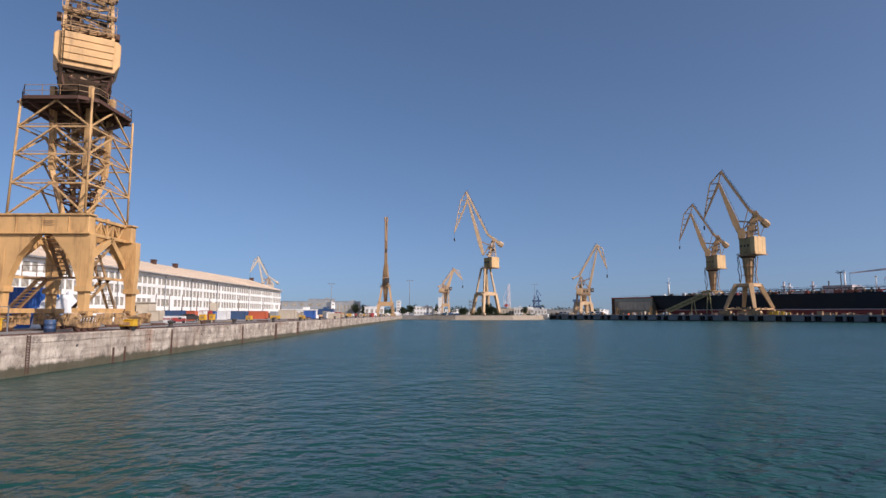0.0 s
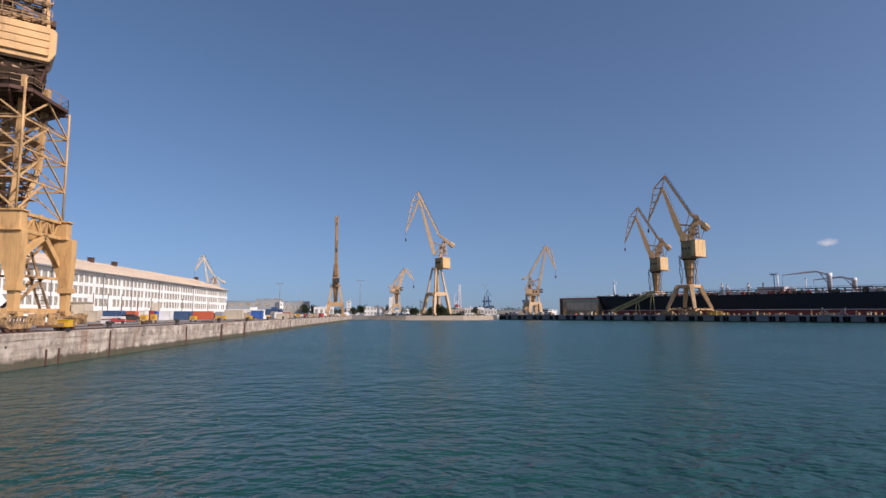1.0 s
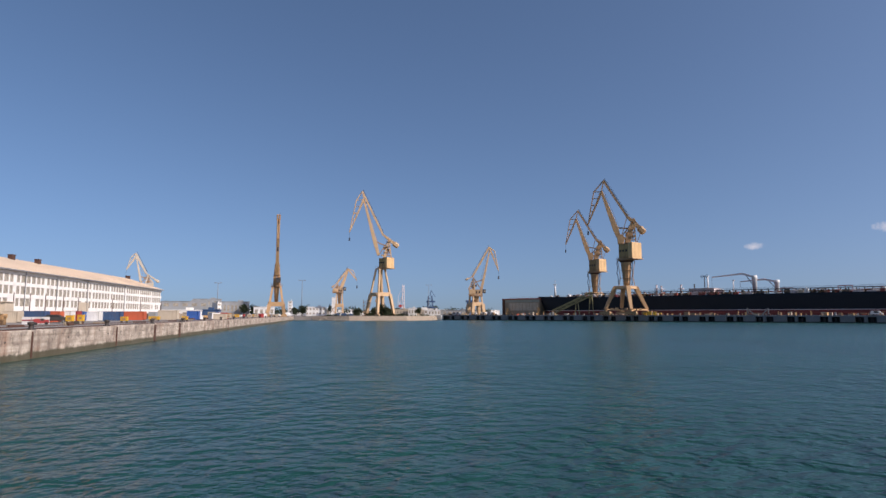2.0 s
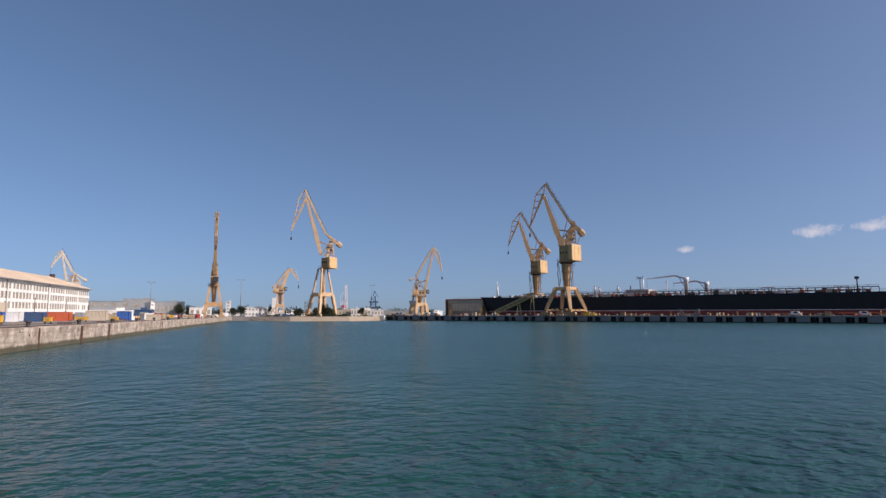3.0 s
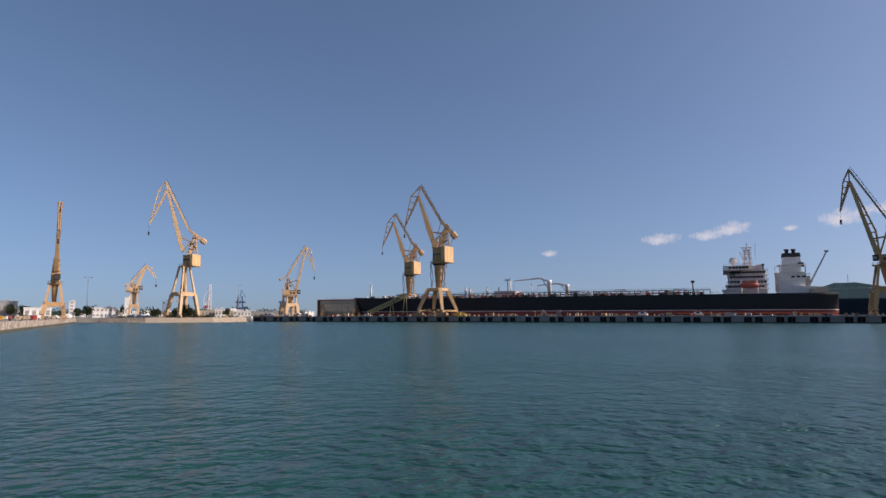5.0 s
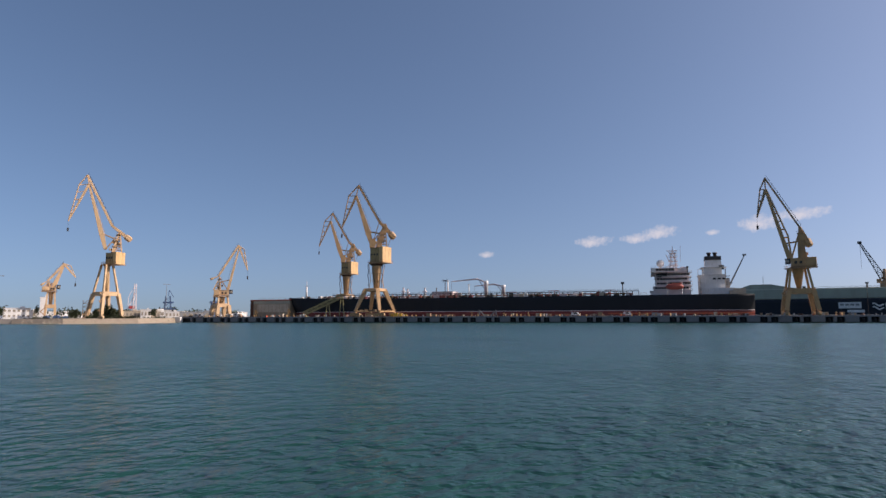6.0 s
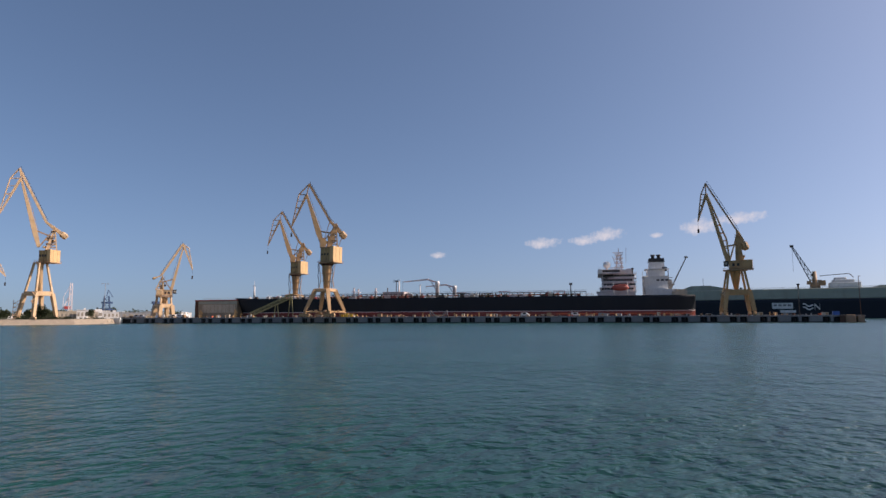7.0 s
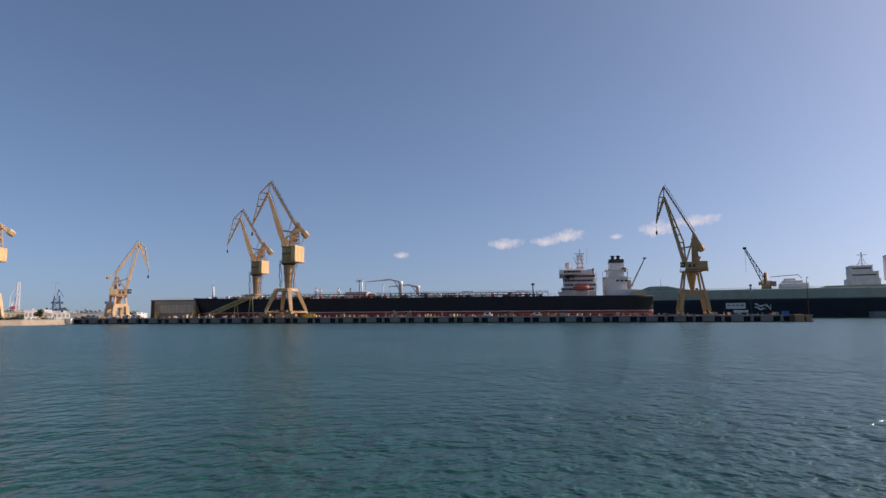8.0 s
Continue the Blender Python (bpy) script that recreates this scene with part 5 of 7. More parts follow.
# accommodation block
house = new("deckhouse")
house.parent = tanker
tagged(house, "white tiered accommodation block with dark window bands")
tiers = [(1.8, 22.5, 14.5, 17.0, 30), (3.6, 22.5, 17.0, 19.5, 28), (4.8, 22.5, 19.5, 22.0, 26), (4.8, 22.0, 22.0, 24.5, 26), (4.4, 22.0, 24.5, 27.0, 26), (2.8, 14.5, 27.0, 29.4, 34)]
for k, (a, b, z0, z1, w) in enumerate(tiers):
    bm = boxes((((SX(a) + SX(b)) / 2, 2, (z0 + z1) / 2), (b - a, w, z1 - z0 - 0.25)), (((SX(a) + SX(b)) / 2, 2, z1 - 0.12), (b - a + 0.9, w + 1.6, 0.24)))
    # pinkish colour carries the warm light reflected onto the white tiers
    tier = part("tier", bm, PINK, house)
    if k:
        for x in range(int((b - a) // 1.6)):
            bm = boxes(((SX(a) + 1.2 + x * 1.6, 2 - w / 2 - 0.03, (z0 + z1) / 2 + 0.25), (1.35, 0.08, 1.15)))
            part("window", bm, VOID, tier)
        bm = boxes(((SX(a) - 0.03, 2, (z0 + z1) / 2 + 0.3), (0.08, w * 0.9, 1.2)))
        part("front_window_band", bm, VOID, tier)
    bm = bmesh.new()
    rail_run(bm, [(SX(a) - 0.4, 2 - w / 2 - 0.7, z1), (SX(b) + 0.4, 2 - w / 2 - 0.7, z1)], 1.0, 1.8, 0.06)
    part("tier_rail", bm, WHITE, tier)
bm = boxes(((SX(3.6), 2, 28.2), (2.0, 42, 2.2)), ((SX(3.6), 2, 27.0), (2.6, 42, 0.3)))
part("bridge_wing", bm, WHITE, house)
bm = boxes(((SX(8.5), -11.3, 26.4), (4.6, 0.3, 2.6)), ((SX(6.6), -11.4, 24.6), (3.0, 0.3, 1.2)))
part("shaded_screen", bm, VOID, house, "dark tarpaulin-covered bridge front")
bm = bmesh.new()
lathe(bm, (SX(7.6), -2, 29.4), [(0.8, 0), (0.8, 1.6), (1.7, 2.2), (2.15, 3.4), (1.85, 4.7), (1.1, 5.4), (0.2, 5.6)], 16)
part("radome", bm, WHITE, house, "white satellite radome")
bm = bmesh.new()
for dx in (-0.9, 0.9):
    for dy in (-0.8, 0.8):
        beam(bm, (SX(14.5) + dx * 1.9, dy, 29.4), (SX(14.5) + dx, dy, 38.6), 0.6)
lattice(bm, (SX(14.5) - 1.7, -0.8, 29.6), (SX(14.5) - 0.9, -0.8, 38.4), (SX(14.5) + 1.7, -0.8, 29.6), (SX(14.5) + 0.9, -0.8, 38.4), 4, 0.3)
rmast = part("radar_mast", bm, PINK, house, "pinkish radar mast with platforms")
for z in (31.5, 34.0, 36.5, 38.5):
    bm = boxes(((SX(14.5), 0, z), (5.6 - (z - 31) * 0.25, 2.8, 0.4)))
    rail_run(bm, [(SX(14.5) - 2.2, -1.4, z + 0.2), (SX(14.5) + 2.2, -1.4, z + 0.2)], 1.0, 1.1, 0.12)
    part("mast_platform", bm, PINK, house)
part("mast_pole", beams(((SX(14.5), 0, 38.5), (SX(14.5), 0, 42.8), 0.4)), PINK, house)
part("radar_bar", beams(((SX(11.2), 0, 40.2), (SX(17.0), 0, 40.2), 0.4, 0.4), ((SX(12.6), 0, 38.9), (SX(16.4), 0, 39.0), 0.3, 0.3)), PINK, house)
part("whip_aerial", beams(((SX(18.4), 0, 34.0), (SX(18.8), 0, 43.0), 0.2)), PINK, house)
part("signal_arm", beams(((SX(12.4), 0, 34.2), (SX(11.0), 0, 38.0), 0.35)), PINK, house)
bm = bmesh.new()
rail_run(bm, [(SX(9), -14, 29.4), (SX(21.5), -14, 27.1)], 1.2, 1.2, 0.12)
box(bm, (SX(16), -10, 28.3), (9, 3, 2.2))
box(bm, (SX(19.5), -8, 28.6), (3.0, 3, 3.0))
part("monkey_deck", bm, PINK, house)
bm = bmesh.new()
tube(bm, (SX(21.4), -10, 27.0), (SX(21.4), -10, 29.8), 0.4)
box(bm, (SX(21.4), -10, 30.0), (1.2, 1.2, 0.7))
part("searchlight", bm, DARK, house)
# stairs and landings on the after side of the block
bm = bmesh.new()
for k in range(5):
    z = 14.5 + 2.5 * k
    beam(bm, (SX(22.8), -9.5 + (k % 2) * 5, z), (SX(22.8), -4.5 - (k % 2) * 5, z + 2.5), 0.25, 0.5)
    box(bm, (SX(22.9), -7, z + 2.5), (1.2, 7.5, 0.15))
    rail_run(bm, [(SX(22.4), -10.8, z + 2.6), (SX(23.5), -10.8, z + 2.6)], 1.0, 1.0, 0.1)
part("after_stairs", bm, WHITE, house)
boat = new("lifeboat")
boat.parent = tanker
tagged(boat, "orange enclosed lifeboat in its davits")
bm = bmesh.new()
lathe(bm, (0, 0, 0), [(0.3, -4.6), (1.3, -3.6), (1.65, -1.5), (1.65, 1.5), (1.3, 3.6), (0.3, 4.6)], 12)
part("boat_hull", bm, LIFERED, boat).matrix_local = pose(SX(14.0), -20.2, 18.8, 0, 90, 0)
bm = boxes(((SX(15.0), -20.2, 20.2), (4.5, 2.0, 1.0)))
part("canopy", bm, LIFERED, boat, bevel=0.25)
for s in (10.4, 17.8):
    bm = bmesh.new()
    chain(bm, [(SX(s), -17, 14.5), (SX(s), -18.5, 19.6), (SX(s), -20.2, 21.4)], 0.25)
    part("davit", bm, WHITE, boat)

# engine casing and funnel
cas = new("funnel_casing")
cas.parent = tanker
tagged(cas, "white engine casing below a banded funnel")
part("casing", boxes(((SX(34.2), 2, 20.0), (12.6, 16, 11.0)), ((SX(34.2), 2, 25.6), (13.6, 17, 0.3)), ((SX(34.8), 2, 27.6), (9.0, 12, 4.0)), ((SX(35.2), 2, 29.8), (13.0, 14, 0.3)), ((SX(36.7), 2, 16.4), (17, 20, 3.8))), WHITE, cas)
part("funnel", boxes(((SX(35.4), 2, 32.0), (9.0, 8, 4.6), 0, 0.86)), WHITE, cas)
part("funnel_band", boxes(((SX(35.4), 2, 35.2), (8.6, 7.6, 2.2), 0, 0.94)), DARK, cas, "black funnel top")
for dx in (-1.8, 1.4):
    bm = bmesh.new()
    lathe(bm, (SX(35.4) + dx, 2, 36.2), [(0.9, 0), (0.9, 1.6), (1.3, 1.8), (1.3, 2.4)], 10)
    part("exhaust_pipe", bm, DARK, cas)
part("funnel_panel", boxes(((SX(39.4), -2.2, 29.9), (2.6, 0.3, 2.4))), DARK, cas)
bm = bmesh.new()
for z in (18.5, 21.5, 24.5):
    rail_run(bm, [(SX(26.7), -8, z), (SX(29.2), -8, z)], 1.1, 1.0, 0.1)
    box(bm, (SX(27.8), -6.8, z), (2.4, 3.0, 0.15))
for s in (24.6, 26.8):
    beam(bm, (SX(s) + 2.2, -8, 14.5), (SX(s) + 2.2, -8, 28.5), 0.25)
part("outer_stairs", bm, WHITE, cas)
for k in range(3):
    part("casing_window", boxes(((SX(35.2) + k * 2.4, -6.05, 23.4), (1.6, 0.1, 0.9))), VOID, cas)
# stern provision crane
sc = new("stern_crane")
sc.parent = tanker
tagged(sc, "slender lattice-jib stern crane")
bm = bmesh.new()
beam(bm, (SX(41.2), -3, 14.5), (SX(41.2), -3, 29.0), 0.7, 0.7, 0.4, 0.4)
beam(bm, (SX(38.8), -3, 24.5), (SX(43.4), -3, 25.0), 0.35)
lathe(bm, (SX(42.3), 0, 14.5), [(1.4, 0), (1.1, 5), (1.5, 5.5), (1.2, 9.5)], 10)
box(bm, (SX(42.5), 0, 21), (4.2, 2.4, 0.4))
part("post", bm, STEEL, sc)
bm = bmesh.new()
for dz, dy in ((0, -0.6), (0, 0.6), (1.2, 0)):
    beam(bm, (SX(43), dy, 18.8 + dz), (SX(51.5), dy * 0.4, 36.0 + dz * 0.4), 0.28)
lattice(bm, (SX(43), -0.6, 18.8), (SX(51.5), -0.3, 36), (SX(43), 0, 20), (SX(51.5), 0, 36.5), 9, 0.18)
box(bm, (SX(51.5), 0, 36.6), (1.8, 1.2, 0.9))
part("jib", bm, STEEL, sc)
part("deck_store", boxes(((SX(47), -4, 16.2), (6, 12, 3.4)), ((SX(44), -10, 15.6), (4, 4, 2.2))), CREAM, tanker)

# sloping gangway from the pier up to the deck
gw = thing("gangway", pier_pose(0, 0), "sloping green-ochre steel gangway to the ship", "gangway")
ga, gb = Vector((-207.5, 19.0, 4.1)), Vector((-183.0, 25.5, 15.6))
for dy in (-0.9, 0.9):
    bm = bmesh.new()
    o = Vector((0, dy, 0))
    beam(bm, ga + o, gb + o, 0.35, 0.5)
    beam(bm, ga + o + Vector((0, 0, 2.2)), gb + o + Vector((0, 0, 2.2)), 0.4, 0.5)
    lattice(bm, ga + o, gb + o, ga + o + Vector((0, 0, 2.2)), gb + o + Vector((0, 0, 2.2)), 16, 0.2)
    part("side_truss", bm, GANG, gw)
bm = bmesh.new()
for k in range(46):
    f = (k + 0.5) / 46
    box(bm, ga.lerp(gb, f), (0.5, 1.7, 0.1))
part("treads", bm, GANG, gw)
part("foot_frame", boxes(((-206.5, 19, 3.75), (4.0, 3.0, 0.7))), GANG, gw)
for f in (0.62, 0.97):
    p = ga.lerp(gb, f)
    bm = bmesh.new()
    for dx in (-1.2, 1.2):
        beam(bm, (p.x + dx * 1.4, p.y, PIER_TOP), (p.x + dx * 0.5, p.y, p.z), 0.4)
    part("trestle", bm, GANG, gw)

# dock wall beyond the bow
dock = thing("floating_dock_wall", pier_pose(-238.0, 30.5), "rusty brown floating dock side wall", "dock")
part("wall", boxes(((0, 0, 7.0), (30.5, 7.0, 14.4))), BROWN, dock)
part("side_panel", boxes(((2.0, -3.6, 9.0), (24.0, 0.2, 5.2))), CREAM, dock, "pale tan side panel")
for k in range(9):
    part("panel_rib", boxes(((-9.4 + k * 2.8, -3.75, 9.0), (0.18, 0.14, 5.2))), BROWN, dock)
part("top_band", boxes(((0, -3.55, 12.8), (30.6, 0.2, 1.6))), GREYHULL, dock, "grey-painted upper band")
part("end_band", boxes(((-14.2, -3.6, 7), (2.4, 0.25, 14))), RUSTY, dock, "rust-brown end")
part("top_rim", boxes(((0, 0, 14.35), (30.8, 7.8, 0.7))), DECKRED, dock, "reddish top edge")
bm = bmesh.new()
rail_run(bm, [(-9, -3.4, 14.6), (14, -3.4, 14.6)], 1.1, 2.5, 0.07)
part("dock_rail", bm, DULL, dock)
for s, h in ((-9.5, 4.5), (15.8, 5.0)):
    bm = bmesh.new()
    beam(bm, (s, -6.0, 3.4), (s, -6.0, 3.4 + h), 0.9, 0.9)
    beam(bm, (s, -6.0, 3.4 + h), (s + 1.6, -6.0, 3.4 + h * 0.5), 0.5)
    box(bm, (s, -6, 4.2), (2.0, 1.6, 1.6))
    part("capstan_tower", bm, YELLOW, dock, "small yellow hoist on the pier")

# the second ship beyond the pier's end
far_ship = thing("bulk_ship", pose(540.0, 340.0, 0, 0, 0, 90 - 156.0), "long navy ship with a grey-green upper band", "ship")
part("hull", hull_mesh("hull2", 330, 44, 16.5, 20, NAVY, -0.4, 16.5, 0.0), NAVY, far_ship)
part("upper_band", boxes(((172, 0, 21.2), (310, 40, 9.4))), GREYHULL, far_ship, "grey-green upper works", bevel=0.6)
bm = bmesh.new()
prism(bm, [(17, 25.8), (30, 30.4), (46, 30.4), (68, 25.8)], 36)
part("hatch_hump", bm, GREYHULL, far_ship)
bm = bmesh.new()
prism(bm, [(174, 25.8), (176, 27.6), (330, 29), (330, 25.8)], 30)
part("hatch_hump", bm, GREYHULL, far_ship)
bm = bmesh.new()
tube(bm, (39, 0, 30), (39, 0, 38.5), 0.2, n=5)
part("aerial", bm, STEEL, far_ship)
# bars and plain marks on the hull
part("sign_board", boxes(((104, -22.1, 10.9), (16, 0.3, 5.2))), WHITE, far_ship, "pale board with worn bars")
for k in range(4):
    part("sign_bar", boxes(((98.5 + k * 3.6, -22.35, 11.4), (2.6, 0.2, 1.5))), STEEL, far_ship)
part("sign_bar", boxes(((108, -22.2, 6.0), (12, 0.3, 2.2))), WHITE, far_ship)
for z in (11.8, 9.0):
    bm = bmesh.new()
    pts = [(119.5 + k * 0.76, -22.2, z + 0.9 * math.sin(k * 0.75 + 0.4) - 0.12 * k) for k in range(11)]
    for a, b in zip(pts, pts[1:]):
        beam(bm, a, b, 0.25, 1.1)
    part("wave_mark", bm, WHITE, far_ship, "white wavy stripe")
bm = beams(((128.2, -22.2, 7.2), (128.2, -22.2, 12.4), 0.25, 0.9), ((132.0, -22.2, 7.2), (132.0, -22.2, 12.4), 0.25, 0.9), ((128.2, -22.2, 12.2), (132.0, -22.2, 7.4), 0.25, 1.0))
part("slanted_mark", bm, WHITE, far_ship, "white slanted three-bar mark")
# crane, tank house and gear on its deck
dc = new("deck_crane")
dc.parent = far_ship
tagged(dc, "ochre lattice-jib crane on a broad post")
bm = bmesh.new()
lathe(bm, (131, 0, 25.6), [(4.2, 0), (4.0, 5.5), (2.2, 6.5), (1.5, 16.0)], 12)
box(bm, (131.5, 0, 33.5), (9, 5, 0.5))
part("post", bm, DULL, dc)
part("winch_house", boxes(((126.4, -1, 31.5), (3.4, 4, 3.2)), ((136.4, 0, 31), (5.5, 5, 4.4))), DULL, dc)
bm = bmesh.new()
for dy in (-1.2, 1.2):
    beam(bm, (127.5, dy, 33), (114.6, dy * 0.4, 64.5), 0.6)
    beam(bm, (130.5, dy, 36.5), (115.4, dy * 0.4, 65.0), 0.5)
    lattice(bm, (127.5, dy, 33), (114.6, dy * 0.4, 64.5), (130.5, dy, 36.5), (115.4, dy * 0.4, 65.0), 12, 0.32)
box(bm, (114.8, 0, 65.2), (3.0, 2.2, 2.0))
part("jib", bm, DARK, dc)
bm = bmesh.new()
tube(bm, (115, 0, 64), (115, 0, 42), 0.12, n=5)
part("rope", bm, DARK, dc)
bm = bmesh.new()
chain(bm, [(135, 0, 37.4), (146, 0, 38.2), (157, 0, 38.8), (160, 0, 35.4)], 0.35)
part("hose_boom", bm, STEEL, far_ship)
part("tank_house", boxes(((153, 0, 28.4), (23, 16, 5.4)), ((152, 0, 32.2), (16, 12, 2.6)), ((150, 0, 34.4), (9, 8, 2.2))), WHITE, far_ship, "white rounded tank house", bevel=0.4)
bm = bmesh.new()
rail_run(bm, [(142, -8, 31.2), (164, -8, 31.2)], 1.2, 2.2, 0.12)
part("tank_rail", bm, WHITE, far_ship)
for x, h in ((117, 11.5), (72, 4)):
    bm = bmesh.new()
    tube(bm, (x, -19.5, 25.5), (x, -19.5, 25.5 + h * 0.3), 0.7, 0.6)
    box(bm, (x, -19.5, 26 + h * 0.3), (2.4, 1.8, 1.2))
    part("deck_lamp", bm, DARK, far_ship)
bm = bmesh.new()
rail_run(bm, [(60, -20.0, 25.9), (300, -20.0, 25.9)], 1.2, 5.0, 0.12)
part("deck_rail", bm, GREYHULL, far_ship)

# superstructures of two ships further off
white_ship = thing("white_ship", pose(540.0, 340.0, 0, 0, 0, 90 - 156.0), "distant white ship superstructure behind the bulk ship", "ship")
part("hull", boxes(((240, 60, 9), (110, 26, 19))), NAVY, white_ship)
for k, (a, b, z0, z1) in enumerate(((199, 222, 18, 31), (201, 221, 31, 37), (201, 217, 37, 42))):
    a, b, z0, z1 = (a - 199) * 1.13 + 203.0, (b - 199) * 1.13 + 203.0, z0 * 1.15, z1 * 1.15
    t_ = part("tier", boxes((((a + b) / 2, 60, (z0 + z1) / 2), (b - a, 20, z1 - z0 - 0.3)), (((a + b) / 2, 60, z1), (b - a + 1.2, 22, 0.3))), WHITE, white_ship)
    if k:
        part("window_band", boxes((((a + b) / 2, 49.9, (z0 + z1) / 2 + 0.5), (b - a - 3, 0.2, 1.2))), VOID, t_)
    bm = bmesh.new()
    rail_run(bm, [(a, 49.4, z1), (b, 49.4, z1)], 1.1, 2.0, 0.12)
    part("tier_rail", bm, WHITE, t_)
bm = bmesh.new()
beam(bm, (217, 60, 48), (217, 60, 62), 0.9)
for z in (51, 55, 58):
    box(bm, (217, 60, z), (5.0 - (z - 51) * 0.3, 3, 0.4))
beam(bm, (213, 60, 59.5), (221, 60, 59.5), 0.5)
beam(bm, (212.5, 60, 48), (215.8, 60, 55), 0.4)
beam(bm, (221.5, 60, 48), (218.2, 60, 55), 0.4)
part("radar_mast", bm, WHITE, white_ship)
part("funnel", boxes(((240.5, 60, 46), (11, 14, 22), 0, 0.93)), WHITE, white_ship)
part("funnel_cap", boxes(((240.5, 60, 57.4), (10.6, 13.4, 1.2))), DARK, white_ship)
part("funnel_mark", boxes(((239.6, 53.0, 50), (3.6, 0.3, 4.0))), NAVYBOX, white_ship, "dark blue funnel mark")
part("barge_block", boxes(((215, -52, 2.0), (30, 14, 6.0))), PIERGREY, far_ship, "grey mooring dolphin block")
# ---- the white workshop building along the quay ----
FX, FY0, FY1 = -66.0, 58.0, 246.0     # facade plane and its ends
ZE, ZR = 13.2, 17.4                   # eaves and ridge
bld = thing("workshop_building", pose(0, 0, 0), "long white three-storey shipyard workshop with tan roof", "building")
STEP = 2.25
NW = int((FY1 - FY0) / STEP)
rows = ((5.9, 7.6), (8.45, 10.15), (10.9, 12.5))
levels = [QZ, 5.9, 7.6, 8.45, 10.15, 10.9, 12.5, ZE]
bm = bmesh.new()
for z0, z1 in zip(levels[0::2], levels[1::2]):
    box(bm, (FX - 0.2, (FY0 + FY1) / 2, (z0 + z1) / 2), (0.4, FY1 - FY0, z1 - z0))
part("spandrel_wall", bm, RENDERED, bld)
pier_meshes = {(w, i): mesh_of("window_pier", boxes(((0, 0, 0), (0.36, w, z1 - z0))), RENDERED) for w in (0.5, 1.3) for i, (z0, z1) in enumerate(rows)}
for i, (z0, z1) in enumerate(rows):
    for k in range(NW + 1):
        w = 1.3 if k % 6 == 0 else 0.5
        o = new("window_pier", pier_meshes[w, i])
        o.parent = bld
        o.location = (FX - 0.22, min(max(FY0 + k * STEP, FY0 + w / 2), FY1 - w / 2), (z0 + z1) / 2)
bm = bmesh.new()
box(bm, (FX - 12, (FY0 + FY1) / 2, QZ + 5.2), (22.6, FY1 - FY0 - 0.4, 10.4))
part("inner_block", bm, GREYWALL, bld)
bm = bmesh.new()
for y in (FY0 + 0.2, FY1 - 0.2):
    v = [bm.verts.new((x, y + d, z)) for d in (-0.2, 0.2) for x, z in ((FX - 0.4, QZ), (FX - 0.4, ZE), (FX - 12, ZR), (FX - 24, ZE), (FX - 24, QZ))]
    bm.faces.new(v[:5])
    bm.faces.new(v[5:][::-1])
    for i in range(5):
        bm.faces.new((v[i], v[(i + 1) % 5], v[5 + (i + 1) % 5], v[5 + i]))
part("gable_wall", bm, RENDERED, bld)
# roof of sheets
roof = part("roof", piece("roof", lambda b: prism(b, [(FX + 0.7, ZE), (FX - 12, ZR), (FX - 24.7, ZE), (FX - 24.7, ZE + 0.2), (FX - 12, ZR + 0.25), (FX + 0.7, ZE + 0.25)], FY1 - FY0 + 1.2, (0, (FY0 + FY1) / 2, 0))), ROOF, bld)
bm = bmesh.new()
for k in range(int((FY1 - FY0) / 3)):
    y = FY0 + 1 + 3 * k
    beam(bm, (FX + 0.7, y, ZE + 0.28), (FX - 12, y, ZR + 0.28), 0.14, 0.12)
part("roof_seam", bm, ROOF, roof)
part("gutter", boxes(((FX + 0.78, (FY0 + FY1) / 2, ZE + 0.1), (0.24, FY1 - FY0, 0.28))), STEEL, bld)
for y in (160.0, 173.0, 243.0):
    vent = part("roof_vent", boxes(((FX - 11.2, y, ZR + 0.3), (1.0, 1.5, 1.4)), ((FX - 11.2, y, ZR + 1.05), (1.2, 1.8, 0.14))), RUSTY, roof, "dark rusty ridge ventilator")
win_bm = bmesh.new()
box(win_bm, (0, 0, 0), (0.05, 1.78, 1.7))
pane_mesh = mesh_of("pane", win_bm, GLASS)
bars = bmesh.new()
grid = [[bars.verts.new((0.04, -0.87 + 0.87 * i, -0.83 + 0.5533 * j)) for j in range(4)] for i in range(3)]
cells = [bars.faces.new((grid[i][j], grid[i + 1][j], grid[i + 1][j + 1], grid[i][j + 1])) for i in range(2) for j in range(3)]
bmesh.ops.inset_individual(bars, faces=cells, thickness=0.05)
bmesh.ops.delete(bars, geom=cells, context="FACES")
bmesh.ops.solidify(bars, geom=bars.faces[:], thickness=0.05)
bar_mesh = mesh_of("window_frame", bars, CREAM)
rw = random.Random(3)
for z0, z1 in rows:
    for k in range(NW):
        y = FY0 + (k + 0.5) * STEP
        if z0 < 6 and 90 < y and rw.random() < 0.12:
            part("blocked_window", boxes(((FX - 0.16, y, (z0 + z1) / 2), (0.2, 1.8, 1.72))), RENDERED, bld)
            continue
        w = new("window", bar_mesh)
        w.parent = bld
        w.location = (FX - 0.12, y, (z0 + z1) / 2)
        g = new("pane", pane_mesh)
        g.parent = w
        g.location = (0, 0, 0)
for y in (104, 122, 143, 158, 176, 205):
    bm = bmesh.new()
    tube(bm, (FX + 0.12, y, QZ), (FX + 0.12, y, ZE), 0.09, n=6)
    part("drain_pipe", bm, STEEL, bld)
for y, w, h in ((174.0, 6.5, 4.6), (97.0, 5.0, 4.2)):
    part("workshop_door", boxes(((FX + 0.04, y, QZ + h / 2), (0.12, w, h))), CREAM, bld, "cream sliding door")
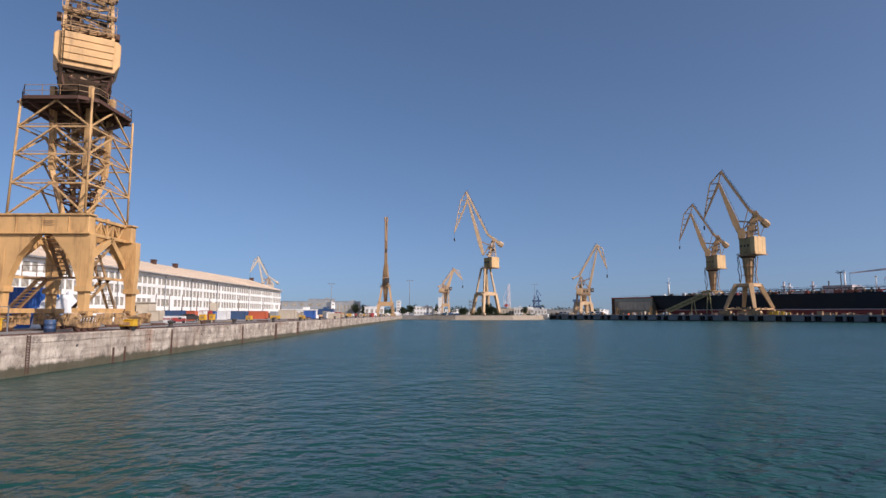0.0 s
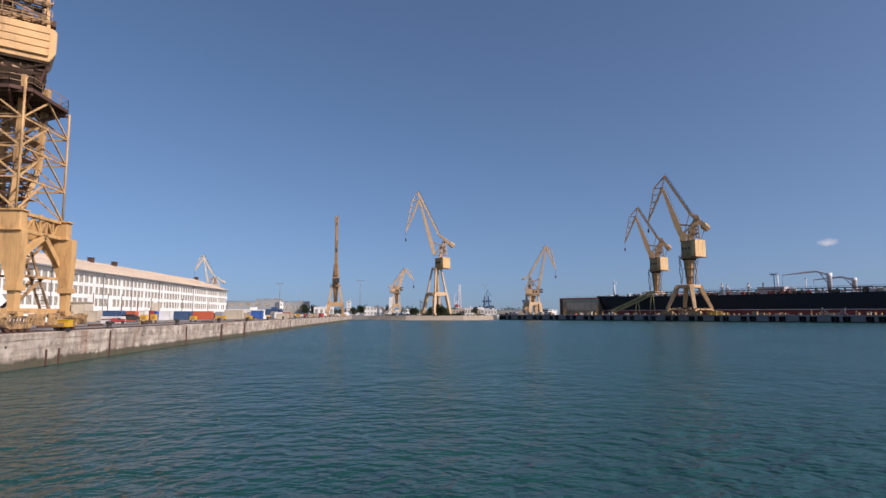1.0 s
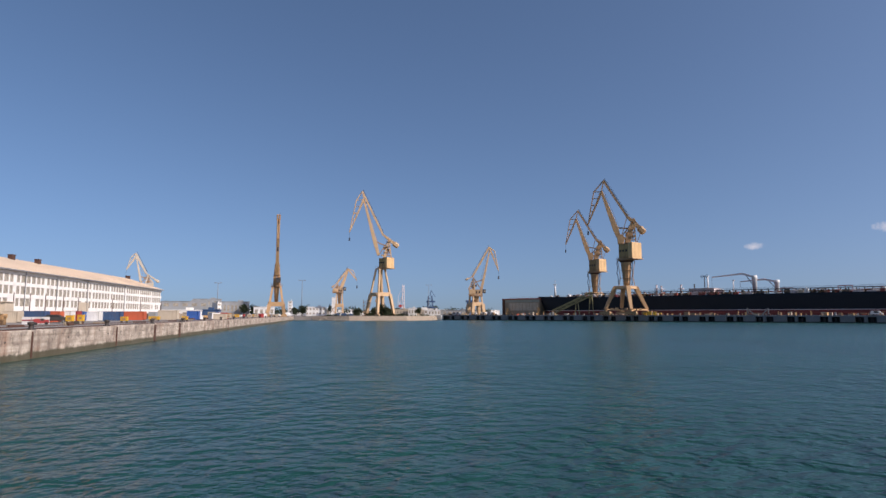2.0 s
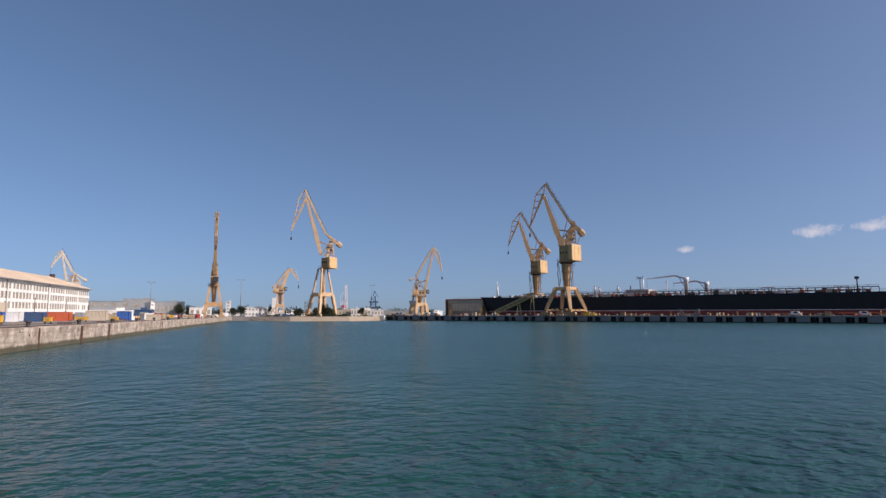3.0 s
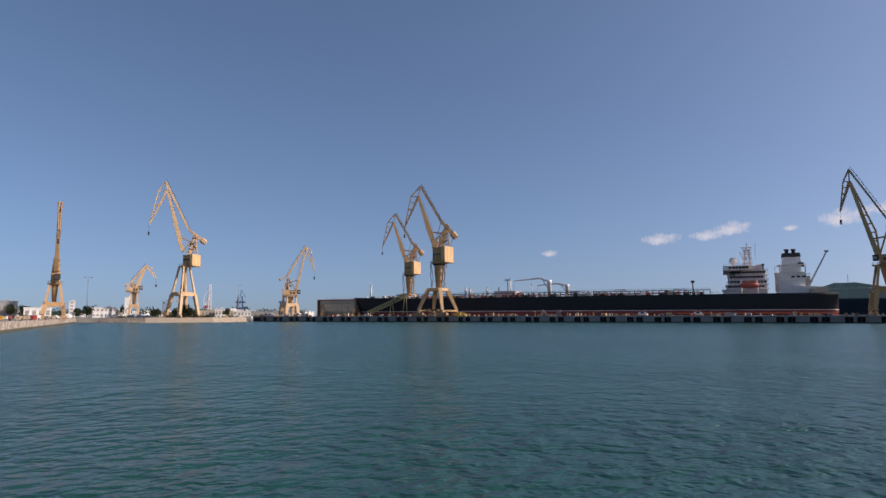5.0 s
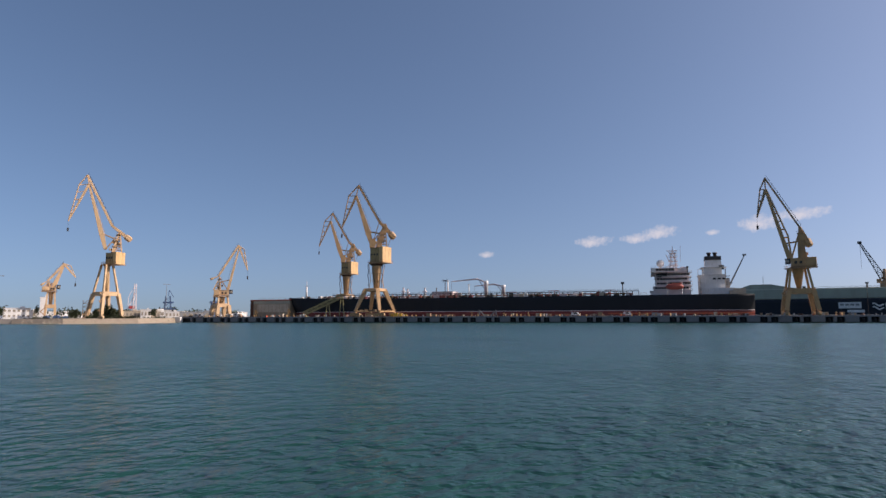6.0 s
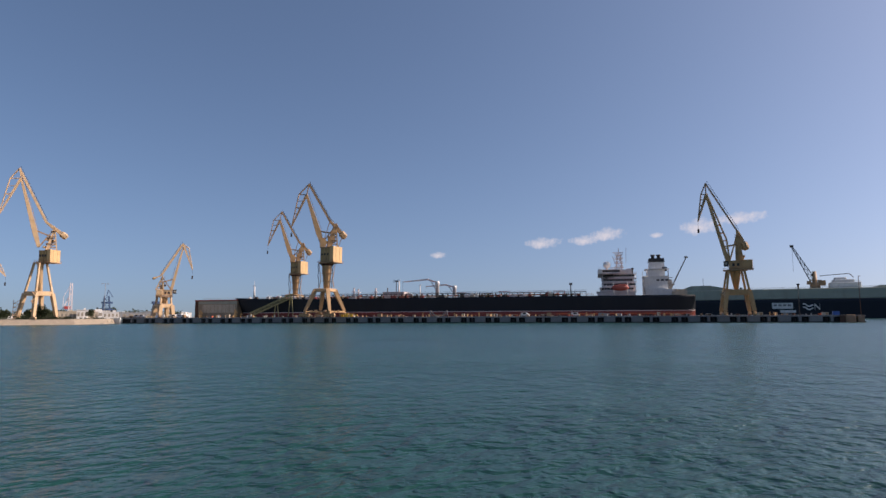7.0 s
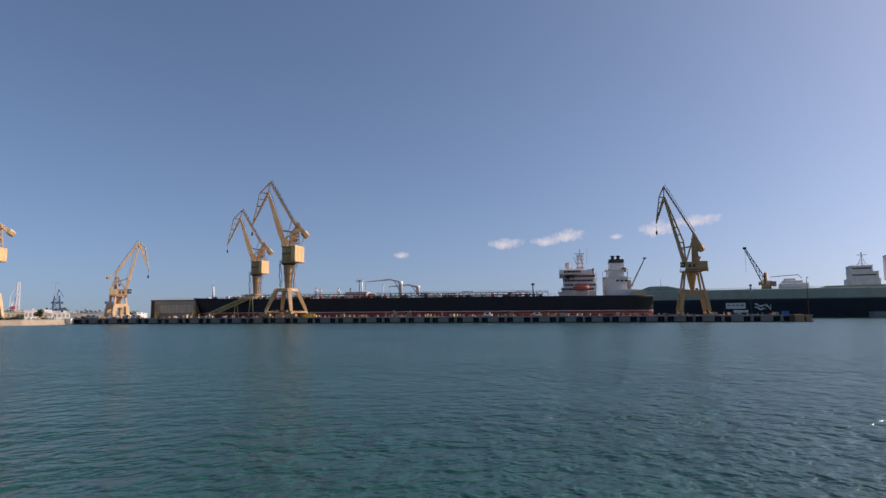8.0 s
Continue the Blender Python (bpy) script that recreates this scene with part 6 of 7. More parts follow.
part("porch", boxes(((FX + 2.3, 128, QZ + 1.9), (4.4, 3.2, 3.8)), ((FX + 2.3, 128, QZ + 3.85), (4.9, 3.8, 0.15))), CREAM, bld, "small beige porch")
# near-black slab painted as the shade inside the porch's opening
part("porch_door", boxes(((FX + 1.0, 126.35, QZ + 1.6), (1.6, 0.1, 3.2))), VOID, bld)


# ---- containers, vehicles and gear in the yard ----
def container(x, y, L, W, Hc, mt, label, rz=0.0):
    c = thing("shipping_container", pose(x, y, QZ, 0, 0, rz), label, "container", "containers in the yard")
    bm = bmesh.new()
    box(bm, (0, 0, Hc / 2 + 0.04), (L - 0.16, W - 0.16, Hc - 0.14))
    body = part("body", bm, mt, c)
    n = int(L / 0.35)
    for s in (-1, 1):
        bm = bmesh.new()
        step = (L - 0.4) / (2 * n)
        pts = []
        for k in range(2 * n + 1):
            d = W / 2 - (0.09 if k % 2 else 0.02)
            pts += [(-L / 2 + 0.2 + k * step, s * d)]
        lo = [bm.verts.new((x, y, 0.12)) for x, y in pts]
        hi = [bm.verts.new((x, y, Hc - 0.1)) for x, y in pts]
        for k in range(2 * n):
            bm.faces.new((lo[k], lo[k + 1], hi[k + 1], hi[k]))
        part("corrugated_side", bm, mt, body)
    bm = bmesh.new()
    for i in (-1, 1):
        for j in (-1, 1):
            box(bm, (i * (L / 2 - 0.08), j * (W / 2 - 0.08), Hc / 2), (0.16, 0.16, Hc))
        box(bm, (0, i * (W / 2 - 0.07), 0.08), (L, 0.14, 0.16))
        box(bm, (0, i * (W / 2 - 0.07), Hc - 0.07), (L, 0.14, 0.14))
    part("frame", bm, mt, c)
    for j in (-0.25, 0.25):
        part("door", boxes(((L / 2 - 0.02, j * W, Hc / 2), (0.06, W * 0.44, Hc - 0.3))), mt, c)
    return c


container(-58.6, 123.5, 2.6, 2.2, 2.1, CREAM, "faded cream container in the yard")
container(-57.2, 128.5, 4.4, 2.3, 2.15, NAVYBOX, "dark blue container in the yard")
container(-54.4, 131.0, 2.0, 2.2, 2.1, ORANGE, "small rust-orange container in the yard")
container(-53.5, 133.0, 2.6, 2.2, 2.1, WHITE, "white container in the yard")
container(-54.9, 140.0, 2.4, 2.2, 2.2, REDBOX, "dark red container in the yard")
container(-56.4, 149.0, 1.2, 2.2, 2.1, BLUE, "bright blue narrow container")
container(-54.6, 150.5, 2.8, 2.2, 2.1, WHITE, "white container with faint blue tint")
container(-53.0, 156.0, 5.0, 2.3, 2.15, NAVYBOX, "long dark blue container in the yard")
container(-51.4, 168.0, 5.2, 2.4, 2.2, ORANGE, "orange-red container beside the blue one")
container(-48.0, 172.0, 1.8, 2.2, 2.1, GREYWALL, "grey container in the yard")
container(-46.3, 180.5, 5.0, 2.4, 2.6, CREAM, "cream site cabin beside the quay road")
container(-37.5, 170.5, 2.9, 2.6, 2.3, BLUE, "bright blue tank box on the quay")
container(-45.2, 66.0, 4.4, 3.2, 4.3, BLUE, "tall bright blue shed behind the crane")
container(-32.6, 181.0, 3.4, 2.4, 1.6, CREAM, "low cream box by the quay edge")


def car(m, mt, label, van=False, group="parked vehicles"):
    c = thing("van" if van else "car", m, label, "van" if van else "car", group)
    h = 1.95 if van else 1.45
    out = [(-2.2, 0.35), (-2.2, 0.95), (-2.0, h * 0.93), (-1.6, h), (1.15, h), (1.7, 1.05), (2.25, 0.92), (2.3, 0.35)] if van else [(-2.1, 0.35), (-2.15, 0.85), (-1.7, 0.98), (-1.15, h), (0.45, h), (1.1, 0.98), (2.05, 0.82), (2.15, 0.35)]
    bm = bmesh.new()
    prism(bm, out, 1.72)
    part("body", bm, mt, c, bevel=0.08)
    g = [(-1.0, 1.02), (-0.95 if van else -0.85, h - 0.12), (0.42, h - 0.12), (0.9, 1.02)]
    bm = bmesh.new()
    prism(bm, g, 1.75)
    part("side_glass", bm, VOID, c)
    for x in (-1.35, 1.35):
        for y in (-0.75, 0.75):
            bm = bmesh.new()
            tube(bm, (x, y - 0.1, 0.32), (x, y + 0.1, 0.32), 0.32, n=14)
            w = part("wheel", bm, RUBBER, c)
            bm = bmesh.new()
            tube(bm, (x, y - 0.11, 0.32), (x, y + 0.11, 0.32), 0.17, n=10)
            part("rim", bm, STEEL, w)
    for s in (-0.6, 0.6):
        part("lamp", boxes(((2.12, s, 0.72), (0.1, 0.32, 0.16))), WHITE, c)
    return c


car(pose(-48.9, 117.5, QZ, 0, 0, 12), DARK, "dark parked car on the quay road")
for k, (x, y) in enumerate(((-29.5, 341), (-27.4, 343), (-34.6, 336), (-40, 344), (-16, 432), (-13, 434), (-9, 431), (-22, 440))):
    car(pose(x, y, QZ + (0.25 if y > 424 and x > -12 else 0), 0, 0, 90 if k % 3 else 20), WHITE, "white van parked beside the shore" if k % 2 else "white car parked beside the shore", van=bool(k % 2))


def tow_truck():
    c = thing("yard_tractor", pose(-41.4, 95.0, QZ, 0, 0, 20) @ Matrix.Scale(0.72, 4), "small red flat yard tractor on the quay", "tractor")
    part("body", boxes(((0, 0, 0.55), (2.6, 1.3, 0.5)), ((-0.7, 0, 0.95), (1.0, 1.2, 0.5))), REDBOX, c, bevel=0.06)
    part("seat", boxes(((0.2, 0, 1.0), (0.5, 0.6, 0.5))), DARK, c)
    bm = bmesh.new()
    beam(bm, (1.2, 0, 0.5), (3.2, 0, 0.35), 0.15)
    part("drawbar", bm, DARK, c)
    for x in (-0.9, 0.9):
        for y in (-0.6, 0.6):
            bm = bmesh.new()
            tube(bm, (x, y - 0.12, 0.3), (x, y + 0.12, 0.3), 0.3, n=12)
            part("wheel", bm, RUBBER, c)


tow_truck()


def gear_box(x, y, mt, label, w=1.3, h=1.3, rz=0.0):
    """Yellow hydrant or cable box on legs."""
    c = thing("utility_box", pose(x, y, QZ, 0, 0, rz), label, "utility box", "yellow boxes along the quay")
    part("case", boxes(((0, 0, 0.35 + (h - 0.35) / 2), (w, 0.8, h - 0.35)), ((0, 0, h), (w + 0.12, 0.95, 0.08))), mt, c, bevel=0.03)
    for i in (-1, 1):
        part("leg", boxes(((i * w * 0.38, 0, 0.18), (0.14, 0.6, 0.36))), DARK, c)
    part("panel", boxes(((0, -0.42, h * 0.62), (w * 0.5, 0.04, h * 0.3))), DULL, c)


gear_box(-30.6, 40.4, BRIGHT, "yellow steel box at the quay edge", 1.9, 1.15)
gear_box(-28.85, 55.6, BRIGHT, "yellow box hung low beside the crane bogie", 1.3, 0.95)
gear_box(-43.6, 110.0, BRIGHT, "yellow mooring winch box", 1.1, 1.3)
gear_box(-42.3, 111.0, BRIGHT, "yellow mooring winch box", 0.9, 1.4)
gear_box(-36.8, 115.0, BRIGHT, "yellow box at the quay edge", 1.1, 1.05)
gear_box(-38.5, 139.0, BRIGHT, "yellow box beside the road", 2.2, 1.0)
gear_box(-32.4, 139.5, BRIGHT, "yellow box at the quay edge", 1.2, 1.0)
for k in range(9):
    gear_box(-32.2 + (k % 3) * 1.2 - 4 * (k % 2), 192 + k * 14, BRIGHT if k % 2 else CREAM, "small yellow box along the quay" if k % 2 else "small cream box along the quay", 1.6, 1.4)


def bollard(x, y, z=QZ, group="mooring bollards"):
    bm = bmesh.new()
    lathe(bm, (0, 0, 0), [(0.42, 0), (0.42, 0.08), (0.24, 0.16), (0.22, 0.45), (0.36, 0.58), (0.34, 0.74), (0.1, 0.8)], 12)
    single("bollard", bm, DARK, "black iron mooring bollard", "bollard", group, m=pose(x, y, z))


for k in range(16):
    bollard(QX - 0.55, 64.5 + 19.5 * k)
for k in range(14):
    p = on_pier(-270 + 28 * k, 1.6)
    bollard(p.x, p.y, PIER_TOP, "pier bollards")

# white tarpaulin heap, drum, guard rail by the near crane
bm = bmesh.new()
bmesh.ops.create_grid(bm, x_segments=28, y_segments=20, size=1.0)
for v in bm.verts:
    x, y = v.co.x, v.co.y
    r = max(abs(x), abs(y))
    v.co = Vector((x * 2.3, y * 2.0, 4.2 * max(0, 1 - r ** 4) * (0.75 + 0.35 * noise.noise(Vector((x * 2, y * 2, 3)))) + 0.15 * noise.noise(Vector((x * 6, y * 6, 1)))))
bmesh.ops.solidify(bm, geom=bm.faces[:], thickness=0.04)
single("covered_load", bm, TARP, "load under a crumpled white tarpaulin", "tarpaulin", m=pose(-41.4, 66, QZ + 0.05))
drum = thing("oil_drum", pose(-31.5, 48.6, QZ), "blue-grey steel drum standing on the quay", "drum")
bm = bmesh.new()
lathe(bm, (0, 0, 0), [(0.42, 0), (0.42, 0.3), (0.45, 0.33), (0.42, 0.36), (0.42, 0.66), (0.45, 0.69), (0.42, 0.72), (0.42, 1.0), (0.38, 1.0)], 18)
part("shell", bm, NAVYBOX, drum)
part("lid", piece("lid", lambda b: lathe(b, (0, 0, 0), [(0.37, 0.97), (0.36, 1.02)], 18)), STEEL, drum)
bm = bmesh.new()
rail_run(bm, [(-38.5, 44.0, QZ), (-31.6, 44.0, QZ)], 2.0, 3.4, 0.07)
single("barrier_rail", bm, STEEL, "grey tubular barrier beside the crane", "railing")
fence_panel = thing("road_barrier", pose(-46.5, 102.0, QZ), "red and white striped barrier panels", "barrier")
for k in range(3):
    part("panel", boxes(((k * 1.3, 0, 0.55), (1.2, 0.1, 1.1))), WHITE, fence_panel)
    part("stripe", boxes(((k * 1.3, -0.06, 0.6), (1.2, 0.04, 0.2))), REDBOX, fence_panel)


# ---- masts, trees and low buildings at a distance ----
def lamp_post(x, y, h, label, z=QZ, arms=2, mt=STEEL):
    c = thing("lamp_post", pose(x, y, z), label, "lamp post", "lamp posts")
    bm = bmesh.new()
    tube(bm, (0, 0, 0), (0, 0, h), 0.09 + h * 0.006, 0.06 + h * 0.003, 8)
    part("pole", bm, mt, c)
    for k in range(arms):
        s = -1 if k % 2 else 1
        bm = bmesh.new()
        beam(bm, (0, 0, h - 0.1 * k), (s * h * 0.06, 0, h), 0.12 + h * 0.004)
        box(bm, (s * h * 0.075, 0, h), (h * 0.05, 0.3 + h * 0.01, 0.15 + h * 0.01))
        part("lamp_head", bm, mt, c)


for x, y, h in ((-62.5, 131.5, 5.9), (-61.6, 136, 5.8), (-58.3, 135, 5.7), (-57.0, 140, 5.6), (-54.1, 140, 5.0), (-57.5, 170, 5.6), (-56, 188, 5.6), (-55, 205, 5.6)):
    lamp_post(x, y, h, "thin dark pole before the workshop", arms=0, mt=RUSTY)
lamp_post(-54.6, 295, 16.0, "tall grey lamp mast on the quay", arms=2)
lamp_post(-25.4, 459, 26.5, "tall thin floodlight mast", arms=2)
lamp_post(90.2, 593.5, 30.0, "tall grey floodlight mast far inland", arms=2)
p = on_pier(119.3, 1.5)
lamp_post(p.x, p.y, 18.0, "thin rusty lamp mast at the pier's end", PIER_TOP, 1, RUSTY)
p = on_pier(98, 16)
lamp_post(p.x, p.y, 14.5, "dark lamp mast on the pier", PIER_TOP, 1, DARK)


def block_building(x, y, w, d, h, rz, wall, label, floors=2, roof_mt=None, cols=6, name="low_building", pane=None):
    c = thing(name, pose(x, y, QZ, 0, 0, rz), label, "building", "buildings behind the harbour")
    part("wall", boxes(((0, 0, h / 2), (w, d, h))), wall, c)
    part("roof", boxes(((0, 0, h + 0.12), (w + 0.5, d + 0.5, 0.3)), ((w * 0.2, 0, h + 0.7), (w * 0.18, d * 0.4, 1.0))), roof_mt or wall, c)
    fh = h / floors
    for f in range(floors):
        for k in range(cols):
            xx = -w / 2 + (k + 0.5) * w / cols
            win = part("window", boxes(((xx, -d / 2 - 0.04, fh * (f + 0.55)), (w / cols * 0.55, 0.12, fh * 0.42))), pane or GLASS, c)
    return c


block_building(-109, 470, 31, 18, 10.6, 10, GREYWALL, "grey flat-roofed industrial building", 2, cols=5)
block_building(-96, 480, 20, 18, 12.6, 10, GREYWALL, "grey taller workshop block", 2, cols=3)
block_building(-74, 465, 21, 14, 10.4, 8, GREYWALL, "grey glazed office building", 1, cols=8)
block_building(-84, 452, 3, 10, 9.5, 30, WHITE, "white slanted stair block", 3, cols=1)
block_building(-43, 379, 12, 8, 5.6, 6, WHITE, "small white harbour office", 1, cols=4)
block_building(-16, 481, 15, 9, 6.8, 2, WHITE, "white flat-roofed building with shaded windows", 2, cols=6)
block_building(-8, 485, 6, 7, 5.2, 2, WHITE, "small white annex building", 1, cols=2)
block_building(-38, 519, 3.6, 4, 12.0, 0, WHITE, "narrow pale tower block", 5, cols=1)
block_building(54.5, 437, 6.0, 6, 5.6, -7, WHITE, "small white harbour hut with dark windows", 1, cols=3)
block_building(60, 440, 7.0, 6, 4.2, -7, CREAM, "low cream hut beside the white one", 1, cols=3)
block_building(47, 446, 11, 6, 4.8, -7, CREAM, "cream flat-roofed store on the shore", 1, cols=5)
block_building(72, 447, 9, 6, 4.4, -7, WHITE, "white shore hut beside the pier", 1, cols=4)
block_building(70, 520, 26, 10, 5.8, -8, RENDERED, "long low white shed", 1, cols=6)
block_building(104, 520, 34, 10, 4.6, -12, GREYWALL, "long low grey shed behind the pier", 1, cols=8)
block_building(-128, 500, 26, 14, 10.5, 14, CREAM, "pale building half hidden by trees", 2, cols=6)
block_building(-150, 420, 40, 16, 8, 14, RENDERED, "pale low shed behind the workshop", 2, cols=8)
block_building(-62, 262, 14, 8, 3.0, 4, RENDERED, "low white store beyond the workshop", 1, cols=4)
block_building(-57, 282, 12, 8, 3.3, 4, NAVYBOX, "low dark blue store", 1, cols=2)
block_building(-1.6, 500, 4.4, 5, 14.6, 0, WHITE, "tall narrow white plant building", 4, cols=1, pane=WHITE)
tk = thing("domed_tank", pose(-33.5, 440, QZ), "low white domed storage tank", "tank")
bm = bmesh.new()
lathe(bm, (0, 0, 0), [(2.6, 0), (2.6, 1.2), (2.0, 2.1), (1.2, 2.7), (0.3, 2.9)], 20)
part("shell", bm, WHITE, tk)

rb = random.Random(21)
for k, (x, y, L, h) in enumerate(((0.5, 438, 4.0, 1.9), (5.5, 441, 4.5, 2.2), (10, 437, 3.5, 1.7))):
    bm = bmesh.new()
    prism(bm, [(-L / 2, 0), (-L / 2 + 0.4, h * 0.7), (0, h), (L / 2 - 0.4, h * 0.7), (L / 2, 0)], 4.0)
    single("covered_stack", bm, NAVYBOX, "stack under a blue tarpaulin", "tarpaulin", m=pose(x, y, QZ + 0.25), bevel=0.15)


def leaf_clump(bm, c, r, rnd_, n):
    """Many small leaf sprays scattered in an uneven ball."""
    for _ in range(n):
        d = Vector((rnd_.gauss(0, 1), rnd_.gauss(0, 1), rnd_.gauss(0, 0.8))).normalized() * r * rnd_.uniform(0.45, 1.0)
        p = Vector(c) + d
        a = Vector((rnd_.gauss(0, 1), rnd_.gauss(0, 1), rnd_.gauss(0, 1))).normalized()
        b = a.cross(Vector((0.3, 0.5, 0.8))).normalized()
        s = r * rnd_.uniform(0.12, 0.26)
        bm.faces.new([bm.verts.new(p + a * s * u + b * s * v) for u, v in ((-1, 0), (0, -0.6), (1, 0), (0, 0.6))])


def tree(x, y, h, w, z=QZ, shrub=False):
    c = thing("shrub" if shrub else "tree", pose(x, y, z), "dense dark green shrub on the shore" if shrub else "dark green tree with a ragged crown", "shrub" if shrub else "tree", "harbour trees")
    bm = bmesh.new()
    t = h * (0.2 if shrub else 0.35)
    tube(bm, (0, 0, 0), (0.1, 0, t), 0.05 * h * 0.5, 0.03 * h * 0.5, 7)
    for k in range(4):
        a = k * 1.6 + rb.random()
        tube(bm, (0.1, 0, t * 0.9), (math.cos(a) * w * 0.3, math.sin(a) * w * 0.3, h * 0.75), 0.016 * h, 0.006 * h, 5)
    part("trunk", bm, BARK, c)
    bm = bmesh.new()
    for k in range(12):
        a, q = rb.uniform(0, 6.3), rb.uniform(0, 0.36)
        leaf_clump(bm, (math.cos(a) * w * q, math.sin(a) * w * q, h * rb.uniform(0.28 if shrub else 0.36, 0.84)), w * rb.uniform(0.2, 0.34), rb, 120)
    part("crown", bm, LEAF, c)


for x, y, h, w in ((-131, 486, 11.5, 7), (-126, 484, 12.2, 6), (-121, 486, 10, 6), (-72, 462, 8, 6), (-66, 455, 9, 7), (-60, 458, 8.5, 6), (-30, 449, 7.2, 6), (-24.5, 449, 7.4, 6.5), (-5, 478, 10, 3.5), (14.6, 440, 5.6, 6.5), (57.5, 427, 6.0, 4.5), (-50, 400, 6, 6), (22, 452, 5, 5), (42, 470, 6, 6)):
    tree(x, y, h, w)
for x, y, h, w in ((24.5, 404.5, 5.5, 7), (29.5, 406, 8.2, 8), (33.0, 404.5, 6, 6)):
    tree(x, y, h, w, QZ + 0.25, True)
# low scrub and rubble on the bank
bm = bmesh.new()
for k in range(70):
    f = rb.random()
    x = -8 + 72 * f
    leaf_clump(bm, (x, 424 - 18 * min(1, f * 1.15) + rb.uniform(1.5, 16), QZ + rb.uniform(0.3, 0.8)), rb.uniform(0.5, 1.3), rb, 60)
single("scrub", bm, LEAF, "low dry scrub on the bank", "scrub", kind="stuff")
# clipped hedge round the feet of the shore crane
bm = bmesh.new()
for k in range(80):
    leaf_clump(bm, (19.5 + 24.5 * k / 80, 399.5 - 5.5 * k / 80 + rb.uniform(-0.8, 0.8), QZ + 0.25 + rb.uniform(0.4, 0.9)), rb.uniform(0.6, 1.0), rb, 90)
single("hedge", bm, LEAF, "low green hedge round the shore crane", "hedge", kind="stuff")
# far low skyline of the town and woods
bm = bmesh.new()
for k in range(320):
    a = rb.uniform(-24, 15)
    r = rb.uniform(560, 1000)
    leaf_clump(bm, (math.sin(radians(a)) * r, math.cos(radians(a)) * r, QZ + rb.uniform(1, 5)), rb.uniform(3, 7), rb, 60)
single("far_trees", bm, LEAF, "distant dark trees along the skyline", "trees", kind="stuff")
bm = bmesh.new()
for k in range(90):
    a = rb.uniform(-24, 15)
    r = rb.uniform(640, 1000)
    w, h = rb.uniform(8, 22), rb.uniform(3, 8)
    box(bm, (math.sin(radians(a)) * r, math.cos(radians(a)) * r, QZ + h / 2), (w, rb.uniform(8, 16), h), rb.uniform(-15, 15))
single("far_town", bm, RENDERED, "distant pale low town buildings", "buildings", kind="stuff")


def lattice_tower(m, h, mt, label, arm=0.0, w=4.0):
    c = thing("lattice_tower", m, label, "tower", "distant towers")
    bm = bmesh.new()
    for i in (-1, 1):
        for j in (-1, 1):
            beam(bm, (i * w / 2, j * w / 2, 0), (i * w / 4, j * w / 4, h), 0.5)
    for (a, b) in (((-1, -1), (1, -1)), ((1, -1), (1, 1)), ((-1, -1), (-1, 1))):
        lattice(bm, (a[0] * w / 2, a[1] * w / 2, 0), (a[0] * w / 4, a[1] * w / 4, h), (b[0] * w / 2, b[1] * w / 2, 0), (b[0] * w / 4, b[1] * w / 4, h), 7, 0.35)
    part("tower", bm, mt, c)
    if arm:
        part("arm", beams(((0, 0, h * 0.72), (-arm, 0, h * 0.25), 0.8, 0.8), ((-arm, 0, h * 0.25), (-arm, 0, h * 0.6), 0.4), ((0, 0, h * 0.98), (-arm, 0, h * 0.6), 0.3)), mt, c)
        part("cabin", boxes(((-arm * 0.4, 0, h * 0.3), (5, 3, 3))), REDBOX, c)
    return c


lattice_tower(pose(76, 696, QZ), 35, PINK, "faded red and white lattice hoist tower", 6.0, 3.5)
bc = lattice_tower(pose(94.5, 612, QZ), 20.0, NAVYBOX, "dark blue harbour gantry far away", 0, 7.0)
part("top", beams(((-4, 0, 14), (5, 0, 14), 1.2, 1.6), ((0, 0, 20), (1, 0, 25.4), 0.6), ((1, 0, 25.4), (5, 0, 19), 0.4), ((-5, 0, 8), (7, 0, 8), 1.0, 1.0)), NAVYBOX, bc)
bt = lattice_tower(pose(101.8, 460, QZ), 11.0, NAVYBOX, "dark blue mobile hoist beyond the pier", 0, 5.0)
part("top", boxes(((0, 0, 11.2), (5, 3, 1.6)), ((0.5, 0, 13.6), (1.4, 1, 3.4))), NAVYBOX, bt)
st = thing("steel_stack", crane_pose(2.7, 402, QZ + 0.25), "rusty stack of steel stairs and frames", "stack")
for k in range(5):
    part("frame", beams(((-1.6, -1, 0.1 + k * 2.1), (1.6, -1, 0.1 + k * 2.1), 0.3), ((-1.6, -1, k * 2.1), (1.2, -1, k * 2.1 + 2.0), 0.25), ((-1.5, -1, k * 2.1), (-1.5, -1, k * 2.1 + 2.1), 0.3), ((1.5, -1, k * 2.1), (1.5, -1, k * 2.1 + 2.1), 0.3)), DULL, st)
bm = bmesh.new()
rh = random.Random(31)
for k in range(120):
    x, y = 85 + rh.gauss(0, 5), 433 + rh.gauss(0, 2)
    box(bm, (x, y, QZ + rh.uniform(0.2, 2.6) * max(0.2, 1 - abs(x - 85) / 14)), (rh.uniform(0.6, 2.4), rh.uniform(0.6, 1.6), rh.uniform(0.3, 0.9)), rh.uniform(0, 180))
single("rubble_heap", bm, BROWN, "brown heap of scrap and rubble", "heap", kind="stuff")

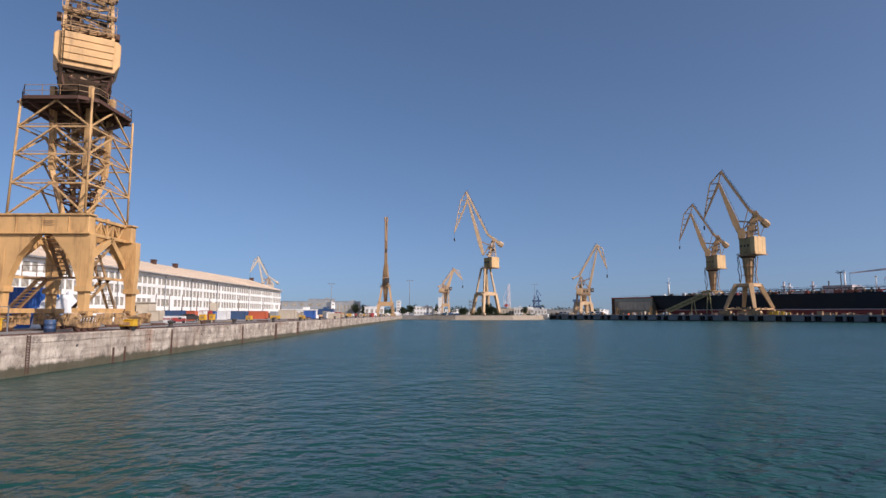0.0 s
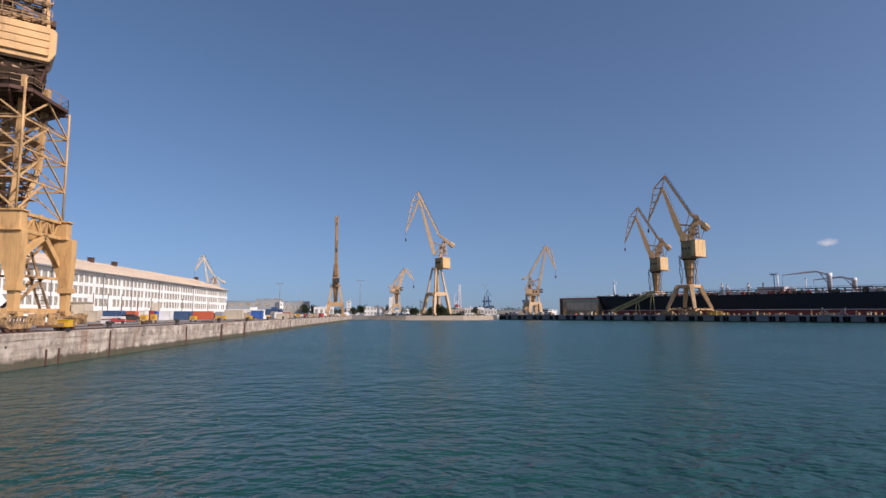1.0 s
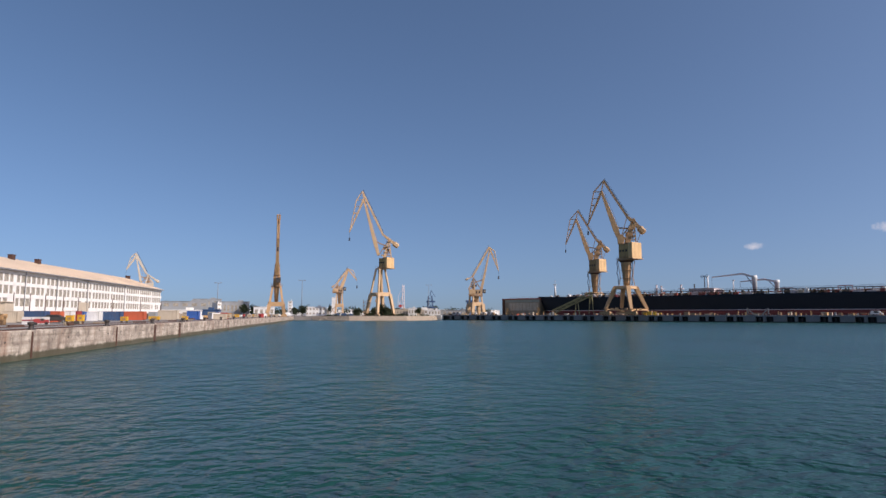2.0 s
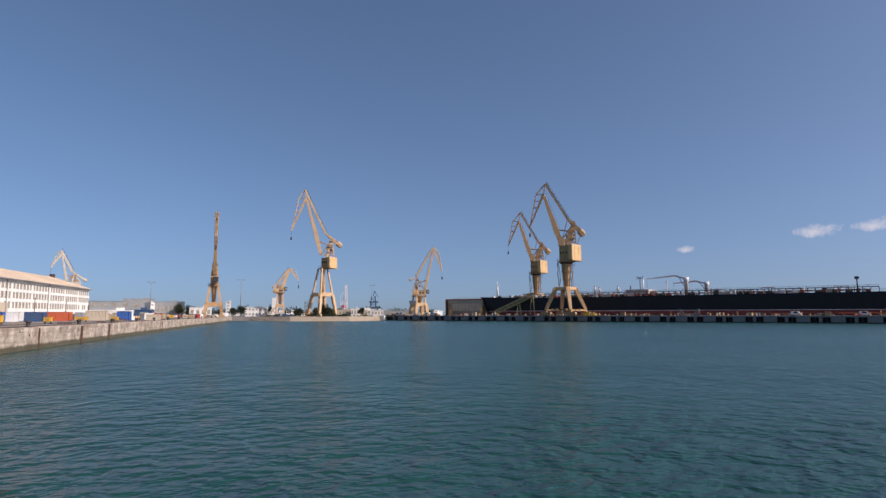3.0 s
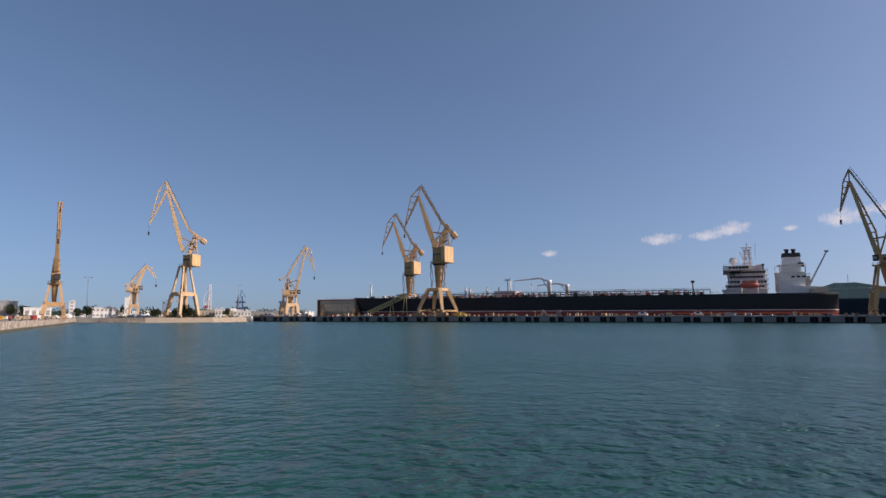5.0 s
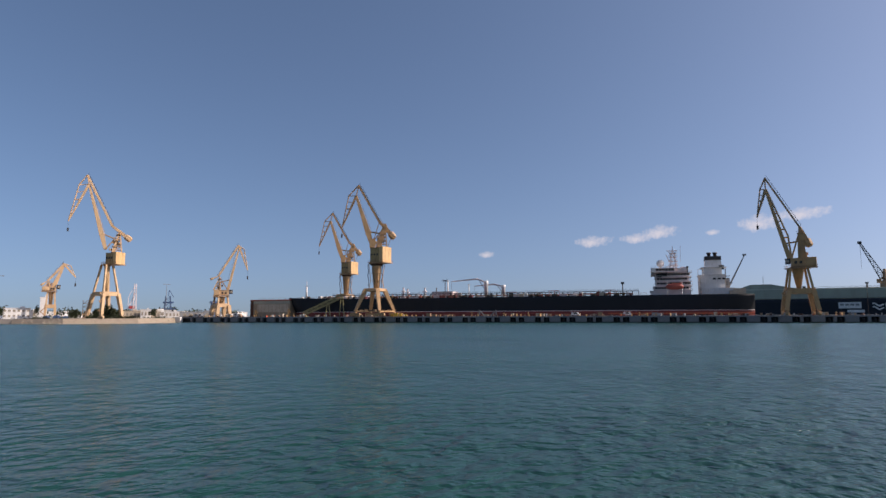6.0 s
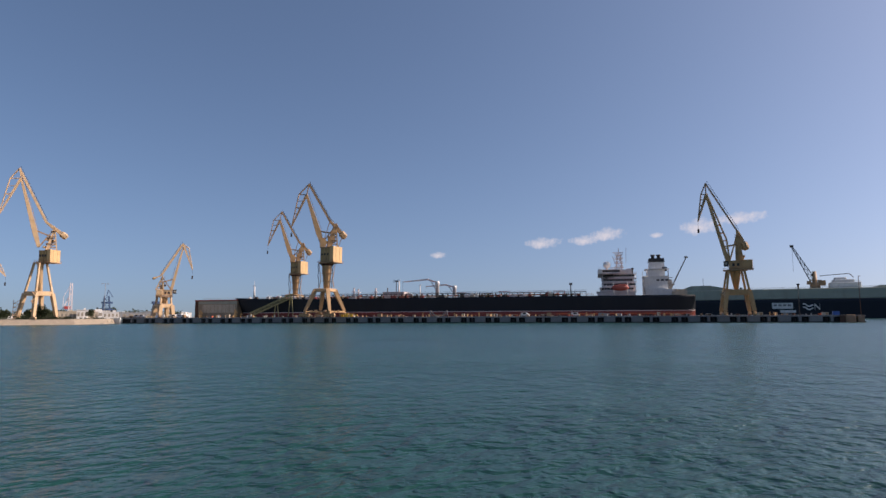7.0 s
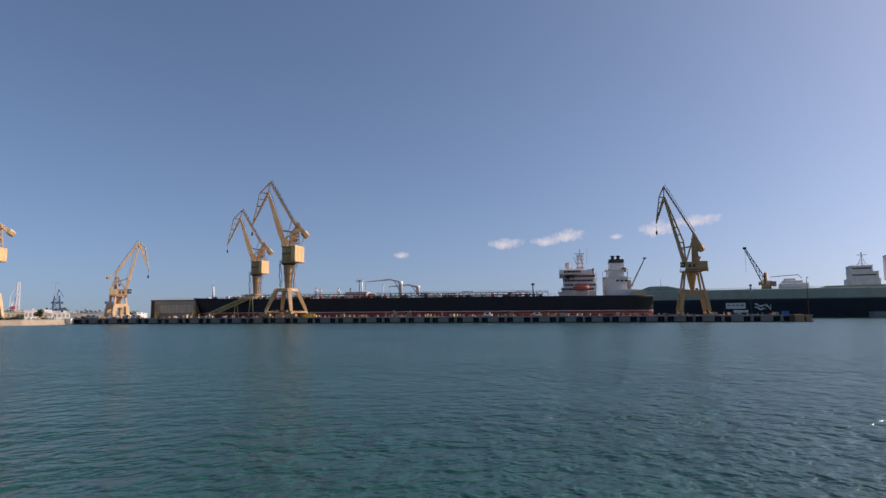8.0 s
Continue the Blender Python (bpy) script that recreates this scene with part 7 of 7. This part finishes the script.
# ---- clutter on the pier ----
rc = random.Random(8)
for k in range(62):
    s = -286 + 402 * rc.random()
    off = rc.uniform(1.5, 15)
    if -118 < s + 0 < -98 or 60 < s < 82:
        off = rc.uniform(1.0, 3.0)
    kind = rc.random()
    if kind < 0.35:
        c = thing("work_cabin", pier_pose(s, off, PIER_TOP), "small dull work box on the pier", "box", "gear on the pier")
        w, h = rc.uniform(1.2, 3.0), rc.uniform(0.9, 1.9)
        part("case", boxes(((0, 0, h / 2), (w, 1.4, h)), ((0, 0, h + 0.04), (w + 0.15, 1.55, 0.08))), rc.choice((CREAM, GREYWALL, DULL)), c)
        part("door", boxes(((w * 0.2, -0.72, h * 0.45), (w * 0.35, 0.05, h * 0.8))), DULL, c)
    elif kind < 0.7:
        c = thing("pallet_stack", pier_pose(s, off, PIER_TOP), "low stack of rusty stores on the pier", "stack", "gear on the pier")
        for j in range(3):
            part("layer", boxes(((rc.uniform(-0.2, 0.2), 0, 0.2 + 0.34 * j), (rc.uniform(1.2, 3.0), 1.2, 0.3), rc.uniform(-8, 8))), rc.choice((BROWN, ORANGE, DULL, CREAM)), c)
    else:
        h = rc.uniform(1.2, 2.4)
        c = thing("hydrant_post", pier_pose(s, off, PIER_TOP), "yellow hydrant post on the pier", "post", "gear on the pier")
        bm = bmesh.new()
        lathe(bm, (0, 0, 0), [(0.35, 0), (0.35, 0.15), (0.18, 0.25), (0.18, h - 0.3), (0.3, h - 0.2), (0.12, h)], 10)
        part("post", bm, YELLOW, c)
        part("valve", boxes(((0.3, 0, h * 0.6), (0.35, 0.2, 0.2))), DULL, c)
for s, o in ((-36, 5), (-10, 7), (-282, 9), (-276, 6), (-256, 10), (-250, 8), (-246, 7)):
    car(pier_pose(s, o, PIER_TOP), WHITE, "white van parked on the pier", van=True)
# long low orange-brown boom of hose and cable trays along the pier's back edge
for k in range(10):
    a = -120 + 18 * k
    tr = thing("cable_tray", pier_pose(a, 21.5, PIER_TOP), "orange-brown pipe tray on short stands", "pipe tray", "pipe trays")
    bm = bmesh.new()
    for z in (1.0, 1.35):
        tube(bm, (-8.6, 0, z), (8.6, 0, z), 0.16, n=6)
    part("pipe", bm, ORANGE if k > 5 else BOOT, tr)
    for x in (-7, 0, 7):
        part("stand", boxes(((x, 0, 0.5), (0.25, 0.8, 1.0))), DULL, tr)


# ---- fair-weather clouds low over the sea ----
def cloud_material():
    m, n, l, b = nodes_of("cloud")
    tc = n.new("ShaderNodeTexCoord")
    sep = n.new("ShaderNodeSeparateXYZ")
    l.new(tc.outputs["Generated"], sep.inputs[0])
    def hump(sock):
        # falls off towards both ends
        a = n.new("ShaderNodeMath")
        a.operation = "MULTIPLY_ADD"
        a.inputs[1].default_value, a.inputs[2].default_value = 2.0, -1.0
        l.new(sock, a.inputs[0])
        q = n.new("ShaderNodeMath")
        q.operation = "MULTIPLY"
        l.new(a.outputs[0], q.inputs[0])
        l.new(a.outputs[0], q.inputs[1])
        return q.outputs[0]
    r = n.new("ShaderNodeMath")
    l.new(hump(sep.outputs["X"]), r.inputs[0])
    l.new(hump(sep.outputs["Z"]), r.inputs[1])
    tex = noise_tex(n, l, 0.011, 7, 0.62)
    body = n.new("ShaderNodeMath")
    body.operation = "MULTIPLY_ADD"
    body.inputs[1].default_value = -0.42
    l.new(r.outputs[0], body.inputs[0])
    l.new(tex, body.inputs[2])
    alpha = ramp(n, l, body.outputs[0], 0.27, 0.55)
    l.new(scaled(n, l, alpha, 0.7), b.inputs["Alpha"])
    b.inputs["Base Color"].default_value = (0.0, 0.0, 0.0, 1)
    b.inputs["Roughness"].default_value = 1.0
    b.inputs["Specular IOR Level"].default_value = 0.0
    b.inputs["Emission Color"].default_value = (1.0, 0.98, 0.98, 1)
    b.inputs["Emission Strength"].default_value = 0.7
    return m


CLOUD = cloud_material()


def cloud(az, el, wide, high):
    r = 4200.0
    bm = bmesh.new()
    w, h = r * radians(wide), r * radians(high)
    bm.faces.new([bm.verts.new((x * w / 2, 0, z * h / 2)) for x, z in ((-1, -1), (1, -1), (1, 1), (-1, 1))])
    p = Vector((math.sin(radians(az)) * r, math.cos(radians(az)) * r, EYE + r * math.tan(radians(el))))
    o = single("cloud_backdrop", bm, CLOUD, "small white fair-weather cloud far off", "cloud", "clouds", "structure", pose(p.x, p.y, p.z, 0, 0, -az))
    o.visible_shadow = False


for az, el, wide, high in ((37.5, 5.73, 2.3, 0.9), (47.3, 6.75, 4.4, 1.5), (51.3, 6.9, 4.2, 1.3), (53.3, 7.4, 4.0, 1.7), (57.65, 7.1, 1.8, 0.7), (61.2, 7.7, 4.6, 2.0), (64.4, 8.2, 5.2, 1.5)):
    cloud(az, el, wide, high)


# ---- drains in the quay wall, cable and timber on it ----
rq = random.Random(77)
for y in (39.0, 47.2, 58.8, 71.5, 83.0, 97.0, 112.0):
    bm = bmesh.new()
    tube(bm, (QX - 0.1, y, 1.75), (QX + 0.04, y, 1.75), 0.09, n=10)
    part("drain_pipe", bm, VOID, quay, "dark drain outlet")
# long cable lying along the coping
bm = bmesh.new()
pts = [(QX - 1.6 - 0.25 * math.sin(k * 0.9) - 0.1 * rq.random(), 60 + k * 4.0, QZ + 0.06) for k in range(34)]
chain(bm, pts, 0.05, 5)
single("power_cable", bm, RUBBER, "black power cable lying along the quay", "cable")
# timber baulks and scrap beside the rails
for k in range(14):
    y = 60 + k * 9.5 + rq.uniform(-2, 2)
    st_ = thing("timber_stack", pose(-33.6 - rq.uniform(0, 5), y, QZ, 0, 0, rq.uniform(0, 180)), "small stack of weathered timber baulks", "timber", "timber stacks")
    for j in range(rq.randint(2, 4)):
        part("baulk", boxes(((rq.uniform(-0.1, 0.1), (j % 2) * 0.3, 0.13 + 0.24 * (j // 2)), (rq.uniform(1.4, 2.4), 0.26, 0.24))), BROWN if j % 2 else RUSTY, st_)

# clutter along the pier's deck: crates, drums, coils and bollards
rp = random.Random(41)
CRATE = {"crate": ((1.3, 1.1, 1.0), "small wooden crate on the pier"), "locker": ((0.9, 0.8, 1.5), "small yellow locker on the pier")}
for k in range(110):
    s_along = -285 + 390 * (k + rp.uniform(0, 0.9)) / 110
    kind = rp.choice(("crate", "locker"))
    size, words = CRATE[kind]
    mt = rp.choice((BROWN, RUSTY, RUSTY, ORANGE)) if kind == "crate" else rp.choice((YELLOW, DULL, GREYWALL))
    if kind == "crate":
        words = {BROWN.name: "small brown wooden crate on the pier", RUSTY.name: "rusty steel box on the pier", ORANGE.name: "faded orange gear box on the pier"}[mt.name]
    else:
        words = {YELLOW.name: "small yellow locker on the pier", DULL.name: "dull brown locker on the pier", GREYWALL.name: "small grey locker on the pier"}[mt.name]
    o = on_pier(s_along, rp.uniform(2.0, 6.0))
    ob = thing(kind, pose(o.x, o.y, PIER_TOP, 0, 0, rp.uniform(0, 90)), words, kind, "gear along the pier")
    g = rp.uniform(0.45, 0.9)
    part("body", boxes(((0, 0, size[2] * g / 2), (size[0] * g * 1.3, size[1] * g, size[2] * g))), mt, ob)
    part("lid", boxes(((0, 0, size[2] * g + 0.04), (size[0] * g * 1.36, size[1] * g * 1.06, 0.08))), mt, ob)

# two steel boarding steps with triangular side frames
for s_along in (-86.7, -79.4):
    o = on_pier(s_along, 4.0)
    steps = thing("boarding_steps", pose(o.x, o.y, PIER_TOP, 0, 0, PROT), "grey steel boarding steps on the pier", "steps", "boarding steps")
    way = -1 if s_along < -83 else 1
    for y in (-0.6, 0.6):
        part("side_frame", beams(((-1.9 * way, y, 0.1), (1.1 * way, y, 3.4), 0.2, 0.35), ((1.1 * way, y, 0.0), (1.1 * way, y, 3.4), 0.2, 0.2), ((-1.9 * way, y, 0.1), (1.1 * way, y, 0.1), 0.15, 0.15), ((-0.3 * way, y, 0.1), (1.1 * way, y, 2.0), 0.12, 0.12)), STEEL, steps)
    for k in range(10):
        f = (k + 0.5) / 10
        part("tread", boxes((((-1.9 + 3.0 * f) * way, 0, 0.1 + 3.3 * f), (0.32, 1.2, 0.05))), STEEL, steps)
# bright stores by the tall pier crane
for s_along, g in ((-139.5, 1.3), (-137.0, 1.8), (-134.2, 1.5), (-131.0, 1.1)):
    o = on_pier(s_along, 3.2)
    ob = thing("store_crate", pose(o.x, o.y, PIER_TOP, 0, 0, PROT + 8 * g), "yellow store crate by the pier crane", "crate", "gear along the pier")
    part("body", boxes(((0, 0, 0.55 * g), (1.1 * g, 0.9 * g, 1.1 * g))), BRIGHT, ob)
    part("lid", boxes(((0, 0, 1.14 * g), (1.18 * g, 0.98 * g, 0.08))), YELLOW, ob)

# rusty end of the pier
part("end_facing", boxes(((111.0, -0.25, 1.5), (2.2, 0.5, 3.6))), RUSTY, pier, "rust-black steel facing")
part("end_block", boxes(((114.1, 1.0, 1.6), (3.8, 3.4, 4.0))), RUSTWALL, pier, "rust-stained end block", bevel=0.15)
bx = on_pier(109.3, 2.5)
locker = thing("locker", pose(bx.x, bx.y, PIER_TOP, 0, 0, PROT), "blue steel locker on the pier", "locker", "gear along the pier")
part("body", boxes(((0, 0, 0.9), (2.6, 1.6, 1.8))), BLUE, locker)
part("lid", boxes(((0, 0, 1.84), (2.7, 1.7, 0.08))), NAVYBOX, locker)

# drums, crates and bundles standing about the far part of the quay
rf = random.Random(58)
LOOKS = ((CREAM, "cream"), (WHITE, "white"), (YELLOW, "yellow"), (RUSTY, "rusty brown"), (REDBOX, "faded red"), (NAVYBOX, "dark blue"), (BROWN, "grey-brown"))
for k in range(70):
    mt, word = rf.choice(LOOKS)
    y = rf.uniform(185, 395)
    x = rf.uniform(-62 if y < 250 else -58, -31.5)
    g = rf.uniform(0.6, 1.5)
    if rf.random() < 0.4:
        d = thing("steel_drum", pose(x, y, QZ), word + " steel drum standing on the quay", "drum", "gear along the far quay")
        bm = bmesh.new()
        lathe(bm, (0, 0, 0), [(0.5 * g, 0), (0.5 * g, 0.5 * g), (0.54 * g, 0.53 * g), (0.5 * g, 0.56 * g), (0.5 * g, 1.2 * g)], 12)
        part("body", bm, mt, d)
        part("lid", piece("lid", lathe, (0, 0, 1.2 * g), [(0.53 * g, 0), (0.53 * g, 0.06), (0.4 * g, 0.07)], 12), mt, d)
    else:
        d = thing("gear_crate", pose(x, y, QZ, 0, 0, rf.uniform(0, 90)), word + " gear crate standing on the quay", "crate", "gear along the far quay")
        part("body", boxes(((0, 0, 0.65 * g), (2.0 * g, 1.3 * g, 1.2 * g))), mt, d)
        part("lid", boxes(((0, 0, 1.3 * g), (2.1 * g, 1.4 * g, 0.1))), mt, d)
        for i in (-0.8, 0.8):
            part("skid", boxes(((i * g, 0, 0.04), (0.15, 1.3 * g, 0.08))), BROWN, d)
